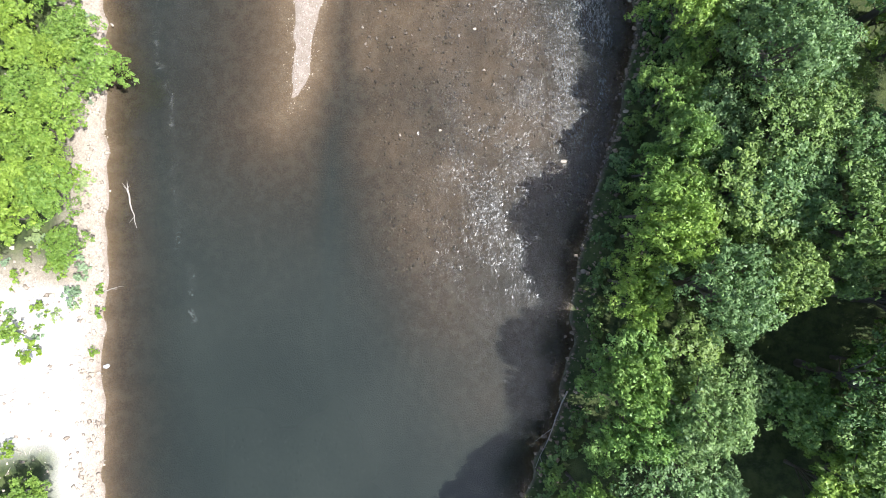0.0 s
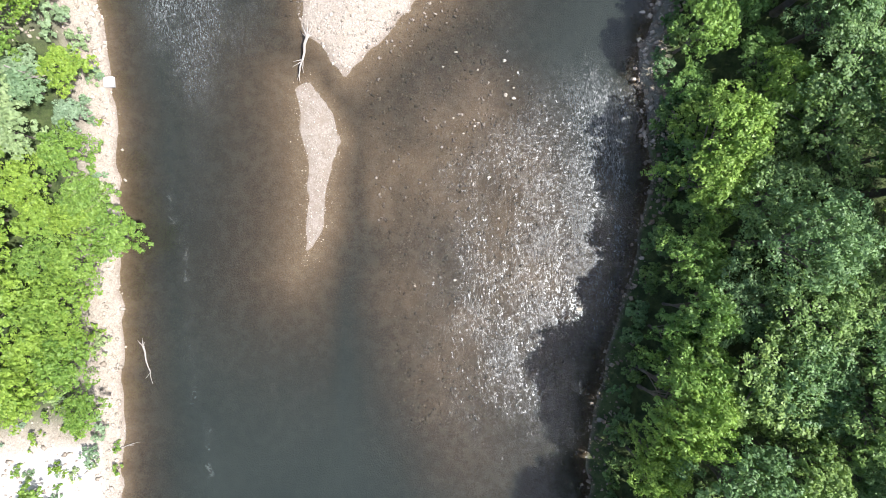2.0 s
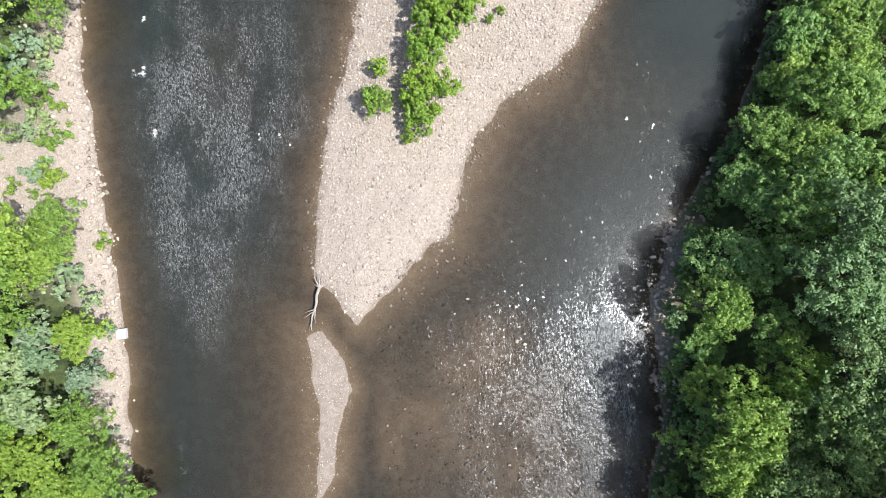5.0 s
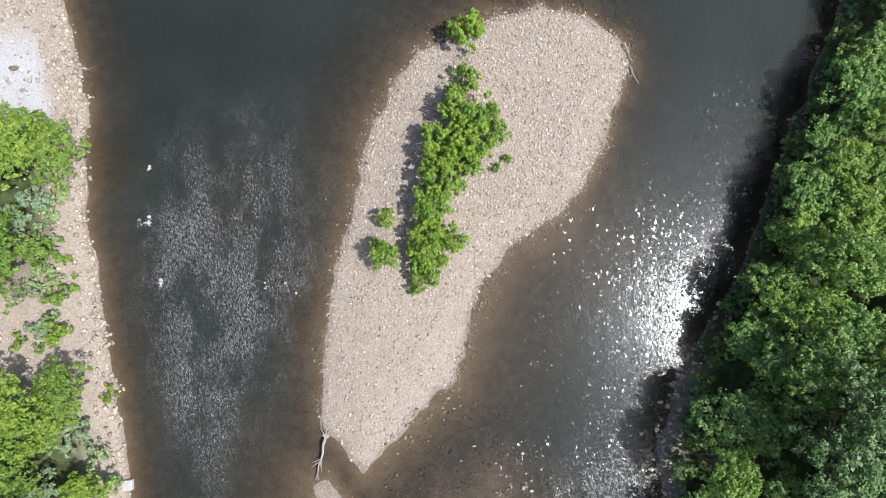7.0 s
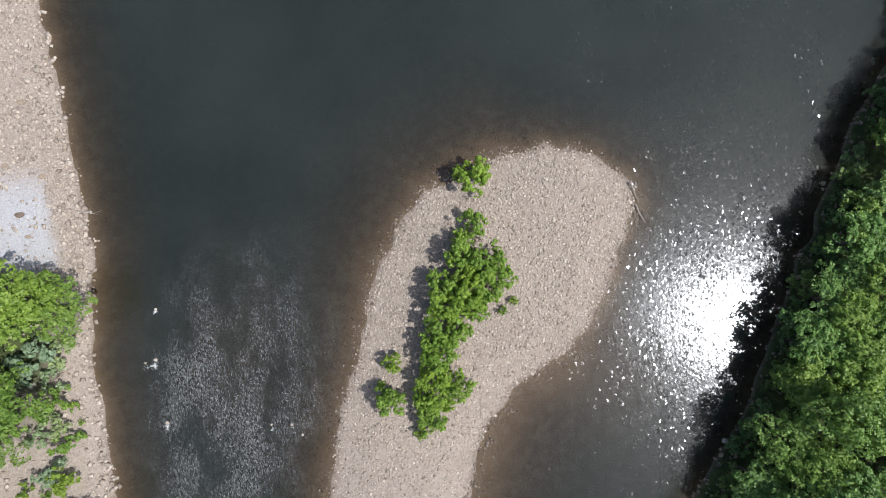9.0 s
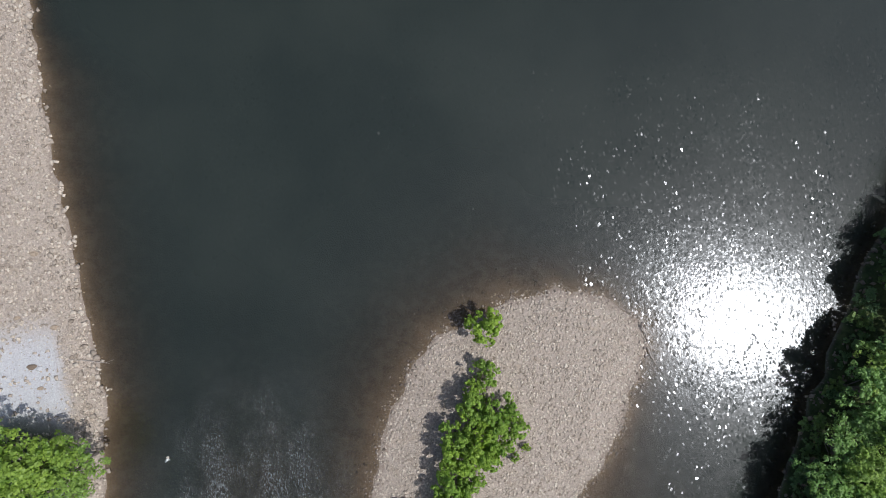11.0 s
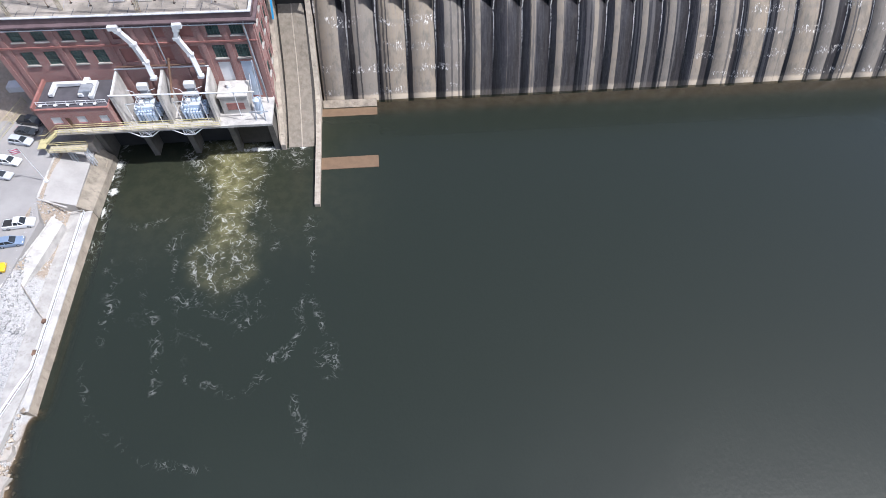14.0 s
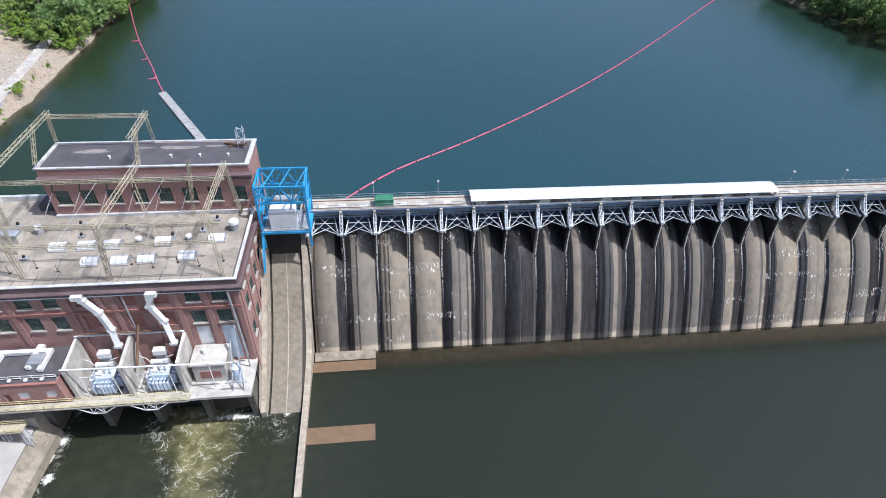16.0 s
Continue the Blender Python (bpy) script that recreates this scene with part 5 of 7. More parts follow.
fan_first = roof_fan(-20.2, 315.6)
for x, y in ((-55.6, 316.5), (-36.6, 312.4), (-27.8, 312.6)):
    copy_thing(fan_first, Matrix.Translation((x, y, 31.1)) @ Matrix.Scale(0.62 if x > -40 else 0.8, 4))
for x, y, h in ((-60.2, 318.6, 1.1), (-31.0, 313.6, 1.3), (-26.0, 315.2, 1.0), (-47.6, 314.8, 0.9), (-55.0, 309.0, 0.8), (-24.0, 318.6, 1.2), (-40.4, 317.2, 0.9), (-49.0, 318.4, 1.0)):
    g = thing("exhaust_stack", (x, y, 31.12), "dark squat exhaust stack on the powerhouse roof", "vent", "exhaust stacks")
    part("base", Build().chamfered(x - 0.55, y - 0.45, 31.12, x + 0.55, y + 0.45, 31.12 + 0.5 * h, 0.08), STEEL, g)
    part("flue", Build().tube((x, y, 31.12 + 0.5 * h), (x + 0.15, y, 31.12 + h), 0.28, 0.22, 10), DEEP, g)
for k in range(12):
    x, y = -63.5 + 3.9 * k, 305.2 + 1.1 * (k % 2)
    g = thing("roof_post", (x, y, 31.12), "thin rusty post on the powerhouse roof", "post", "roof posts")
    part("shaft", Build().tube((x, y, 31.12), (x, y, 32.7), 0.06), RUST, g)
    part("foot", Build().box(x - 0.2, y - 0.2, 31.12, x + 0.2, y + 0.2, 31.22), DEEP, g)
hut = thing("roof_hut", (-61, 315, 31.1), "grey metal hut on the powerhouse roof", "hut")
part("body", Build().box(-64, 313.4, 31.1, -57.8, 316, 32.9), CONCRETE_PALE, hut)
part("cover", Build().chamfered(-64.2, 313.2, 32.9, -57.6, 316.2, 33.15, 0.08), STEEL, hut)


def transformer(x, y):
    g = thing("transformer", (x, y, 10.8), "pale blue power transformer with cooling fins", "transformer", "transformers")
    part("tank", Build().chamfered(x - 1.7, y - 1.2, 11.1, x + 1.7, y + 1.4, 14.2, 0.15), BLUE_TANK, g)
    for k in range(6):
        xx = x - 1.6 + k * 0.64
        part("radiator", Build().chamfered(xx - 0.22, y - 2.5, 11.3, xx + 0.22, y - 1.25, 13.4, 0.1), BLUE_TANK, g)
    for s in (-1, 1):
        for k in range(3):
            yy = y - 0.8 + k * 0.85
            part("radiator", Build().chamfered(x + s * 2.2 - 0.45, yy - 0.25, 11.3, x + s * 2.2 + 0.45, yy + 0.25, 13.5, 0.1), BLUE_TANK, g)
    b = Build()
    b.tube((x - 1.5, y + 0.9, 15.4), (x + 1.5, y + 0.9, 15.4), 0.45, 0.45, 12)
    b.tube((x - 1, y + 0.9, 14.2), (x - 1, y + 0.9, 15.1), 0.1)
    b.tube((x + 1, y + 0.9, 14.2), (x + 1, y + 0.9, 15.1), 0.1)
    part("conservator", b, WHITE, g, "white oil conservator")
    for k in range(3):
        xx = x - 1.0 + k * 1.0
        c = Build()
        for i in range(5):
            c.tube((xx, y - 0.3, 14.2 + i * 0.26), (xx, y - 0.3, 14.33 + i * 0.26), 0.2 - 0.02 * i, 0.12 - 0.01 * i)
            c.tube((xx, y - 0.3, 14.33 + i * 0.26), (xx, y - 0.3, 14.46 + i * 0.26), 0.1, 0.1)
        part("bushing", c, STEEL, g, "grey ribbed bushing")
    part("plinth", Build().box(x - 2.4, y - 2.6, 10.8, x + 2.4, y + 1.7, 11.1), CONCRETE_DARK, g)
    part("cabinet", Build().chamfered(x - 1.1, y + 1.6, 16.2, x + 1.1, y + 2.8, 17.4, 0.1), WHITE, g, "white junction cabinet")
    for s in (-1, 1):
        part("frame_post", Build().tube((x + s * 2.7, y - 2.6, 10.8), (x + s * 2.7, y - 2.6, 16.4), 0.09), WHITE, g, "white pipe post")
        part("bus_pipe", Build().pipe([(x + s * 0.5, y - 0.3, 15.5), (x + s * 1.6, y + 0.2, 17.2), (x + s * 2.9, y + 0.6, 17.4)], 0.06), WHITE, g, "thin white bus pipe")
        part("valve_pipe", Build().pipe([(x + s * 1.9, y - 1.8, 13.6), (x + s * 1.9, y - 1.8, 14.6), (x + s * 1.9, y + 1.2, 14.6)], 0.09), WHITE, g, "white valve pipe")
    part("frame_beam", Build().tube((x - 2.7, y - 2.6, 16.4), (x + 2.7, y - 2.6, 16.4), 0.1), WHITE, g, "white pipe beam")
    part("cooling_box", Build().chamfered(x - 1.3, y - 0.9, 14.2, x - 0.2, y + 0.2, 14.9, 0.08), WHITE, g, "white control box")
    part("cabinet_stand", Build().box(x - 0.9, y + 1.8, 10.8, x + 0.9, y + 2.6, 16.2), STEEL, g)
    return g


t_first = transformer(-42.9, 296.4)
copy_thing(t_first, Matrix.Translation((-33.4, 296.4, 10.8)))
tank = thing("oil_tank", (-20.0, 296, 10.8), "pale blue upright tank on the terrace", "tank")
part("shell", Build().tube((-20.0, 296, 10.8), (-20.0, 296, 14.2), 0.9, 0.9, 16), BLUE_TANK, tank)
part("cap", Build().tube((-20.0, 296, 14.2), (-20.0, 296, 14.5), 0.9, 0.3, 16), BLUE_TANK, tank)
jib = thing("terrace_frame", (-19.3, 295, 10.8), "grey steel pole frame beside the terrace edge", "steel frame")
for a, c in (((-18.6, 293.0, 10.8), (-19.6, 299.6, 21.5)), ((-20.6, 293.2, 10.8), (-20.8, 299.4, 18.5)), ((-18.4, 298.6, 10.8), (-18.4, 298.6, 17.6)), ((-21.6, 293.2, 13.2), (-17.7, 293.2, 13.2))):
    part("strut", Build().tube(a, c, 0.13), STEEL, jib)

# footbridge along the terrace
bridge = thing("footbridge", (-44, 291, 12), "yellow-railed steel footbridge along the powerhouse", "footbridge")
part("walkway", Build().box(-60.4, 290.5, 11.9, -27.6, 292.0, 12.15), plain("pale_worn_grating", (0.42, 0.39, 0.33), 0.7, dirt=(0.27, 0.2, 0.13)), bridge)
for y in (290.55, 291.95):
    b = Build()
    for z in (0.5, 1.05):
        b.tube((-60.4, y, 12.15 + z), (-27.6, y, 12.15 + z), 0.06)
    for k in range(23):
        x = -60.4 + k * 32.8 / 22
        b.tube((x, y, 12.1), (x, y, 13.2), 0.05)
    part("railing", b, YELLOW, bridge, "faded yellow railing")
for x in (-43.2, -34.4):
    b = Build()
    for y in (290.6, 291.8):
        b.beam((x - 3.2, y, 11.85), (x - 1.0, y, 10.2), 0.16)
        b.beam((x + 3.2, y, 11.85), (x + 1.0, y, 10.2), 0.16)
        b.beam((x - 1.0, y, 10.2), (x + 1.0, y, 10.2), 0.16)
        for s in (-1, 1):
            b.beam((x + s, y, 10.2), (x, y, 11.8), 0.12)
            b.beam((x + s, y, 10.2), (x + s, y, 11.85), 0.12)
    b.beam((x - 1, 290.6, 10.2), (x + 1, 291.8, 10.2), 0.12)
    b.beam((x + 1, 290.6, 10.2), (x - 1, 291.8, 10.2), 0.12)
    part("bracket", b, WHITE, bridge, "white steel bracket")
stair = thing("yellow_stair", (-61.5, 289.5, 7.2), "yellow steel stair from the footbridge to the car park", "stair")
for k in range(12):
    x = -60.6 - k * 0.26
    part("tread", Build().box(x - 0.26, 290.5, 12.0 - k * 0.2, x, 292.0, 12.06 - k * 0.2), YELLOW, stair)
part("landing", Build().box(-65.2, 289.2, 9.5, -63.6, 292.0, 9.65), YELLOW, stair)
for y in (290.5, 292.0):
    part("stringer", Build().beam((-60.5, y, 12.0), (-63.7, y, 9.6), 0.12, 0.3), YELLOW, stair)
    part("handrail", Build().tube((-60.5, y, 13.1), (-63.7, y, 10.7), 0.06).tube((-63.7, y, 10.7), (-65.2, y, 10.6), 0.06), YELLOW, stair)
part("lower_platform", Build().box(-63.0, 288.4, 9.0, -55.6, 290.2, 9.2), LATTICE, stair)
b = Build()
for y in (288.45, 290.15):
    for z in (9.7, 10.2):
        b.tube((-63, y, z), (-55.6, y, z), 0.05)
    for k in range(7):
        b.tube((-63 + k * 1.23, y, 9.2), (-63 + k * 1.23, y, 10.2), 0.05)
part("platform_rail", b, YELLOW, stair)
for x in (-62.6, -59.4, -56.2):
    part("leg", Build().truss((x, 289.3, 4.0), (x, 289.3, 9.0), 0.7, 0.7, 4, 0.1), STRUT_STEEL, stair)

PINK = plain("pink_porcelain", (0.6, 0.3, 0.3), 0.3)
# ---- lattice gantries over the roofs ----
def lattice(name_at, label, members):
    g = thing("lattice_gantry", name_at, label, "lattice gantry", "lattice gantries")
    for kind_, a, c, w, bays in members:
        part(kind_, Build().truss(a, c, w * 0.78, w * 0.78, bays, 0.075), LATTICE, g)
    return g


lattice((-44, 326, 42.4), "beige lattice gantry standing on the upper roof", [
    ("girder", (-53.2, 330.6, 48.6), (-53.0, 303.0, 48.6), 0.9, 26), ("girder", (-35.8, 330.4, 48.4), (-35.6, 319.6, 48.4), 0.9, 11),
    ("cross_girder", (-53.0, 329.2, 48.3), (-35.8, 329.2, 48.3), 0.7, 18),
    ("leg", (-54.0, 330.4, 42.4), (-53.2, 329.8, 48.4), 0.6, 6), ("leg", (-54.2, 321.8, 42.4), (-53.2, 324.0, 48.4), 0.6, 6),
    ("leg", (-36.0, 330.4, 42.4), (-35.8, 329.4, 48.2), 0.6, 6), ("leg", (-36.3, 321.6, 42.4), (-35.8, 323.6, 48.2), 0.6, 6), ("leg", (-53.0, 304.0, 31.1), (-53.0, 304.0, 48.4), 0.7, 14)])
lattice((-36, 310, 31.1), "beige lattice gantry over the powerhouse roof", [
    ("girder", (-35.6, 320.4, 43.6), (-36.2, 300.8, 43.6), 0.95, 19), ("leg", (-38.6, 302.6, 31.1), (-36.2, 301.2, 43.4), 0.7, 10), ("leg", (-34.0, 313.4, 31.1), (-35.8, 316.0, 43.4), 0.6, 10)])
lattice((-21, 310, 31.1), "beige lattice gantry beside the roof's edge", [
    ("girder", (-20.4, 319.4, 43.6), (-20.4, 301.0, 43.6), 0.9, 18), ("leg", (-19.9, 302.2, 31.1), (-20.4, 303.8, 43.4), 0.6, 10), ("leg", (-19.9, 320.8, 31.1), (-20.4, 319.0, 43.4), 0.6, 10), ("leg", (-29.0, 320.6, 31.1), (-26.9, 320.2, 43.8), 0.6, 10)])
lattice((-40, 315, 31.1), "long beige lattice beam above the roof", [
    ("girder", (-64.0, 315.0, 43.0), (-19.6, 315.0, 43.0), 0.7, 44)])
lattice((-62, 312, 31.1), "beige lattice gantry at the roof's far corner", [
    ("girder", (-61.0, 318.0, 39.6), (-61.4, 303.0, 39.6), 0.7, 15), ("cross_girder", (-66.0, 310.6, 39.2), (-56.0, 310.4, 39.2), 0.6, 10), ("leg", (-61.0, 317.4, 31.1), (-61.0, 317.4, 39.4), 0.6, 8), ("leg", (-57.0, 310.4, 31.1), (-56.6, 310.4, 39.0), 0.5, 8)])
for x, y in ((-63.0, 310.6), (-59.4, 310.5), (-61.0, 306.0), (-61.1, 314.0)):
    g = thing("post_insulator", (x, y, 36.8), "hanging pinkish porcelain insulator string", "insulator", "porcelain insulators")
    part("cap", Build().tube((x, y, 38.7), (x, y, 39.2), 0.09), STEEL, g)
    for k in range(6):
        part("disc", Build().tube((x, y, 38.6 - 0.26 * k), (x, y, 38.72 - 0.26 * k), 0.3, 0.16, 10), PINK, g)
lattice((-40, 303, 31.1), "low beige lattice beam over the roof", [
    ("girder", (-64.0, 301.8, 39.4), (-19.4, 301.4, 39.4), 0.55, 44), ("girder", (-64.0, 307.0, 39.6), (-19.4, 306.2, 39.6), 0.5, 44), ("leg", (-62.0, 302.6, 31.1), (-62.0, 302.0, 43.0), 0.6, 10)])
for k in range(7):
    x = -48.5 + k * 4.5
    g = thing("insulator", (x, 314.9, 41.2), "dark string insulator with its wire", "insulator", "insulators")
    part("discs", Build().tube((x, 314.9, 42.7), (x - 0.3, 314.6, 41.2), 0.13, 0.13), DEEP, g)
    part("wire", Build().tube((x - 0.3, 314.6, 41.2), (x - 3.0, 302.6, 32.6), 0.035, 0.035, 5), STEEL, g)
for a, c in (((-53, 318, 48), (-64, 307, 39.6)), ((-30, 315, 43), (-33, 301.5, 39.4)), ((-41, 315, 43), (-44, 301.5, 39.4))):
    solid("wire", Build().tube(a, c, 0.04, n=5), STEEL, a, "thin grey overhead wire between the gantries", "wire", "overhead wires")
frame_red = thing("red_steel_frame", (-72.5, 321, 7.3), "faded red lattice frame beside the powerhouse roof", "lattice frame")
RED_STEEL = plain("faded_red_steel", (0.5, 0.17, 0.16), 0.6, dirt=(0.45, 0.35, 0.33))
for a, c in (((-76, 320, 31.5), (-69.2, 320, 31.5)), ((-76, 323.4, 31.5), (-69.2, 323.4, 31.5)), ((-70.2, 319, 31.0), (-70.2, 325, 31.0)), ((-74, 319, 31.0), (-74, 325, 31.0))):
    part("girder", Build().truss(a, c, 0.8, 0.8, 7, 0.12), RED_STEEL, frame_red)
for x in (-74, -70.2):
    part("leg", Build().truss((x, 320, 6.0), (x, 320, 31.1), 0.7, 0.7, 16, 0.1), RED_STEEL, frame_red)
mast = thing("roof_mast", (-19, 328.6, PZ + 0.7), "grey lattice aerial mast on the upper roof", "mast")
part("tower", Build().truss((-19, 328.6, PZ + 0.1), (-19, 328.6, PZ + 3.8), 1.3, 1.3, 4, 0.1), STRUT_STEEL, mast)
part("aerial", Build().tube((-19.8, 328.6, PZ + 3.8), (-18.2, 328.6, PZ + 3.8), 0.05).tube((-18.4, 328.6, PZ + 3.8), (-18.4, 328.6, PZ + 4.6), 0.05), STRUT_STEEL, mast)
part("stay", Build().beam((-22.5, 329.5, PZ + 0.3), (-18.2, 327.5, PZ + 0.9), 0.35).beam((-21.5, 328.2, PZ + 0.3), (-18.0, 328.5, PZ + 0.8), 0.3), RUST, mast, "dark fallen steelwork")

# ---- blue gate hoist ----
hoist = thing("gate_hoist", (-11.4, 322, 27), "bright blue steel gate hoist over the sluice", "hoist")
HX0, HX1, HY0, HY1, HZ0, HZ1 = -16.0, -6.7, 318.4, 325.2, 27.8, 38.5
for x in (HX0, HX1):
    for y in (HY0, HY1):
        part("leg", Build().beam((x, y, 24.0 if y == HY0 else 27.0), (x, y, HZ1), 0.4), BLUE, hoist)
for z in (HZ1, 34.9, 31.4):
    b = Build()
    for x in (HX0, HX1):
        b.beam((x, HY0, z), (x, HY1, z), 0.3, 0.36)
    for y in (HY0, HY1):
        if not (z == 31.4 and y == HY0):
            b.beam((HX0, y, z), (HX1, y, z), 0.3, 0.36)
    part("ring_beam", b, BLUE, hoist)
braces = []
for y in (HY0, HY1):
    for k in range(4):
        a, c = HX0 + (HX1 - HX0) * k / 4, HX0 + (HX1 - HX0) * (k + 1) / 4
        braces.append(((a, y, 34.9 if k % 2 else HZ1), (c, y, HZ1 if k % 2 else 34.9), 0.25))
        braces.append(((c, y, 34.9), (c, y, HZ1), 0.2))
for x in (HX0, HX1):
    for z0, z1 in ((28.2, 31.4), (31.4, 34.9), (34.9, HZ1)):
        braces.append(((x, HY0, z0), (x, HY1, z1), 0.22))
for k in range(3):
    x = HX0 + (HX1 - HX0) * (k + 0.5) / 3
    braces.append(((x, HY0, HZ1), (x + 1.5, HY1, HZ1), 0.2))
for a, c, w in braces:
    part("brace", Build().beam(a, c, w), BLUE, hoist)
part("platform", Build().box(HX0 - 0.3, HY0 - 0.4, 27.6, HX1 + 0.3, HY1 + 0.4, 28.1), BLUE, hoist)
part("floor", Build().box(HX0 + 0.3, HY0, 28.1, HX1 - 0.3, HY1, 28.2), STEEL, hoist)
part("cabin", Build().chamfered(-14.3, 318.8, 28.2, -9.2, 321.8, 32.6, 0.2), WHITE, hoist, "white machinery cabin")
b = Build()
for y in (HY0 - 0.3,):
    for z in (28.7, 29.2):
        b.tube((HX0, y, z), (HX1, y, z), 0.05)
    for k in range(8):
        b.tube((HX0 + k * 1.3, y, 28.1), (HX0 + k * 1.3, y, 29.2), 0.05)
part("guard_rail", b, STEEL, hoist)
b = Build()
b.tube((-14, 323.4, 32.6), (-9, 323.4, 32.6), 0.7, 0.7, 14)
b.box(-13.4, 322.4, 31.2, -9.6, 324.4, 31.9)
part("winch", b, STEEL, hoist, "grey winch drum")
part("stay", Build().beam((HX0, HY0, 27.6), (-16.2, 314.5, 20.5), 0.4).beam((HX0, HY0 - 0.2, 24), (HX0, HY0 - 0.2, 27.6), 0.5), BLUE, hoist)

# ---- trees ----
def leaf_material(name, low, high, thinness=0.26, variety=1.0):
    m, t, bsdf, out = shader(name)
    g = t.nodes.new("ShaderNodeNewGeometry")
    o = t.nodes.new("ShaderNodeObjectInfo")
    pick = maths(t, "ADD", maths(t, "MULTIPLY", g.outputs["Random Per Island"], 0.5), maths(t, "MULTIPLY", attribute(t, "clump"), 0.5))
    col = mix(t, pick, low, high)
    tint = ramp(t, o.outputs["Random"], [(0.0, (0.78, 0.88, 0.7)), (0.3, (0.95, 0.98, 1.0)), (0.6, (1.02, 1.02, 0.75)), (1.0, (1.22, 1.14, 0.75))])
    tint = mix(t, variety, (1.05, 1.02, 0.85), tint)
    col = mix(t, 1.0, col, tint, "MULTIPLY")
    t.links.new(col, bsdf.inputs["Base Color"])
    bsdf.inputs["Roughness"].default_value = 0.5
    bsdf.inputs["Specular IOR Level"].default_value = 0.4
    thin = t.nodes.new("ShaderNodeBsdfTranslucent")
    t.links.new(mix(t, 1.0, col, (1.15, 1.25, 0.6), "MULTIPLY"), thin.inputs["Color"])
    s = t.nodes.new("ShaderNodeMixShader")
    s.inputs[0].default_value = thinness
    t.links.new(bsdf.outputs[0], s.inputs[1])
    t.links.new(thin.outputs[0], s.inputs[2])
    t.links.new(s.outputs[0], out.inputs["Surface"])
    return m


LEAF_WOOD = leaf_material("forest_leaves", (0.043, 0.092, 0.025), (0.28, 0.39, 0.15))
LEAF_BANK = leaf_material("riverbank_leaves", (0.09, 0.172, 0.026), (0.325, 0.435, 0.088), 0.36, 0.75)
LEAF_BAR = leaf_material("bar_bush_leaves", (0.11, 0.205, 0.028), (0.37, 0.5, 0.09), 0.36, 0.6)
LEAF_RIVER = leaf_material("river_edge_leaves", (0.07, 0.15, 0.03), (0.34, 0.47, 0.14))
LEAF_GREY = leaf_material("willow_leaves", (0.15, 0.21, 0.12), (0.34, 0.42, 0.26))
BARK = plain("grey_bark", (0.14, 0.115, 0.09), 0.95, coarse=1.2, fine=6)


def leaves(seed, radius, height, lobes, per_lobe, size, base, spread=1.0):
    """Leaf sprays set on many rounded lobes, with gaps and an uneven outline; returns verts and quads."""
    r = np.random.default_rng(seed)
    centres, radii = [], []
    k = 0
    while len(centres) < lobes and k < lobes * 30:
        k += 1
        a, u = r.uniform(0, 2 * np.pi), r.uniform(0, 1)
        rad = radius * np.sqrt(u) * r.uniform(0.75, 0.95) * spread * (1 + 0.22 * np.sin(3 * a + seed) + 0.12 * np.sin(5 * a + 2 * seed))
        top = base + (height - base) * (0.28 + 0.62 * np.sqrt(max(0, 1 - (rad / (radius * 1.15)) ** 2))) * r.uniform(0.35 if base < 0.5 else 0.8, 1.0)
        lr = radius * r.uniform(0.17, 0.31)
        c = np.array([rad * np.cos(a), rad * np.sin(a), top - lr * 0.3])
        if all(np.linalg.norm((c - d)[:2]) > 0.55 * min(lr, q) for d, q in zip(centres, radii)):
            centres.append(c)
            radii.append(lr)
    # every lobe carries small tufts, and the leaves sit on the tufts' outer sides
    pts, nor, tone = [], [], []
    for c, lr in zip(centres, radii):
        tufts = 9
        d = r.normal(size=(tufts, 3))
        d[:, 2] = np.abs(d[:, 2]) * 1.1 - 0.25
        d /= np.linalg.norm(d, axis=1, keepdims=True)
        mid = c + d * (lr * r.uniform(0.55, 1.0, tufts))[:, None] * np.array([1, 1, 0.8])
        own = r.uniform(0, 1)
        n = int(per_lobe * (lr / (0.27 * radius)) ** 2)
        k = r.integers(tufts, size=n)
        e = r.normal(size=(n, 3)) + d[k] * 0.9
        e[:, 2] += 0.25
        e /= np.linalg.norm(e, axis=1, keepdims=True)
        pts.append(mid[k] + e * (lr * 0.42 * r.uniform(0.5, 1.1, n))[:, None])
        nn = e * 0.75 + np.array([0, 0, 0.35]) + r.normal(size=(n, 3)) * 0.36
        nor.append(nn / np.linalg.norm(nn, axis=1, keepdims=True))
        tone.append(np.clip(0.55 * own + 0.45 * r.uniform(0, 1, tufts)[k], 0, 1))
    pts, nor, tone = np.concatenate(pts), np.concatenate(nor), np.concatenate(tone)
    n = len(pts)
    t = np.cross(nor, r.normal(size=(n, 3)))
    t /= np.linalg.norm(t, axis=1, keepdims=True) + 1e-9
    s = np.cross(nor, t)
    L = (size * r.uniform(0.6, 1.35, n))[:, None]
    W = L * r.uniform(0.45, 0.8, n)[:, None]
    leaf = np.stack([pts - t * L * 0.45 - s * W * 0.55, pts + t * L * 0.05 + s * W * 0.6 + nor * L * 0.12, pts + t * L * 0.6 - s * W * 0.2], 1)
    return leaf.reshape(-1, 3), np.arange(3 * n).reshape(-1, 3), np.repeat(tone, 3), centres


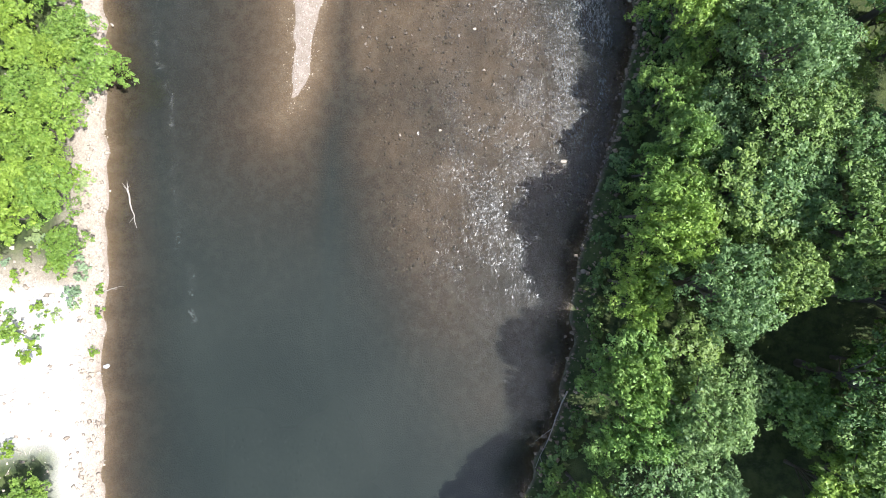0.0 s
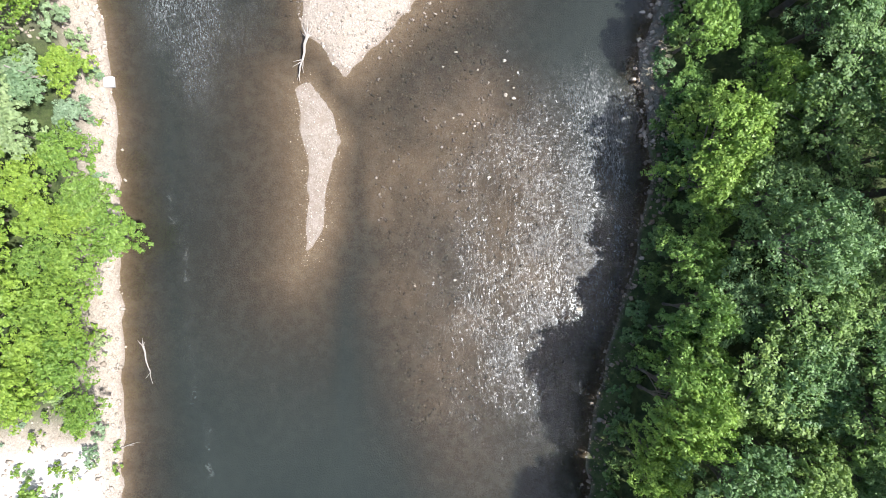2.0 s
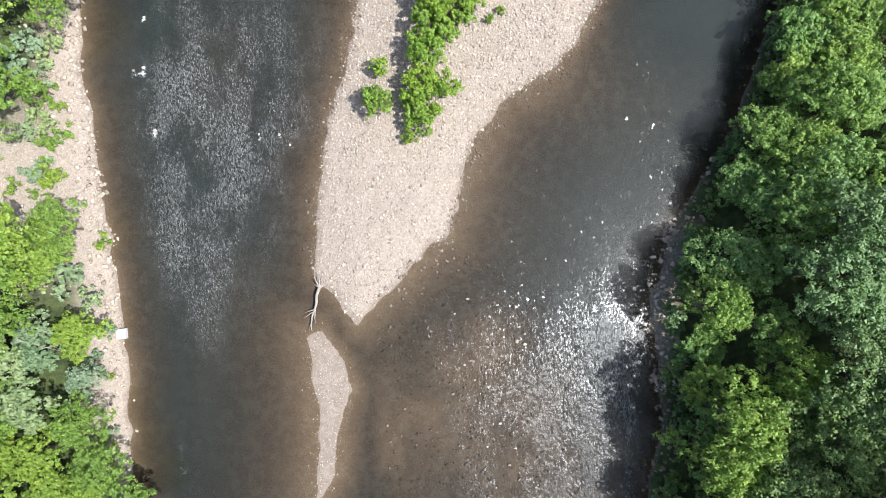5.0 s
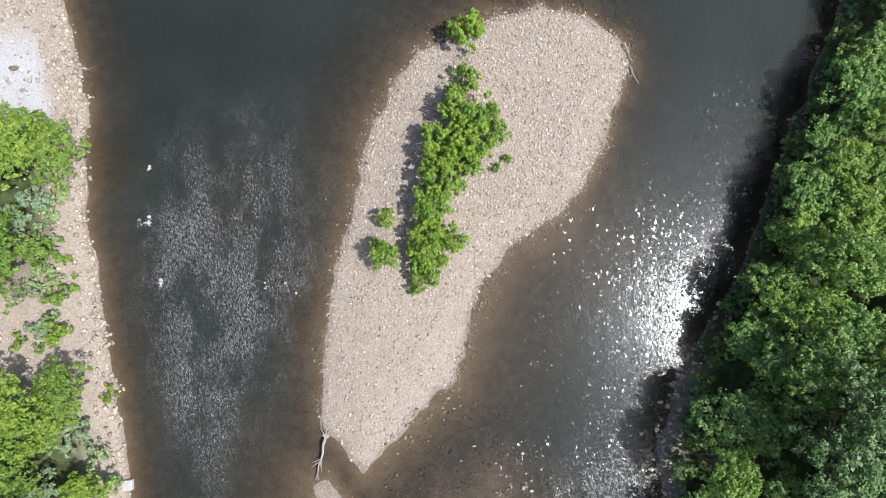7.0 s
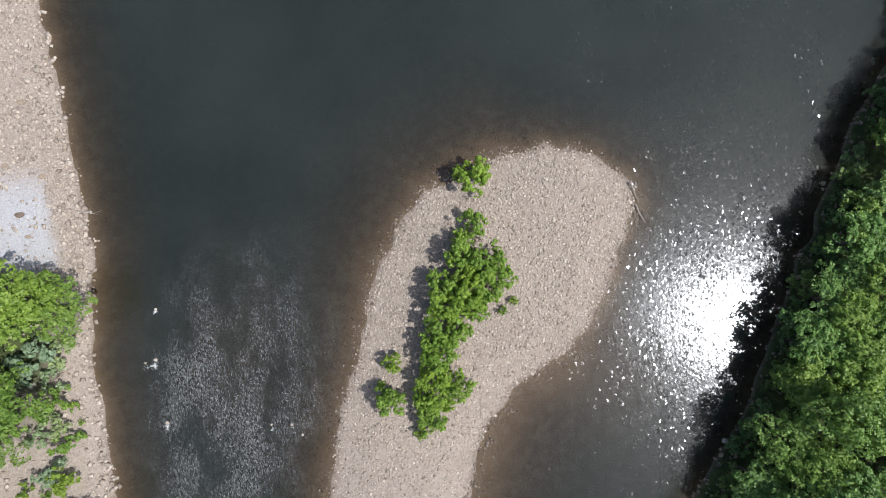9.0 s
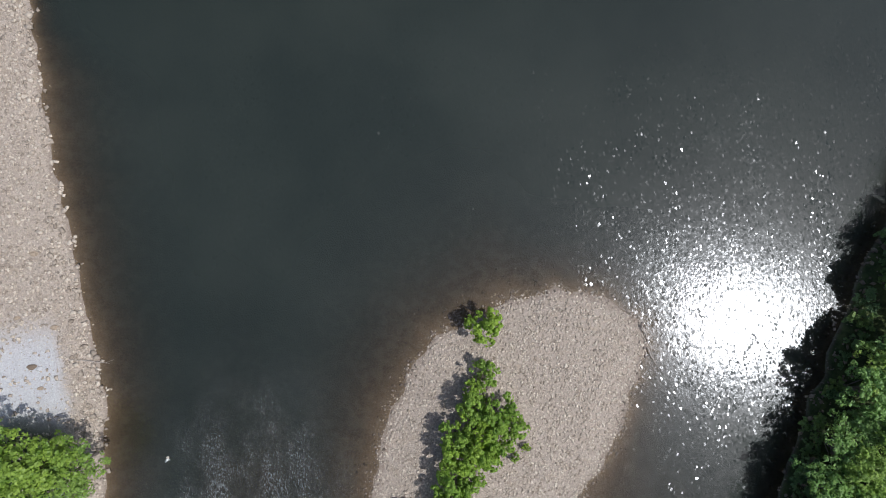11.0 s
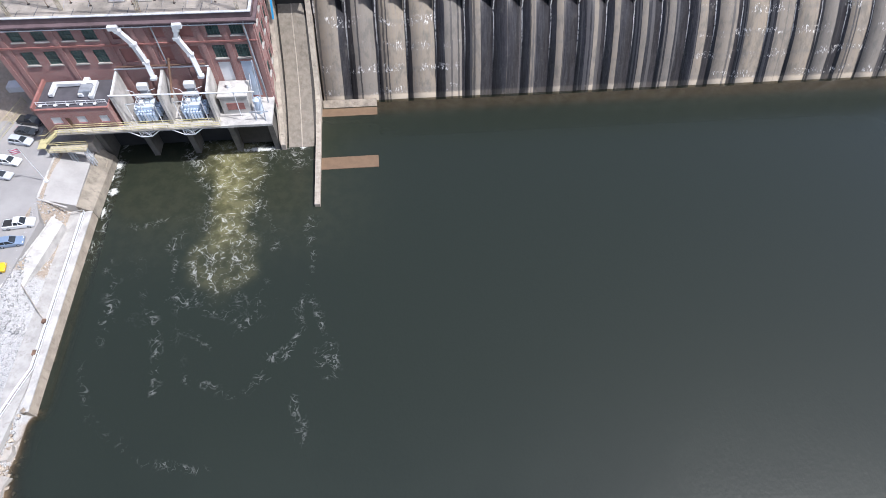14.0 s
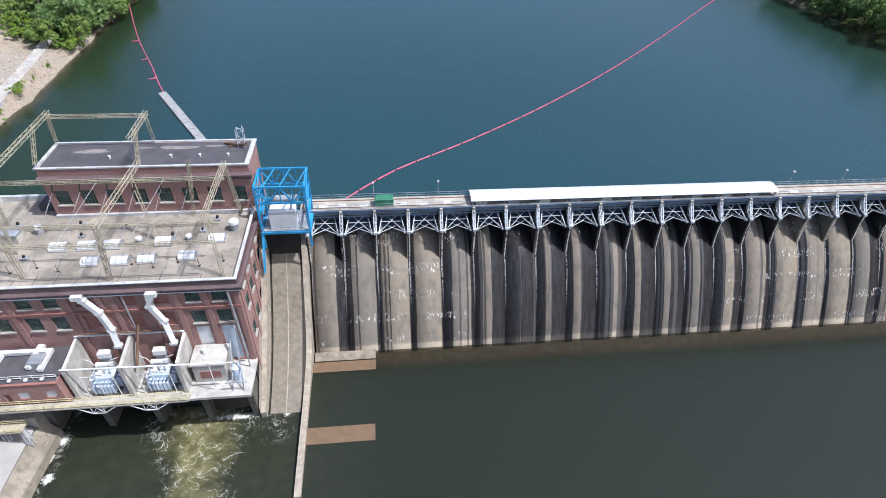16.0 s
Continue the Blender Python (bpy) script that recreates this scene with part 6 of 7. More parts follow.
def tree_data(seed, radius, height, lobes, per_lobe, size, base):
    v, f, tone, centres = leaves(seed, radius, height, lobes, per_lobe, size, base)
    crown = numpy_mesh("crown", v, f)
    set_attribute(crown, "clump", tone)
    r = np.random.default_rng(seed + 50)
    b = Build()
    lean = Vector((r.uniform(-0.4, 0.4), r.uniform(-0.4, 0.4), 0))
    fork = base + (height - base) * 0.35
    pts = [Vector((0, 0, -1.5)), Vector((0, 0, 0.5)), lean * 0.5 + Vector((0, 0, base)), lean + Vector((0, 0, fork)), lean * 1.2 + Vector((0, 0, height * 0.8))]
    rad = [0.034 * height, 0.026 * height, 0.02 * height, 0.014 * height, 0.004 * height]
    for k in range(4):
        b.tube(pts[k], pts[k + 1], rad[k], rad[k + 1], 7, caps=(k in (0, 3)))
    for c in centres[::3]:
        s = pts[2].lerp(pts[3], r.uniform(0.1, 1.0))
        mid = s.lerp(Vector(c), 0.5) + Vector((0, 0, 0.06 * height))
        b.tube(s, mid, 0.009 * height, 0.006 * height, 5, caps=False)
        b.tube(mid, c, 0.006 * height, 0.002 * height, 5, caps=False)
    return crown, b.data("trunk")


def tree_kind(name, seed, radius, height, lobes, per_lobe, size, base, leaf, label, category, group):
    crown, trunk = tree_data(seed, radius, height, lobes, per_lobe, size, base)
    g = thing(name, (0, 0, 0), label, category, group)
    part("trunk", trunk, BARK, g)
    part("crown", crown, leaf, g)
    return g


def ground_at(x, y):
    return float(terrain(np.array([x]), np.array([y]))[0])


def plant(kinds, x, y, scale, turn, sink=0.0, tall=1.0):
    """The first use of a kind moves it; later ones copy it."""
    k = kinds[rng.integers(len(kinds))]
    m = Matrix.Translation((x, y, ground_at(x, y) - sink)) @ Matrix.Rotation(turn, 4, "Z") @ Matrix.Diagonal((scale, scale, scale * tall, 1))
    if not k.get("used"):
        k["used"] = True
        k["ob"].matrix_basis = m
        return k["ob"]
    ob = copy_thing(k["ob"], Matrix.Identity(4))
    ob.matrix_basis = m
    return ob


def kinds_of(n, name, seed, radius, height, lobes, per_lobe, size, base, leaf, label, category, group):
    return [{"ob": tree_kind(name, seed + k, radius * (0.92 + 0.08 * k), height * (0.95 + 0.05 * k), lobes, per_lobe, size, base, leaf, label, category, group)} for k in range(n)]


FOREST = kinds_of(6, "tree", 100, 5.4, 19.5, 44, 235, 0.38, 4.5, LEAF_WOOD, "tall broadleaf tree with a dense dark green crown", "tree", "trees of the wooded bank")
BANKTREE = kinds_of(4, "tree", 200, 4.6, 9.5, 38, 225, 0.36, 1.0, LEAF_BANK, "leafy bright green riverbank tree", "tree", "trees of the sandy bank")
SHRUB = kinds_of(4, "shrub", 300, 1.5, 2.4, 9, 110, 0.3, 0.1, LEAF_BANK, "low bright green shrub on the gravel", "shrub", "shrubs")
WILLOW = kinds_of(2, "willow_tree", 250, 4.2, 8.0, 34, 200, 0.36, 0.8, LEAF_GREY, "dull grey-green willow among the bank's trees", "tree", "willows of the sandy bank")
GREYBUSH = kinds_of(3, "willow_shrub", 400, 1.9, 2.6, 10, 110, 0.33, 0.1, LEAF_GREY, "low grey-green willow shrub", "shrub", "willow shrubs")


def scatter(x_of, y0, y1, gap, rows, jitter, seed):
    r = np.random.default_rng(seed)
    out = []
    for i in range(rows):
        y = y0 + r.uniform(0, gap)
        while y < y1:
            out.append((x_of(y, i) + r.uniform(-jitter, jitter), y + r.uniform(-jitter, jitter), r.uniform(0.78, 1.2), r.uniform(0, 6.28), r.uniform(0.85, 1.15)))
            y += gap * r.uniform(0.8, 1.25)
    return out


RIVERTREE = kinds_of(4, "tree", 150, 4.8, 11.0, 40, 225, 0.36, 0.8, LEAF_RIVER, "broad green tree leaning over the river", "tree", "trees along the wooded bank")
for x, y, s, a, tall in scatter(lambda y, i: float(np.interp(y, RIGHT_Y, RIGHT_X)) + (6.6 if y < 70 else 4.2) + 7.4 * i, -46, 180, 8.0, 7, 2.0, 11):
    if x < (84 if y < 84 else 96) and y > -38:
        away = x - np.interp(y, RIGHT_Y, RIGHT_X)
        tall = tall * (1 + 0.42 * float(value_noise(x, y, 7.0, 55)))
        if 60 < y < 83 and away < 5.0 or away > 10 and value_noise(x, y, 9.0, 77) > 0.66:
            continue
        if y > 84 or away < (16 if y > 55 else 9.5):
            plant(RIVERTREE, x, y, s * 1.05, a, tall=tall * (1.95 if y < 28 else 1.25 if y <= 84 else 0.95 if away < 8 else 1.12))
        else:
            plant(FOREST, x, y, s * 1.12, a, tall=tall * (0.82 if y > 50 else 1.08))
for y, out, s, tall in ((-27, 5.6, 1.0, 2.0), (-8, 4.9, 1.15, 2.1), (3, 5.7, 0.9, 1.9), (17, 5.2, 1.15, 1.9), (24, 6.0, 0.85, 1.7), (36, 5.2, 1.05, 1.4), (51, 5.2, 0.95, 1.0), (58, 5.0, 0.8, 0.9)):
    plant(RIVERTREE, float(np.interp(y, RIGHT_Y, RIGHT_X)) + out, y, s, 0.7 * y, tall=tall)
for x, y, s, a, tall in scatter(lambda y, i: float(np.interp(y, RIGHT_Y, RIGHT_X)) + 5.2 + 5.0 * i, 86, 182, 7.0, 2, 1.4, 17):
    plant(RIVERTREE, x, y, s * 1.0, a, tall=tall * (0.85 + 0.12 * (x - np.interp(y, RIGHT_Y, RIGHT_X)) / 4))
for x, y, s, a, tall in scatter(lambda y, i: float(np.interp(y, LEFT_Y, LEFT_X)) - 4.6 - 5.8 * i, 20, 132, 6.2, 5, 1.4, 12):
    inside = -x + np.interp(y, LEFT_Y, LEFT_X)
    if 82 < y < 142 and inside < 24:
        continue
    plant(WILLOW if value_noise(x, y, 7.0, 91) > 0.42 else BANKTREE, x, y, s * (0.86 if inside < 7 else 1.05), a, tall=tall)
for x, y, s in ((-48.9, 49.5, 1.05), (-52, 55, 0.9), (-58, 134.8, 1.5), (-52.6, 133.2, 1.1), (-64.5, 137, 1.3), (-66, 131, 1.2), (-61, 119, 1.2), (-65, 113.7, 1.1), (-67, 121, 1.1), (-62.5, 92.5, 1.35), (-54.3, 94.8, 0.95), (-65.5, 86, 1.3), (-58.4, 89.6, 1.0), (-70, 96, 1.1), (-66, -19, 0.9), (-72, -22, 1.0), (-63, -27, 0.8), (-70, -30, 1.0), (-62, -36, 1), (-77, -14, 0.9)):
    plant(BANKTREE, x, y, s, rng.uniform(0, 6.28))
for x, y, s in ((-56.8, 110, 1.7), (-57.5, 104, 1.6), (-57, 118.4, 1.5), (-50.9, 92.3, 1.0), (-55.3, 116, 0.6), (-64, 103, 0.9), (-54.6, 113, 0.4), (-56.8, 2.6, 0.6), (-55.3, 9.5, 0.8), (-54.8, 13, 0.7), (-66, 4, 1.3), (-68, 8, 1.4), (-64, 11, 0.9), (-60.5, 17.5, 1.1), (-71, -12, 1.0)):
    plant(SHRUB, x, y, s, rng.uniform(0, 6.28), 0.1, tall=1.2)
for x, y, s in ((-59.5, 125, 1.9), (-55.7, 125.4, 1.4), (-57.6, 121.6, 1.3), (-62.5, 123.6, 1.5), (-59.6, 105.6, 1.3), (-58.4, 113.6, 1.3), (-61, 111.4, 1.2), (-56, 86, 1.8), (-53.4, 83, 1.2), (-54.6, 79.5, 1.1), (-58.5, 12.5, 1.0), (-57.5, 17, 1.2), (-53.5, 72, 1.0)):
    plant(GREYBUSH, x, y, s, rng.uniform(0, 6.28), 0.1)

r_ = np.random.default_rng(21)
for k in range(16):
    y = r_.uniform(97, 122)
    x = float(np.interp(y, LEFT_Y, LEFT_X)) - r_.uniform(4, 20)
    plant(GREYBUSH if r_.uniform() < 0.4 else SHRUB, x, y, r_.uniform(0.3, 0.8), r_.uniform(0, 6.28), 0.1)
for k in range(46):
    y = r_.uniform(4, 24) if k < 26 else r_.uniform(30, 84)
    x = float(np.interp(y, LEFT_Y, LEFT_X)) - (r_.uniform(3, 20) if k < 26 else r_.uniform(1.6, 4))
    plant(GREYBUSH if r_.uniform() < 0.3 else SHRUB, x, y, r_.uniform(0.3, 0.9), r_.uniform(0, 6.28), 0.1)
UNDER = kinds_of(3, "understory_bush", 450, 2.6, 4.6, 14, 120, 0.42, 0.2, LEAF_WOOD, "dark green bush overhanging the shaded bank", "bush", "bushes of the wooded bank")
for k in range(62):
    y = -45 + k * 3.6 + r_.uniform(-1, 1)
    plant(UNDER, float(np.interp(y, RIGHT_Y, RIGHT_X)) + (r_.uniform(0.6, 3.4) if y > 84 else r_.uniform(2.2, 4.6)), y, r_.uniform(0.6, 1.1), r_.uniform(0, 6.28), 0.2)

# bushes on the gravel bar
BUSH = kinds_of(4, "bush", 500, 2.7, 4.8, 22, 250, 0.31, 0.2, LEAF_BAR, "dense green bush on the gravel bar", "bush", "bushes of the gravel bar")
for x, y, s in ((16.4, 148.4, 1.2), (15.6, 140.2, 0.75), (13.2, 137.5, 0.75), (12.6, 134.4, 1.1), (16.8, 133.6, 1.05), (19.6, 130.6, 0.9), (9.6, 130.2, 1.15), (13.0, 130.4, 1.2), (15.8, 129.4, 1.1), (9.0, 126.4, 1.1), (12.6, 126.2, 1.1), (14.8, 125.4, 0.8), (8.2, 122.2, 1.05), (11.0, 122.0, 0.95), (7.4, 118.8, 1.0), (6.6, 115.4, 0.95), (5.6, 112.4, 0.95), (4.8, 109.6, 0.85), (5.2, 107.0, 0.75), (-0.6, 117.6, 0.65), (-1.6, 111.2, 0.8), (-2.6, 112.6, 0.55), (10.4, 112.8, 0.85), (8.2, 109.4, 0.5), (3.2, 105.2, 0.4), (19.5, 124.4, 0.3), (21.5, 126, 0.25)):
    plant(BUSH, x, y, s * 1.08, rng.uniform(0, 6.28), 0.1, tall=1.4)

# woods round the reservoir
LAKESIDE = kinds_of(3, "lakeside_tree", 600, 5.2, 11.5, 36, 56, 0.8, 0.3, LEAF_WOOD, "leafy green tree on the reservoir's shore", "tree", "trees round the reservoir")
for x, y, s, a, tall in scatter(lambda y, i: -91.0 - 7.0 * i, 419, 500, 7.0, 4, 1.5, 13):
    if x > -99 or y > 434:
        plant(LAKESIDE, x, y, s, a, tall=tall)
for x, y, s, a, tall in scatter(lambda y, i: 207 + 9.0 * i, 420, 510, 8.0, 3, 2.0, 14):
    plant(LAKESIDE, x + max(430 - y, 0) * 0.15, y, s * 1.15, a, tall=tall * 1.2)

for k in range(34):
    y = 419 + k * 2.5
    plant(SHRUB, -90.8 - r_.uniform(0, 3.0), y, r_.uniform(1.3, 2.1), r_.uniform(0, 6.28), 0.3)
for x, y, s in ((-91, 352, 0.9), (-90.6, 371, 1.1), (-91.4, 374, 0.8), (-90.8, 384, 1.2), (-91.6, 388, 0.9), (-92, 396, 0.6), (-91.8, 405, 0.7), (-103, 424, 2.0), (-106, 428, 2.3), (-102.5, 430, 2.2), (-108.5, 423, 1.9), (-110, 431, 2.5), (-105, 434, 2.3), (-113, 427, 2.2)):
    plant(SHRUB, x, y, s, r_.uniform(0, 6.28), 0.3)

# lower trees filling the wooded bank downstream
for x, y, s in ((54, -14, 1.05), (60.5, -17.5, 1.2), (56, -25, 1.1), (62, -29.5, 1.15), (67.5, -23, 1.25), (65, -9, 1.1), (71, -14.5, 1.2), (72, -3.5, 1.1), (69, -33, 1.1), (76, 43.5, 1.0)):
    plant(RIVERTREE, x, y, s * 1.1, 1.3 * y, tall=1.3 - 0.012 * (x - 54))

# ---- quay, car park and the sandy bank ----
quay = thing("quay", (-56, 260, 0), "pale concrete quay with a white railing along the river", "quay", kind="structure")
QUAY_LINE = [(-55.9, 235.5), (-55.6, 250), (-55.3, 265), (-55.0, 277.5)]
for (x0, y0), (x1, y1) in zip(QUAY_LINE, QUAY_LINE[1:]):
    part("river_wall", Build().zprism([(x0 - 1.1, y0), (x0, y0), (x1, y1), (x1 - 1.1, y1)], -2.5, 2.5), plain("tan_quay_concrete", (0.42, 0.35, 0.27), 0.9, dirt=(0.2, 0.16, 0.12)), quay)
    part("coping", Build().zprism([(x0 - 1.2, y0), (x0 + 0.1, y0), (x1 + 0.1, y1), (x1 - 1.2, y1)], 2.5, 2.72), CONCRETE_PALE, quay)
WALK = plain("worn_walkway_concrete", (0.4, 0.38, 0.35), 0.9, dark=0.75, light=1.1, coarse=0.5, fine=1.5, dirt=(0.22, 0.2, 0.175))
PATH_L = [(-60.5, 226), (-61.0, 240), (-60.4, 252), (-59.8, 265), (-59.2, 277.5)]
PATH_R = [(-58.6, 231), (-57.2, 240), (-56.8, 252), (-56.5, 265), (-56.2, 277.5)]
for k in range(4):
    part("path_slab", Build().zprism([PATH_L[k], PATH_R[k], PATH_R[k + 1], PATH_L[k + 1]], 1.6, 2.62), WALK, quay)
part("apron", Build().zprism([(-70, 203), (-66.5, 200), (-58.6, 231), (-60.5, 226)], 1.5, 2.6), WALK, quay)
SLAB_GREY = plain("smooth_grey_concrete", (0.34, 0.323, 0.303), 0.7, dark=0.8, light=1.1, coarse=0.2)
# sloping slab between car park and wall, and the stained wall below it
b = Build()
b.add([(-63.4, 277.8, 7.2), (-57.4, 277.8, 4.4), (-57.0, 292.4, 4.6), (-62.8, 292.4, 7.2), (-63.4, 277.8, 0), (-57.4, 277.8, 0), (-57.0, 292.4, 0), (-62.8, 292.4, 0)],
      [(0, 1, 2, 3), (7, 6, 5, 4), (0, 4, 5, 1), (1, 5, 6, 2), (2, 6, 7, 3), (3, 7, 4, 0)])
part("ramp_slab", b, SLAB_GREY, quay, "sloping grey concrete slab")
b = Build()
b.add([(-57.4, 277.6, 4.3), (-55.0, 277.6, 2.4), (-54.3, 294, 1.6), (-56.6, 294, 4.5), (-57.4, 277.6, -2.5), (-54.6, 277.6, -2.5), (-53.9, 294, -2.5), (-56.6, 294, -2.5)],
      [(0, 1, 2, 3), (7, 6, 5, 4), (0, 4, 5, 1), (1, 5, 6, 2), (2, 6, 7, 3), (3, 7, 4, 0)])
part("stained_wall", b, plain("brown_stained_concrete", (0.29, 0.25, 0.195), 0.9, dark=0.6, dirt=(0.1, 0.085, 0.065)), quay, "stained sloping concrete wall")
LINES = [[(-56.1, 277), (-56.4, 262), (-56.8, 243), (-58.2, 239.5), (-60.8, 232), (-62.6, 227), (-70, 205)], [(-56.9, 277), (-57.2, 262), (-57.6, 243.3), (-59.0, 240), (-61.5, 232.4), (-63.3, 227.4), (-70.7, 205.4)]]
for line in LINES[:1]:
    for (x0, y0), (x1, y1) in zip(line, line[1:]):
        b = Build()
        for z in (0.5, 1.05):
            b.tube((x0, y0, 2.62 + z), (x1, y1, 2.62 + z), 0.07)
        n = max(1, int(math.hypot(x1 - x0, y1 - y0) / 2.4))
        for k in range(n + 1):
            x, y = x0 + (x1 - x0) * k / n, y0 + (y1 - y0) * k / n
            b.tube((x, y, 2.5), (x, y, 3.67), 0.06)
        part("railing", b, WHITE, quay, "white pipe railing")
for line in LINES[1:]:
    for (x0, y0), (x1, y1) in zip(line, line[1:]):
        part("pipe", Build().tube((x0, y0, 2.78), (x1, y1, 2.78), 0.14), WHITE, quay, "white pipe along the walk")
part("ramp_edge", Build().tube((-63.4, 277.8, 7.35), (-62.8, 292.4, 7.35), 0.22).tube((-63.4, 277.8, 7.35), (-58.5, 276.8, 5.2), 0.18).tube((-59.2, 276.6, 3.6), (-56.4, 277.2, 3.6), 0.1), CONCRETE_PALE, quay, "pale pipe kerb")
part("slope_edge", Build().tube((-60.3, 275, 5.2), (-64.6, 256.0, 7.4), 0.2), CONCRETE_PALE, quay)
part("white_slab", Build().zprism([(-60.6, 274.5), (-58.9, 273.5), (-61.8, 258), (-64.2, 257)], 2.0, [5.6, 4.3, 5.3, 7.0]), CONCRETE_PALE, quay, "pale sloping concrete strip")
for x, y in ((-57.6, 246.2), (-61.9, 236.9)):
    part("pit_cover", Build().box(x - 0.4, y - 0.5, 2.6, x + 0.4, y + 0.5, 3.0), RUST, quay, "dark pit cover")
lot = Build().zprism([(-140, 254.5), (-64.4, 254.5), (-61.4, 272), (-63.6, 278), (-63.0, 292.0), (-67.4, 293), (-67.4, 330), (-140, 330)], 5.0, 7.3)
solid("car_park", lot, ASPHALT, (-80, 275, 7), "pale sun-bleached asphalt car park", "car park", kind="structure")

PAINTS = {"white": (0.75, 0.75, 0.74), "blue": (0.2, 0.26, 0.36), "yellow": (0.75, 0.5, 0.02), "black": (0.015, 0.015, 0.018), "dark": (0.04, 0.045, 0.05), "silver": (0.5, 0.52, 0.55)}
CAR_GLASS = plain("car_glass", (0.03, 0.035, 0.04), 0.1, relief=0)


def car(colour, style, label):
    """A parked car along x with its nose at +x, standing on z = 0."""
    g = thing("car", (0, 0, 0), label, "car", "parked cars")
    paint = plain(colour + "_car_paint", PAINTS[colour], 0.3, 0.1, dark=0.93, light=1.05, relief=0)
    length, width, height, belt = {"sedan": (4.7, 1.8, 1.42, 0.9), "suv": (4.7, 1.9, 1.7, 1.02), "pickup": (5.6, 2.0, 1.85, 1.08), "jeep": (4.2, 1.85, 1.85, 1.1)}[style]
    h = length / 2
    b = Build()
    w = width / 2
    side = [(-h, 0.45), (-h + 0.08, belt - 0.08), (-h + 0.3, belt), (h - 1.25, belt), (h - 0.3, belt - 0.16), (h - 0.03, belt - 0.35), (h, 0.4), (h - 0.15, 0.26), (-h + 0.15, 0.26)]
    n = len(side)
    rows = [(-w, 0.0), (-w + 0.1, 1.0), (w - 0.1, 1.0), (w, 0.0)]
    verts = []
    for y, full in rows:
        for x, z in side:
            verts.append((x * (0.985 if not full else 1.0), y, z - (0.06 if not full and z > 0.6 else 0)))
    faces = [tuple(range(n)), tuple(range(4 * n - 1, 3 * n - 1, -1))]
    for r_ in range(3):
        for k in range(n):
            m = (k + 1) % n
            faces.append((r_ * n + k, r_ * n + m, (r_ + 1) * n + m, (r_ + 1) * n + k))
    b.add(verts, faces)
    body = part("body", b, paint, g)
    x0, x1, slope0, slope1 = {"sedan": (-h + 0.7, h - 1.35, 0.75, 0.95), "suv": (-h + 0.15, h - 1.3, 0.35, 0.85), "pickup": (-h + 2.1, h - 1.45, 0.25, 0.75), "jeep": (-h + 0.1, h - 1.35, 0.08, 0.3)}[style]
    c = Build()
    low = [(x0, -w + 0.1, belt), (x1, -w + 0.1, belt), (x1, w - 0.1, belt), (x0, w - 0.1, belt)]
    top = [(x0 + slope0, -w + 0.3, height - 0.06), (x1 - slope1, -w + 0.3, height - 0.06), (x1 - slope1, w - 0.3, height - 0.06), (x0 + slope0, w - 0.3, height - 0.06)]
    c.add(low + top, [(3, 2, 1, 0), (4, 5, 6, 7), (0, 1, 5, 4), (1, 2, 6, 5), (2, 3, 7, 6), (3, 0, 4, 7)])
    part("windows", c, CAR_GLASS, g, "dark tinted windows")
    roof_paint = RUBBER if style == "jeep" else paint
    part("roof", Build().chamfered(x0 + slope0 - 0.06, -w + 0.27, height - 0.1, x1 - slope1 + 0.06, w - 0.27, height, 0.05), roof_paint, g)
    m = (x0 + x1) / 2
    for s in (-1, 1):
        for xa, xb, wide in ((x1, x1 - slope1, 0.09), (x0, x0 + slope0, 0.12), (m, m, 0.09)):
            part("pillar", Build().beam((xa, s * (w - 0.1), belt), (xb, s * (w - 0.3), height - 0.05), wide), paint, g)
    if style == "pickup":
        part("bed", Build().box(-h + 0.2, -w + 0.18, belt - 0.02, -h + 2.0, w - 0.18, belt + 0.012), RUBBER, g, "dark open load bed")
    if style == "jeep":
        part("spare_wheel", Build().tube((-h - 0.22, 0, 0.95), (-h, 0, 0.95), 0.38, 0.38, 16), RUBBER, g)
    for x in (-h + 0.95, h - 0.95):
        for s in (-1, 1):
            wheel = part("wheel", Build().tube((x, s * (w - 0.22), 0.34), (x, s * (w + 0.01), 0.34), 0.34, 0.34, 16), RUBBER, g, "black tyre")
            part("rim", Build().tube((x, s * (w - 0.1), 0.34), (x, s * (w + 0.025), 0.34), 0.21, 0.19, 12), STEEL, wheel)
    for s in (-1, 1):
        part("headlight", Build().chamfered(h - 0.14, s * (w - 0.38) - 0.18, 0.62, h - 0.01, s * (w - 0.38) + 0.18, 0.76, 0.02), WHITE, body)
        part("tail_light", Build().chamfered(-h - 0.01, s * (w - 0.3) - 0.12, 0.68, -h + 0.1, s * (w - 0.3) + 0.12, 0.86, 0.02), RED, body)
    return g


for colour, style, label, x, y, a in (("white", "pickup", "white pickup truck parked on pale asphalt", -64.6, 271.4, 5), ("blue", "suv", "blue-grey estate car parked on pale asphalt", -64.9, 267.1, 6), ("yellow", "jeep", "yellow off-road car with a black roof", -66.2, 261.2, 8),
                                     ("white", "suv", "white large car parked by the powerhouse", -71.4, 288.0, -14), ("silver", "sedan", "silver saloon car parked by the powerhouse", -71.9, 284.2, -12), ("silver", "suv", "silver estate car parked in a row", -70.6, 293.6, -14),
                                     ("dark", "sedan", "dark grey car parked in a row", -70.4, 296.5, -14), ("black", "pickup", "black pickup truck parked in a row", -70.3, 299.6, -14)):
    ob = car(colour, style, label)
    ob.matrix_basis = Matrix.Translation((x, y, 7.31)) @ Matrix.Rotation(radians(a), 4, "Z")

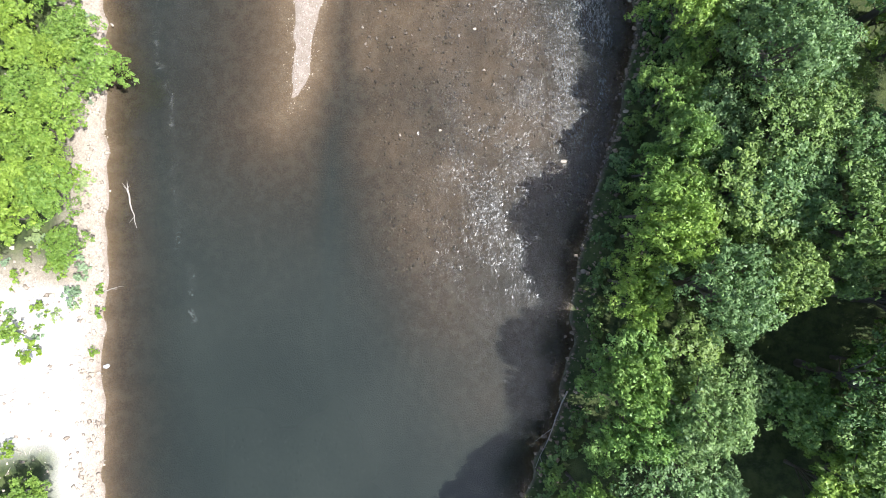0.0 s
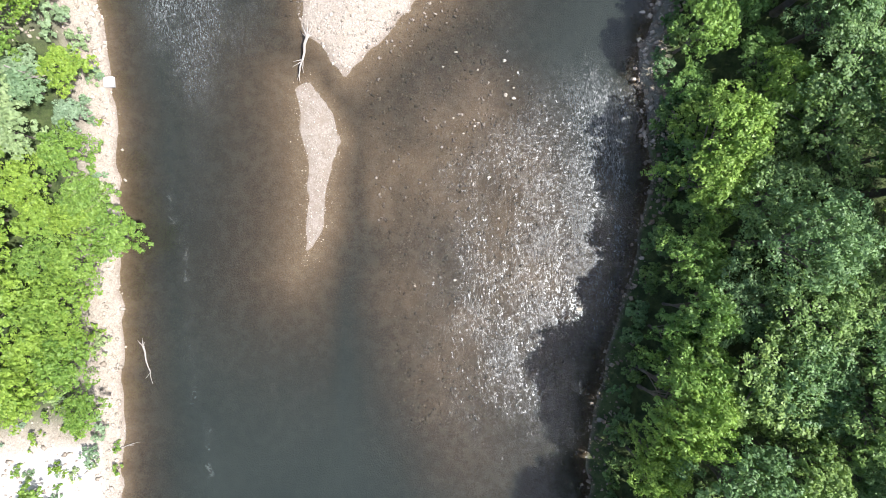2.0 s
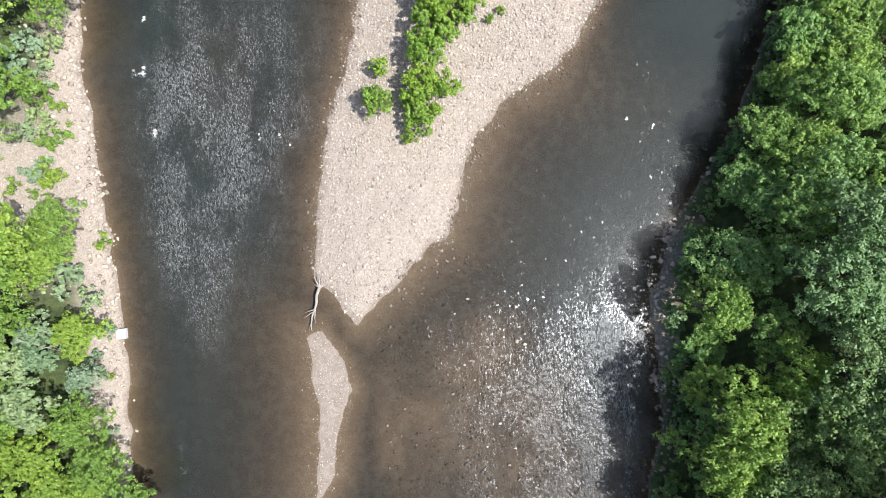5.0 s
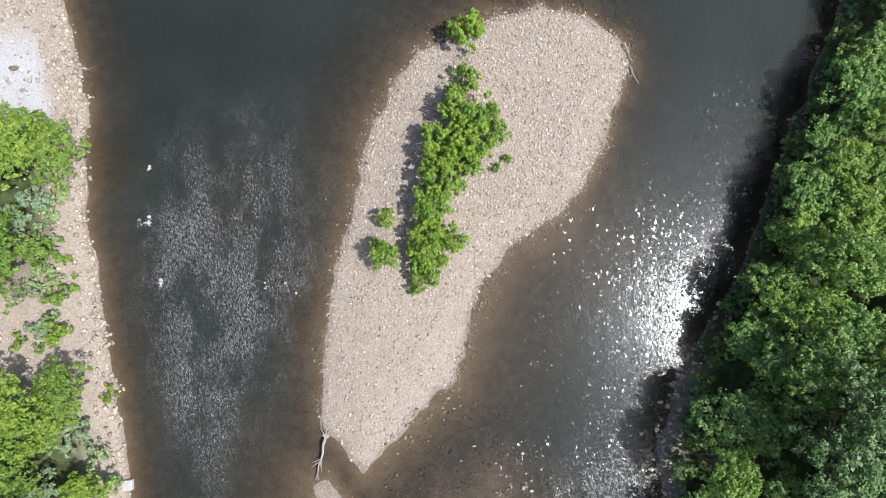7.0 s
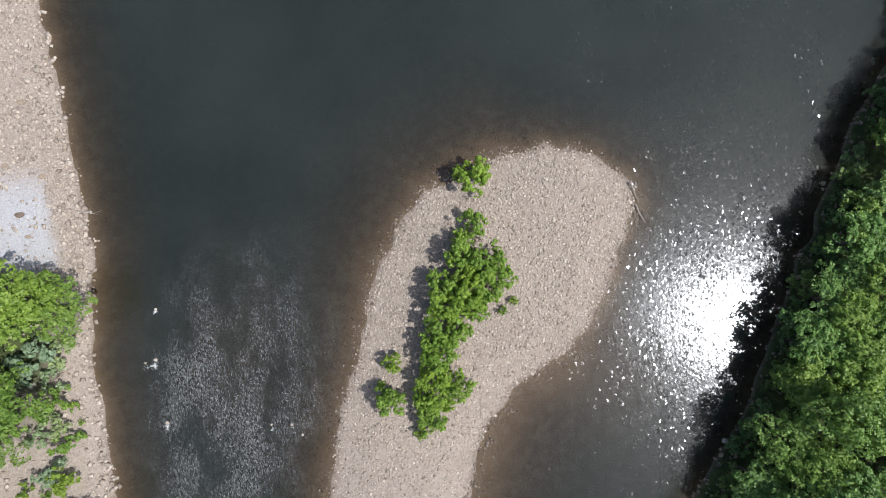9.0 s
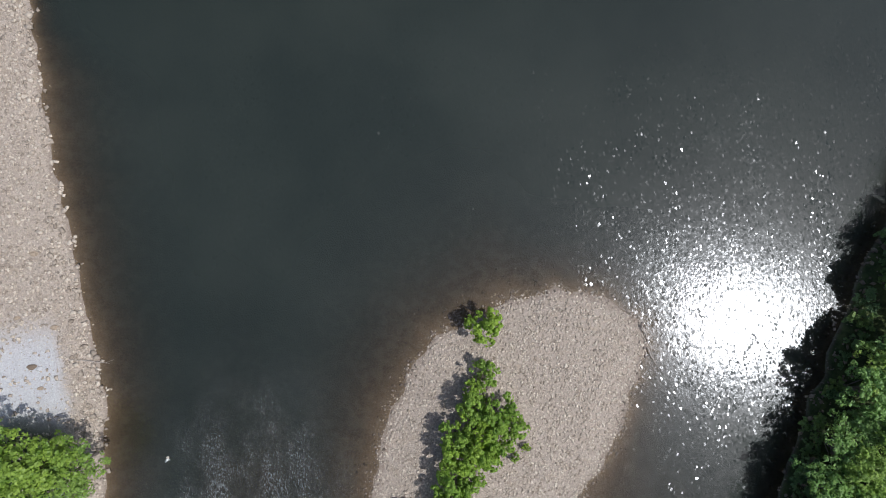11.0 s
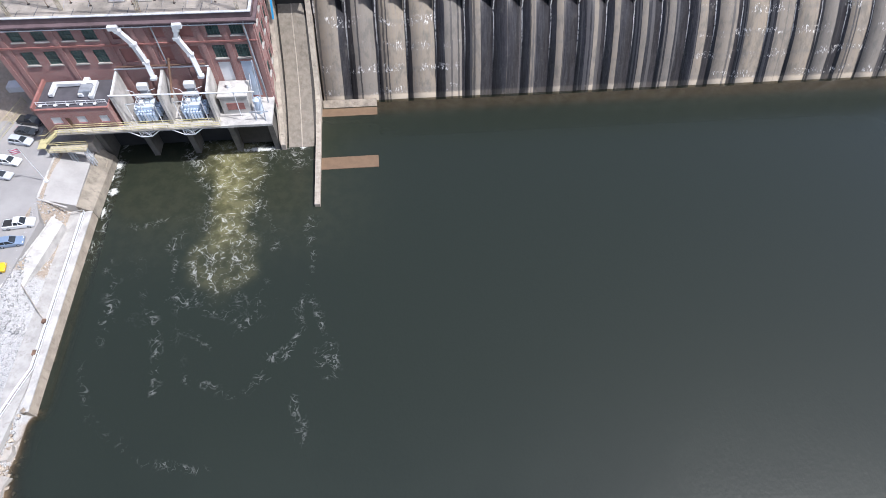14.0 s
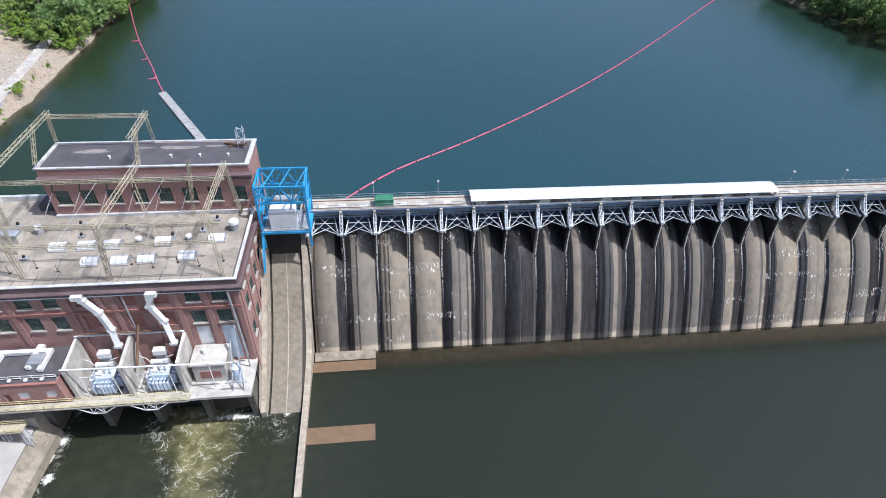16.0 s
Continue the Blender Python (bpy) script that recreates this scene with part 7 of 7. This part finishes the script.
van = thing("delivery_van", (-73.5, 309, 7.31), "white box van beside the powerhouse wall", "van")
part("box", Build().chamfered(-76.5, 307.6, 8.0, -71.5, 310.0, 10.6, 0.12), WHITE, van)
part("cab", Build().chamfered(-71.4, 307.8, 7.8, -69.6, 309.8, 9.6, 0.35), WHITE, van)
for x in (-75.4, -70.6):
    for y in (307.9, 309.7):
        part("wheel", Build().tube((x, y - 0.12, 7.7), (x, y + 0.12, 7.7), 0.39, 0.39, 14), RUBBER, van)
flag = thing("flagpole", (-62.9, 282.4, 7.2), "white flagpole with a striped flag", "flagpole")
part("pole", Build().tube((-62.9, 282.4, 7.2), (-62.9, 282.4, 17.0), 0.11, 0.06), WHITE, flag)
for k in range(6):
    b = Build()
    n = 8
    for i in range(n):
        u0, u1 = i / n, (i + 1) / n
        wv = lambda u: 0.16 * math.sin(6 * u)
        z1, z0 = 16.8 - k * 0.22, 16.8 - (k + 1) * 0.22
        b.add([(-62.85 - 2.0 * u0, 282.4 + wv(u0), z0), (-62.85 - 2.0 * u1, 282.4 + wv(u1), z0), (-62.85 - 2.0 * u1, 282.4 + wv(u1), z1), (-62.85 - 2.0 * u0, 282.4 + wv(u0), z1)], [(0, 1, 2, 3)])
    part("stripe", b, RED if k % 2 else WHITE, flag)
part("base", Build().tube((-62.9, 282.4, 7.2), (-62.9, 282.4, 7.7), 0.45, 0.4, 12), WHITE, flag)
fence = thing("substation_fence", (-76, 296, 7.3), "green wire fence beside the car park", "fence")
FX = [(-72.6, 305.0), (-74.2, 299.5), (-75.6, 294.0), (-77.0, 288.0), (-78.5, 282.0)]
for (x0, y0), (x1, y1) in zip(FX, FX[1:]):
    part("post", Build().tube((x0, y0, 7.3), (x0, y0, 10.0), 0.06), YELLOW, fence)
    b = Build()
    for z in (7.5, 8.6, 9.9):
        b.tube((x0, y0, z), (x1, y1, z), 0.035)
    for k in range(12):
        b.tube((x0 + (x1 - x0) * k / 12, y0 + (y1 - y0) * k / 12, 7.4), (x0 + (x1 - x0) * (k + 2) / 12, y0 + (y1 - y0) * (k + 2) / 12, 9.9), 0.02, n=4)
    part("mesh_panel", b, YELLOW, fence)
for k, (x, y) in enumerate(((-80, 303), (-80, 294))):
    g = thing("substation_tower", (x, y, 7.3), "slender grey lattice tower of the substation", "lattice tower", "substation towers")
    part("mast", Build().truss((x, y, 7.3), (x, y, 20), 1.0, 1.0, 12, 0.1), STRUT_STEEL, g)
bin_ = thing("steel_bin", (-67.6, 256.2, 7.3), "grey steel bin at the end of the car park", "bin")
part("body", Build().chamfered(-69.4, 255.2, 7.3, -65.8, 257.2, 8.5, 0.05), STEEL, bin_)
part("lid", Build().box(-69.4, 255.1, 8.5, -65.8, 257.3, 8.6), GATE_STEEL, bin_)
fallen = thing("leaning_pole", (-60, 254, 4), "grey pole lying on the rubble slope", "pole")
part("shaft", Build().tube((-57.6, 252.4, 3.0), (-61.5, 258.5, 6.2), 0.1, 0.08), DRIFTWOOD, fallen)
part("foot", Build().box(-57.9, 251.9, 2.7, -57.3, 252.7, 3.2), RUST, fallen)
plank = Build().box(-63.0, 214.4, 0, -60.9, 214.9, 0.25)
solid("plank", plank, RUBBER, (-62, 214.65, 0), "dark plank lying on the stony bank", "plank").location.z = ground_at(-62, 214.6) - 0.02


# ---- driftwood ----
def driftwood(name, a, c, r, label, roots=0, seed=1, branches=3):
    g = thing(name, (a[0], a[1], 0), label, "driftwood", "driftwood")
    rr = np.random.default_rng(seed)
    a, c = Vector(a), Vector(c)
    b = Build()
    prev, pr = a, r
    for k in range(1, 7):
        q = a.lerp(c, k / 6) + Vector((rr.uniform(-1, 1), rr.uniform(-1, 1), 0.2 * rr.uniform(-1, 1))) * r * 0.9
        nr = r * (1 - 0.75 * k / 6)
        b.tube(prev, q, pr, nr, 8, caps=(k == 6))
        prev, pr = q, nr
    part("trunk", b, DRIFTWOOD, g)
    d = (c - a).normalized()
    for k in range(branches):
        s = a.lerp(c, rr.uniform(0.35, 0.9))
        e = s + (d + Vector((rr.uniform(-1, 1), rr.uniform(-1, 1), 0.25))).normalized() * (c - a).length * rr.uniform(0.12, 0.28)
        part("branch", Build().tube(s, e, r * 0.4, r * 0.1, 6), DRIFTWOOD, g)
    for k in range(roots):
        t = 2 * math.pi * k / roots
        e = a - d * r * rr.uniform(1.5, 4.5) + Vector((math.cos(t), math.sin(t), 0.5 * math.sin(t) + 0.2)) * r * rr.uniform(3, 6)
        part("root", Build().tube(a, e, r * 0.6, r * 0.12, 6), DRIFTWOOD, g)
    return g


driftwood("driftwood_snag", (-15.0, 80.6, 0.8), (-17.4, 73.4, 0.25), 0.28, "bleached driftwood tree with its roots on the gravel tip", 9, 3, 5)
driftwood("driftwood_log", (-48.9, 30.0, 0.3), (-48.1, 23.2, 0.1), 0.17, "bleached log with its root plate in shallow water", 6, 5, 1)
driftwood("driftwood_log", (44.7, 144.8, 0.75), (46.0, 141.4, 0.35), 0.16, "pale log on the edge of the gravel bar", 0, 6, 1)
driftwood("driftwood_log", (45.4, 140.6, 0.5), (46.9, 137.2, 0.2), 0.14, "reddish log on the edge of the gravel bar", 0, 7, 1)
driftwood("driftwood_log", (16.5, 125.9, ground_at(16.5, 125.9) + 0.1), (16.3, 122.2, ground_at(16.3, 122.2) + 0.1), 0.12, "thin pale log lying beside the bushes", 0, 8, 0)
driftwood("driftwood_branch", (-55.3, 149.9, ground_at(-55.3, 149.9) + 0.1), (-49.0, 148.4, 0.25), 0.13, "thin bleached branch reaching over the water", 0, 9, 3)
driftwood("driftwood_branch", (-54.6, 12.8, ground_at(-54.6, 12.8) + 0.1), (-51.2, 13.4, 0.15), 0.1, "thin branch at the water's edge", 0, 10, 3)
driftwood("driftwood_branch", (-72.9, -3.2, ground_at(-72.9, -3.2) + 0.1), (-68.8, -2.4, ground_at(-68.8, -2.4) + 0.15), 0.12, "dark forked branch on white sand", 0, 11, 4)
driftwood("driftwood_log", (24.5, -13.0, ground_at(24.5, -13) + 0.3), (17.5, -26.0, 0.3), 0.16, "slim fallen trunk along the shaded bank", 0, 12, 2)
driftwood("driftwood_branch", (-57.0, 232.0, 0.8), (-59.4, 227.6, 1.0), 0.14, "bleached branch at the foot of the quay", 0, 13, 2)

for k, (x, y, z, dx, dy) in enumerate(((-61.5, 77.5, 8.4, 5.5, -2.6), (-60.0, 75.4, 7.6, 4.2, 0.8), (-62.5, 49.0, 7.8, 3.6, -3.0), (-57.5, 88.0, 6.6, -3.8, 2.0))):
    driftwood("dead_branch", (x, y, z), (x + dx, y + dy, z - 1.6), 0.11, "bare grey dead branch among green leaves", 0, 120 + k, 5)
for k in range(18):
    x_, y_ = -58.5 - 15 * abs(math.sin(1.7 * k)), -24 + 2.1 * k + 3 * math.sin(5.1 * k)
    a_ = 2.4 * k
    z_ = ground_at(x_, y_)
    driftwood("driftwood_stick", (x_, y_, z_ + 0.06), (x_ + 1.6 * math.cos(a_), y_ + 1.6 * math.sin(a_), z_ + 0.12), 0.07, "small dark stick lying on white sand", 0, 140 + k, 2)
for k in range(6):
    y_ = 60 + 4.2 * k
    x_ = float(np.interp(y_, RIGHT_Y, RIGHT_X)) + 4.5
    driftwood("bare_branch", (x_, y_, ground_at(x_, y_) + 0.3), (x_ - 4.5 + 0.3 * (k % 3), y_ - 2.0 + 1.3 * (k % 4), 0.8), 0.09, "bare grey branch hanging over the rocky bank", 0, 80 + k, 5)


# ---- stones ----
def stone_material(name, low, high):
    m, t, bsdf, _ = shader(name)
    g = t.nodes.new("ShaderNodeNewGeometry")
    o = t.nodes.new("ShaderNodeObjectInfo")
    pick = maths(t, "FRACT", maths(t, "ADD", g.outputs["Random Per Island"], o.outputs["Random"]))
    col = mix(t, pick, low, high)
    n = noise_tex(t, g.outputs["Position"], 4.0, 5, 0.7)
    col = mix(t, maths(t, "MULTIPLY", span(t, n, 0.4, 0.7), 0.5), col, tuple(c * 0.7 for c in low))
    t.links.new(col, bsdf.inputs["Base Color"])
    bsdf.inputs["Roughness"].default_value = 0.9
    bump(t, bsdf, n, 0.3, 0.05)
    return m


COBBLE = stone_material("river_cobbles", (0.23, 0.185, 0.137), (0.56, 0.48, 0.375))
RUBBLE = stone_material("grey_rubble", (0.3, 0.292, 0.28), (0.5, 0.49, 0.475))
# darker copy of the tawny rock: the wooded bank's shade is in its colour
DARKROCK = stone_material("shaded_bank_rock", (0.15, 0.11, 0.075), (0.36, 0.28, 0.19))
TAWNY = stone_material("tawny_rock", (0.32, 0.24, 0.17), (0.6, 0.5, 0.38))


def stones(seed, xs, ys, zs, sizes, flat=0.6):
    """Many small angular stones as one array mesh: eight corners each, knocked out of square."""
    r = np.random.default_rng(seed)
    n = len(xs)
    cube = np.array([(x, y, z) for z in (-1, 1) for y in (-1, 1) for x in (-1, 1)], float) * 0.5
    v = cube[None] * (1 + 0.28 * r.normal(size=(n, 8, 3)))
    v[:, 4:, :2] *= 0.72
    v *= (np.asarray(sizes)[:, None] * np.stack([r.uniform(0.75, 1.3, n), r.uniform(0.6, 1.0, n), r.uniform(flat * 0.7, flat * 1.3, n)], 1))[:, None, :]
    a = r.uniform(0, 2 * np.pi, n)
    c, s = np.cos(a)[:, None], np.sin(a)[:, None]
    v = np.stack([v[..., 0] * c - v[..., 1] * s, v[..., 0] * s + v[..., 1] * c, v[..., 2]], -1)
    v += np.stack([xs, ys, np.asarray(zs) + np.asarray(sizes) * flat * 0.25], 1)[:, None, :]
    f = np.array([(0, 2, 3, 1), (4, 5, 7, 6), (0, 1, 5, 4), (2, 6, 7, 3), (0, 4, 6, 2), (1, 3, 7, 5)])
    return v.reshape(-1, 3), (np.arange(n)[:, None, None] * 8 + f[None]).reshape(-1, 4)


def field(name, seed, n, box_, keep, lo, hi, material, label, power=2.5, flat=0.6):
    r = np.random.default_rng(seed)
    x, y = r.uniform(box_[0], box_[1], n), r.uniform(box_[2], box_[3], n)
    k = keep(x, y, r.uniform(0, 1, n))
    x, y = x[k], y[k]
    size = lo + (hi - lo) * r.uniform(0, 1, len(x)) ** power
    v, f = stones(seed + 1, x, y, terrain(x, y), size, flat)
    me = numpy_mesh(name, v, f)
    me.materials.append(material)
    return tagged(new(name, me), label, "stones", kind="stuff")


field("bar_cobbles", 31, 88000, (-20, 50, 66, 156), lambda x, y, u: (polygon_distance(x, y, BAR) > 0.2 - 2.6 * u ** 6) & (u < 0.3 + 0.7 * step(85, 125, y)), 0.12, 0.5, COBBLE, "sun-bleached cobbles strewn over the gravel bar", 3.6, 0.36)
WET = stone_material("wet_stones", (0.1, 0.075, 0.055), (0.34, 0.28, 0.22))
field("bar_edge_stones", 51, 30000, (-24, 54, 84, 160), lambda x, y, u: (polygon_distance(x, y, BAR) > -1.2 - (3.0 + 2.5 * step(135, 150, y)) * u * u) & (polygon_distance(x, y, BAR) < 1.2 * u), 0.12, 0.5, WET, "dark wet stones round the edge of the gravel bar", 3.5)
field("shallow_stones", 33, 7000, (-6, 46, 10, 84), lambda x, y, u: (bed(x, y) > -0.75) & (bed(x, y) < 0.25), 0.15, 0.6, WET, "brown stones in shallow water", 3.0)
field("spit_cobbles", 35, 3200, (-24, -6, 38, 76), lambda x, y, u: polygon_distance(x, y, SPIT) > 0.8 - 3.4 * u ** 2, 0.08, 0.26, COBBLE, "small pale cobbles on the gravel spit", 3.0)
field("left_bank_stones", 37, 16000, (-76, -48, -40, 235), lambda x, y, u: (left_edge(y) - x > 0.3 - 1.5 * u ** 5) & ((left_edge(y) - x < 3.5) | (u < 0.25) | (y > 196)) & ((y < 22) | (y > 84) | (left_edge(y) - x < 3)), 0.14, 0.8, COBBLE, "pale stones along the sandy bank", 4.0)
field("right_bank_rocks", 39, 20000, (10, 95, -40, 172), lambda x, y, u: (x - right_edge(y) > -2.2 - 2.5 * u * u) & (x - right_edge(y) < 4.5), 0.18, 0.9, DARKROCK, "tawny rocks along the shaded bank", 3.0)
field("bank_rocks", 45, 2600, (38, 60, 56, 87), lambda x, y, u: (x - right_edge(y) > -1.6 - 1.5 * u * u) & (x - right_edge(y) < 5.0) & (u < 0.75 - 0.6 * step(1.5, 5, x - right_edge(y)) + 0.4 * value_noise(x, y, 4, 41)), 0.16, 1.0, TAWNY, "tawny broken rocks on the open stretch of the wooded bank", 3.0)
field("upper_bank_cobbles", 53, 21000, (-78, -51, 134, 228), lambda x, y, u: (left_edge(y) - x > 0.8) & ((left_edge(y) - x < 5.5) | (np.abs(y - 147) > 9) | (u < 0.12)), 0.12, 0.6, COBBLE, "pale yellowish cobbles covering the open bank", 3.5, 0.36)
field("waterline_stones", 47, 5200, (-62, -48, 84, 236), lambda x, y, u: np.abs(left_edge(y) - x - 0.3) < 1.5 * u ** 2 + 0.1, 0.2, 1.0, COBBLE, "jagged pale stones along the waterline", 2.5)
field("rubble_slope", 41, 11500, (-76, -55, 226, 279), lambda x, y, u: (left_edge(np.minimum(y, 276)) - x > np.where(y > 238, 4.2, 0.2)) & ((y < 256) | (left_edge(np.minimum(y, 276)) - x < 8.4)) & (terrain(x, y) > 0.05), 0.12, 0.45, RUBBLE, "grey rubble on the slope below the car park", 2.5)
field("lake_shore_rocks", 43, 4200, (-112, -86, 340, 420), lambda x, y, u: (terrain(x, y) > 25.6) & (terrain(x, y) < 31.2), 0.12, 0.6, TAWNY, "pale rocks along the reservoir's shore", 2.5)


def boulder(seed, s):
    bm = bmesh.new()
    bmesh.ops.create_icosphere(bm, subdivisions=2, radius=1)
    r = np.random.default_rng(seed)
    o = Vector(r.uniform(-9, 9, 3))
    for v in bm.verts:
        v.co *= 0.8 + 0.35 * noise.noise(v.co * 1.1 + o) + 0.12 * noise.noise(v.co * 3 + o)
    bmesh.ops.scale(bm, vec=(s * r.uniform(0.9, 1.3), s * r.uniform(0.7, 1.0), s * 0.6), verts=bm.verts)
    me = bpy.data.meshes.new("boulder")
    bm.to_mesh(me)
    bm.free()
    return me


for k, (x, y, s) in enumerate(((18.8, 67.4, 0.62), (20.2, 66.8, 0.5), (10.8, 75.9, 0.42), (19.2, 73.6, 0.45), (14.3, 72.4, 0.4), (16.0, 70.0, 0.36), (13.9, 67.2, 0.35), (12.7, 62.5, 0.36), (14.3, 53.2, 0.5), (6.4, 35.6, 0.5), (28.1, 28.1, 0.95), (8.2, 73.5, 0.34), (19.5, 70.0, 0.36), (20.4, 68.6, 0.36), (9.1, 64.3, 0.3), (8.6, 61.6, 0.32), (10.6, 61.4, 0.3), (-40.9, 110.9, 0.55), (-41.8, 122.1, 0.6), (-43.6, 121.8, 0.5), (-40.9, 130.9, 0.45), (-23.0, 108.6, 0.4), (-19.5, 108.2, 0.45), (-17.8, 106.2, 0.4), (20.7, 151, 0.5), (31.5, 149, 0.55), (35.4, 147.4, 0.5), (26, 151.6, 0.45), (38, 150.6, 0.4), (42.8, 147.6, 0.5), (44.6, 141.2, 0.45), (35.8, 141.4, 0.5), (30.2, 139.2, 0.4), (-55.4, -0.2, 0.7), (-60.1, 149, 0.75), (-61.2, 154, 0.5), (29.5, 8, 0.8), (40.2, 36, 0.7), (45, 80, 0.8), (57.5, 96.5, 0.9))):
    z = min(max(ground_at(x, y), -0.35 * s), 3)
    me = boulder(900 + k, s * 0.85)
    me.materials.append(COBBLE if x > -50 else RUBBLE)
    ob = new("boulder", me)
    ob.location = (x, y, z + 0.12 * s)
    tagged(ob, "pale rounded boulder standing out of shallow water" if ground_at(x, y) < 0.05 else "pale rounded boulder on the gravel", "boulder", "boulders")
for k, (x, y, s) in enumerate(((-61.2, 149.4, 1.0), (-57.1, 155.7, 0.8), (-59.3, 168.6, 0.7), (-60.2, 145.6, 0.6), (-62.8, 158.0, 0.6))):
    me = boulder(960 + k, s)
    me.materials.append(DARKROCK)
    ob = new("boulder", me)
    ob.location, ob.scale = (x, y, ground_at(x, y) + 0.1), (1.2, 0.8, 0.5)
    tagged(ob, "flat dark grey rock lying on the gravel bank", "boulder", "dark flat rocks")
solid("concrete_block", Build().chamfered(-50.6, 75.2, ground_at(-49.8, 76) - 0.5, -48.9, 77.0, ground_at(-49.8, 76) + 0.7, 0.08), CONCRETE_PALE, (-49.8, 76, 0), "pale concrete block at the water's edge", "block")
# broken slabs at the foot of the quay
for k, (x, y, s, z) in enumerate(((-58.4, 229.5, 2.2, 0.9), (-60.2, 223.6, 2.6, 1.1), (-58.2, 224.2, 1.6, 0.5))):
    r = np.random.default_rng(70 + k)
    pts = [(x + s * math.cos(a) * r.uniform(0.45, 1.15), y + 1.25 * s * math.sin(a) * r.uniform(0.45, 1.15)) for a in [i * math.pi / 3.5 + r.uniform(-0.25, 0.25) for i in range(7)]]
    solid("broken_slab", Build().zprism(pts, z - 0.9, [z + 0.25 + r.uniform(-0.05, 0.05) + 0.16 * (p[0] - x) for p in pts]), CONCRETE if k != 1 else ASPHALT, (x, y, 0), "broken concrete slab at the water's edge", "slab", "broken slabs")
# ---- reservoir: booms, dock and wires ----
def boom(points, label, outriggers=()):
    g = thing("debris_boom", (points[0][0], points[0][1], 26), label, "floating boom", "debris booms")
    pts = [Vector((x, y, 26.15)) for x, y in points]
    dense = []
    for k in range(len(pts) - 1):
        p0, p1, p2, p3 = pts[max(k - 1, 0)], pts[k], pts[k + 1], pts[min(k + 2, len(pts) - 1)]
        for i in range(10):
            t = i / 10
            dense.append(0.5 * ((2 * p1) + (p2 - p0) * t + (2 * p0 - 5 * p1 + 4 * p2 - p3) * t * t + (3 * p1 - p0 - 3 * p2 + p3) * t ** 3))
    dense.append(pts[-1])
    run = [dense[0]]
    for p in dense[1:]:
        if (p - run[-1]).length >= 4.6:
            run.append(p)
    for a, c in zip(run, run[1:]):
        d = (c - a).normalized() * 0.25
        seg = part("float", Build().tube(a + d, c - d, 0.2, 0.2, 10), RED, g)
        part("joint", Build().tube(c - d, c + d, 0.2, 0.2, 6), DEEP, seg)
    for x, y, dx, dy in outriggers:
        part("outrigger", Build().tube((x, y, 26.2), (x + dx, y + dy, 26.2), 0.16, 0.16, 8), RED, g)
    return g


boom([(-1, 331), (11.5, 343.6), (31.4, 357.4), (56.2, 376.9), (86.5, 404.2), (122.5, 440.7), (166.3, 487.3), (200, 520)], "long curved red floating boom across the reservoir")
boom([(-54.5, 389.6), (-58.5, 398), (-63.1, 408.9), (-75, 434.7), (-88, 468), (-96, 490)], "red floating boom running to the wooded shore", ((-59.5, 400.5, -1.9, -1.3), (-59.7, 401.2, -0.3, -1.9), (-66.5, 416, -1.6, -1.1), (-74.5, 433, -2.0, -1.0)))
DOCK_WOOD = plain("grey_dock_boards", (0.3, 0.3, 0.3), 0.85, dark=0.75, coarse=1.0, fine=4)
dock = thing("floating_dock", (-45, 375, 26), "long grey floating dock angled behind the powerhouse", "dock")
A, C = Vector((-27, 343, 26.3)), Vector((-54.8, 389.2, 26.3))
for k in range(12):
    a, c = A.lerp(C, k / 12), A.lerp(C, (k + 1) / 12 - 0.004)
    part("deck_section", Build().beam(a, c, 2.2, 0.5), DOCK_WOOD, dock)
for k, (y, z) in enumerate(((424, 46), (474, 46))):
    b = Build()
    prev = None
    for i in range(41):
        x = -190 + 12 * i
        q = Vector((x, y + 0.05 * i, z + 2 * (i / 20 - 1) ** 2 * 4 - 3))
        if prev:
            b.tube(prev, q, 0.018, n=5, caps=False)
        prev = q
    solid("power_line", b, STRUT_STEEL, (-30, y, 0), "thin pale power line high over the reservoir", "wire", "power lines")
road = Build()
RL = [(-91.5, 345), (-92.6, 365), (-94.1, 381), (-95.8, 394.7), (-97.1, 406.3), (-98.7, 417.8), (-101, 430)]
for (x0, y0), (x1, y1) in zip(RL, RL[1:]):
    road.add([(x0 - 1.75, y0, 29.14), (x0 + 1.75, y0, 29.14), (x1 + 1.75, y1, 29.14), (x1 - 1.75, y1, 29.14), (x0 - 1.75, y0, 27.5), (x0 + 1.75, y0, 27.5), (x1 + 1.75, y1, 27.5), (x1 - 1.75, y1, 27.5)],
             [(0, 1, 2, 3), (7, 6, 5, 4), (0, 4, 5, 1), (2, 6, 7, 3), (1, 5, 6, 2), (3, 7, 4, 0)])
solid("gravel_road", road, plain("pale_gravel", (0.43, 0.41, 0.385), 0.95, dark=0.8, coarse=0.5, dirt=(0.3, 0.28, 0.25)), (-97, 390, 29), "pale gravel road along the reservoir", "road", kind="structure")
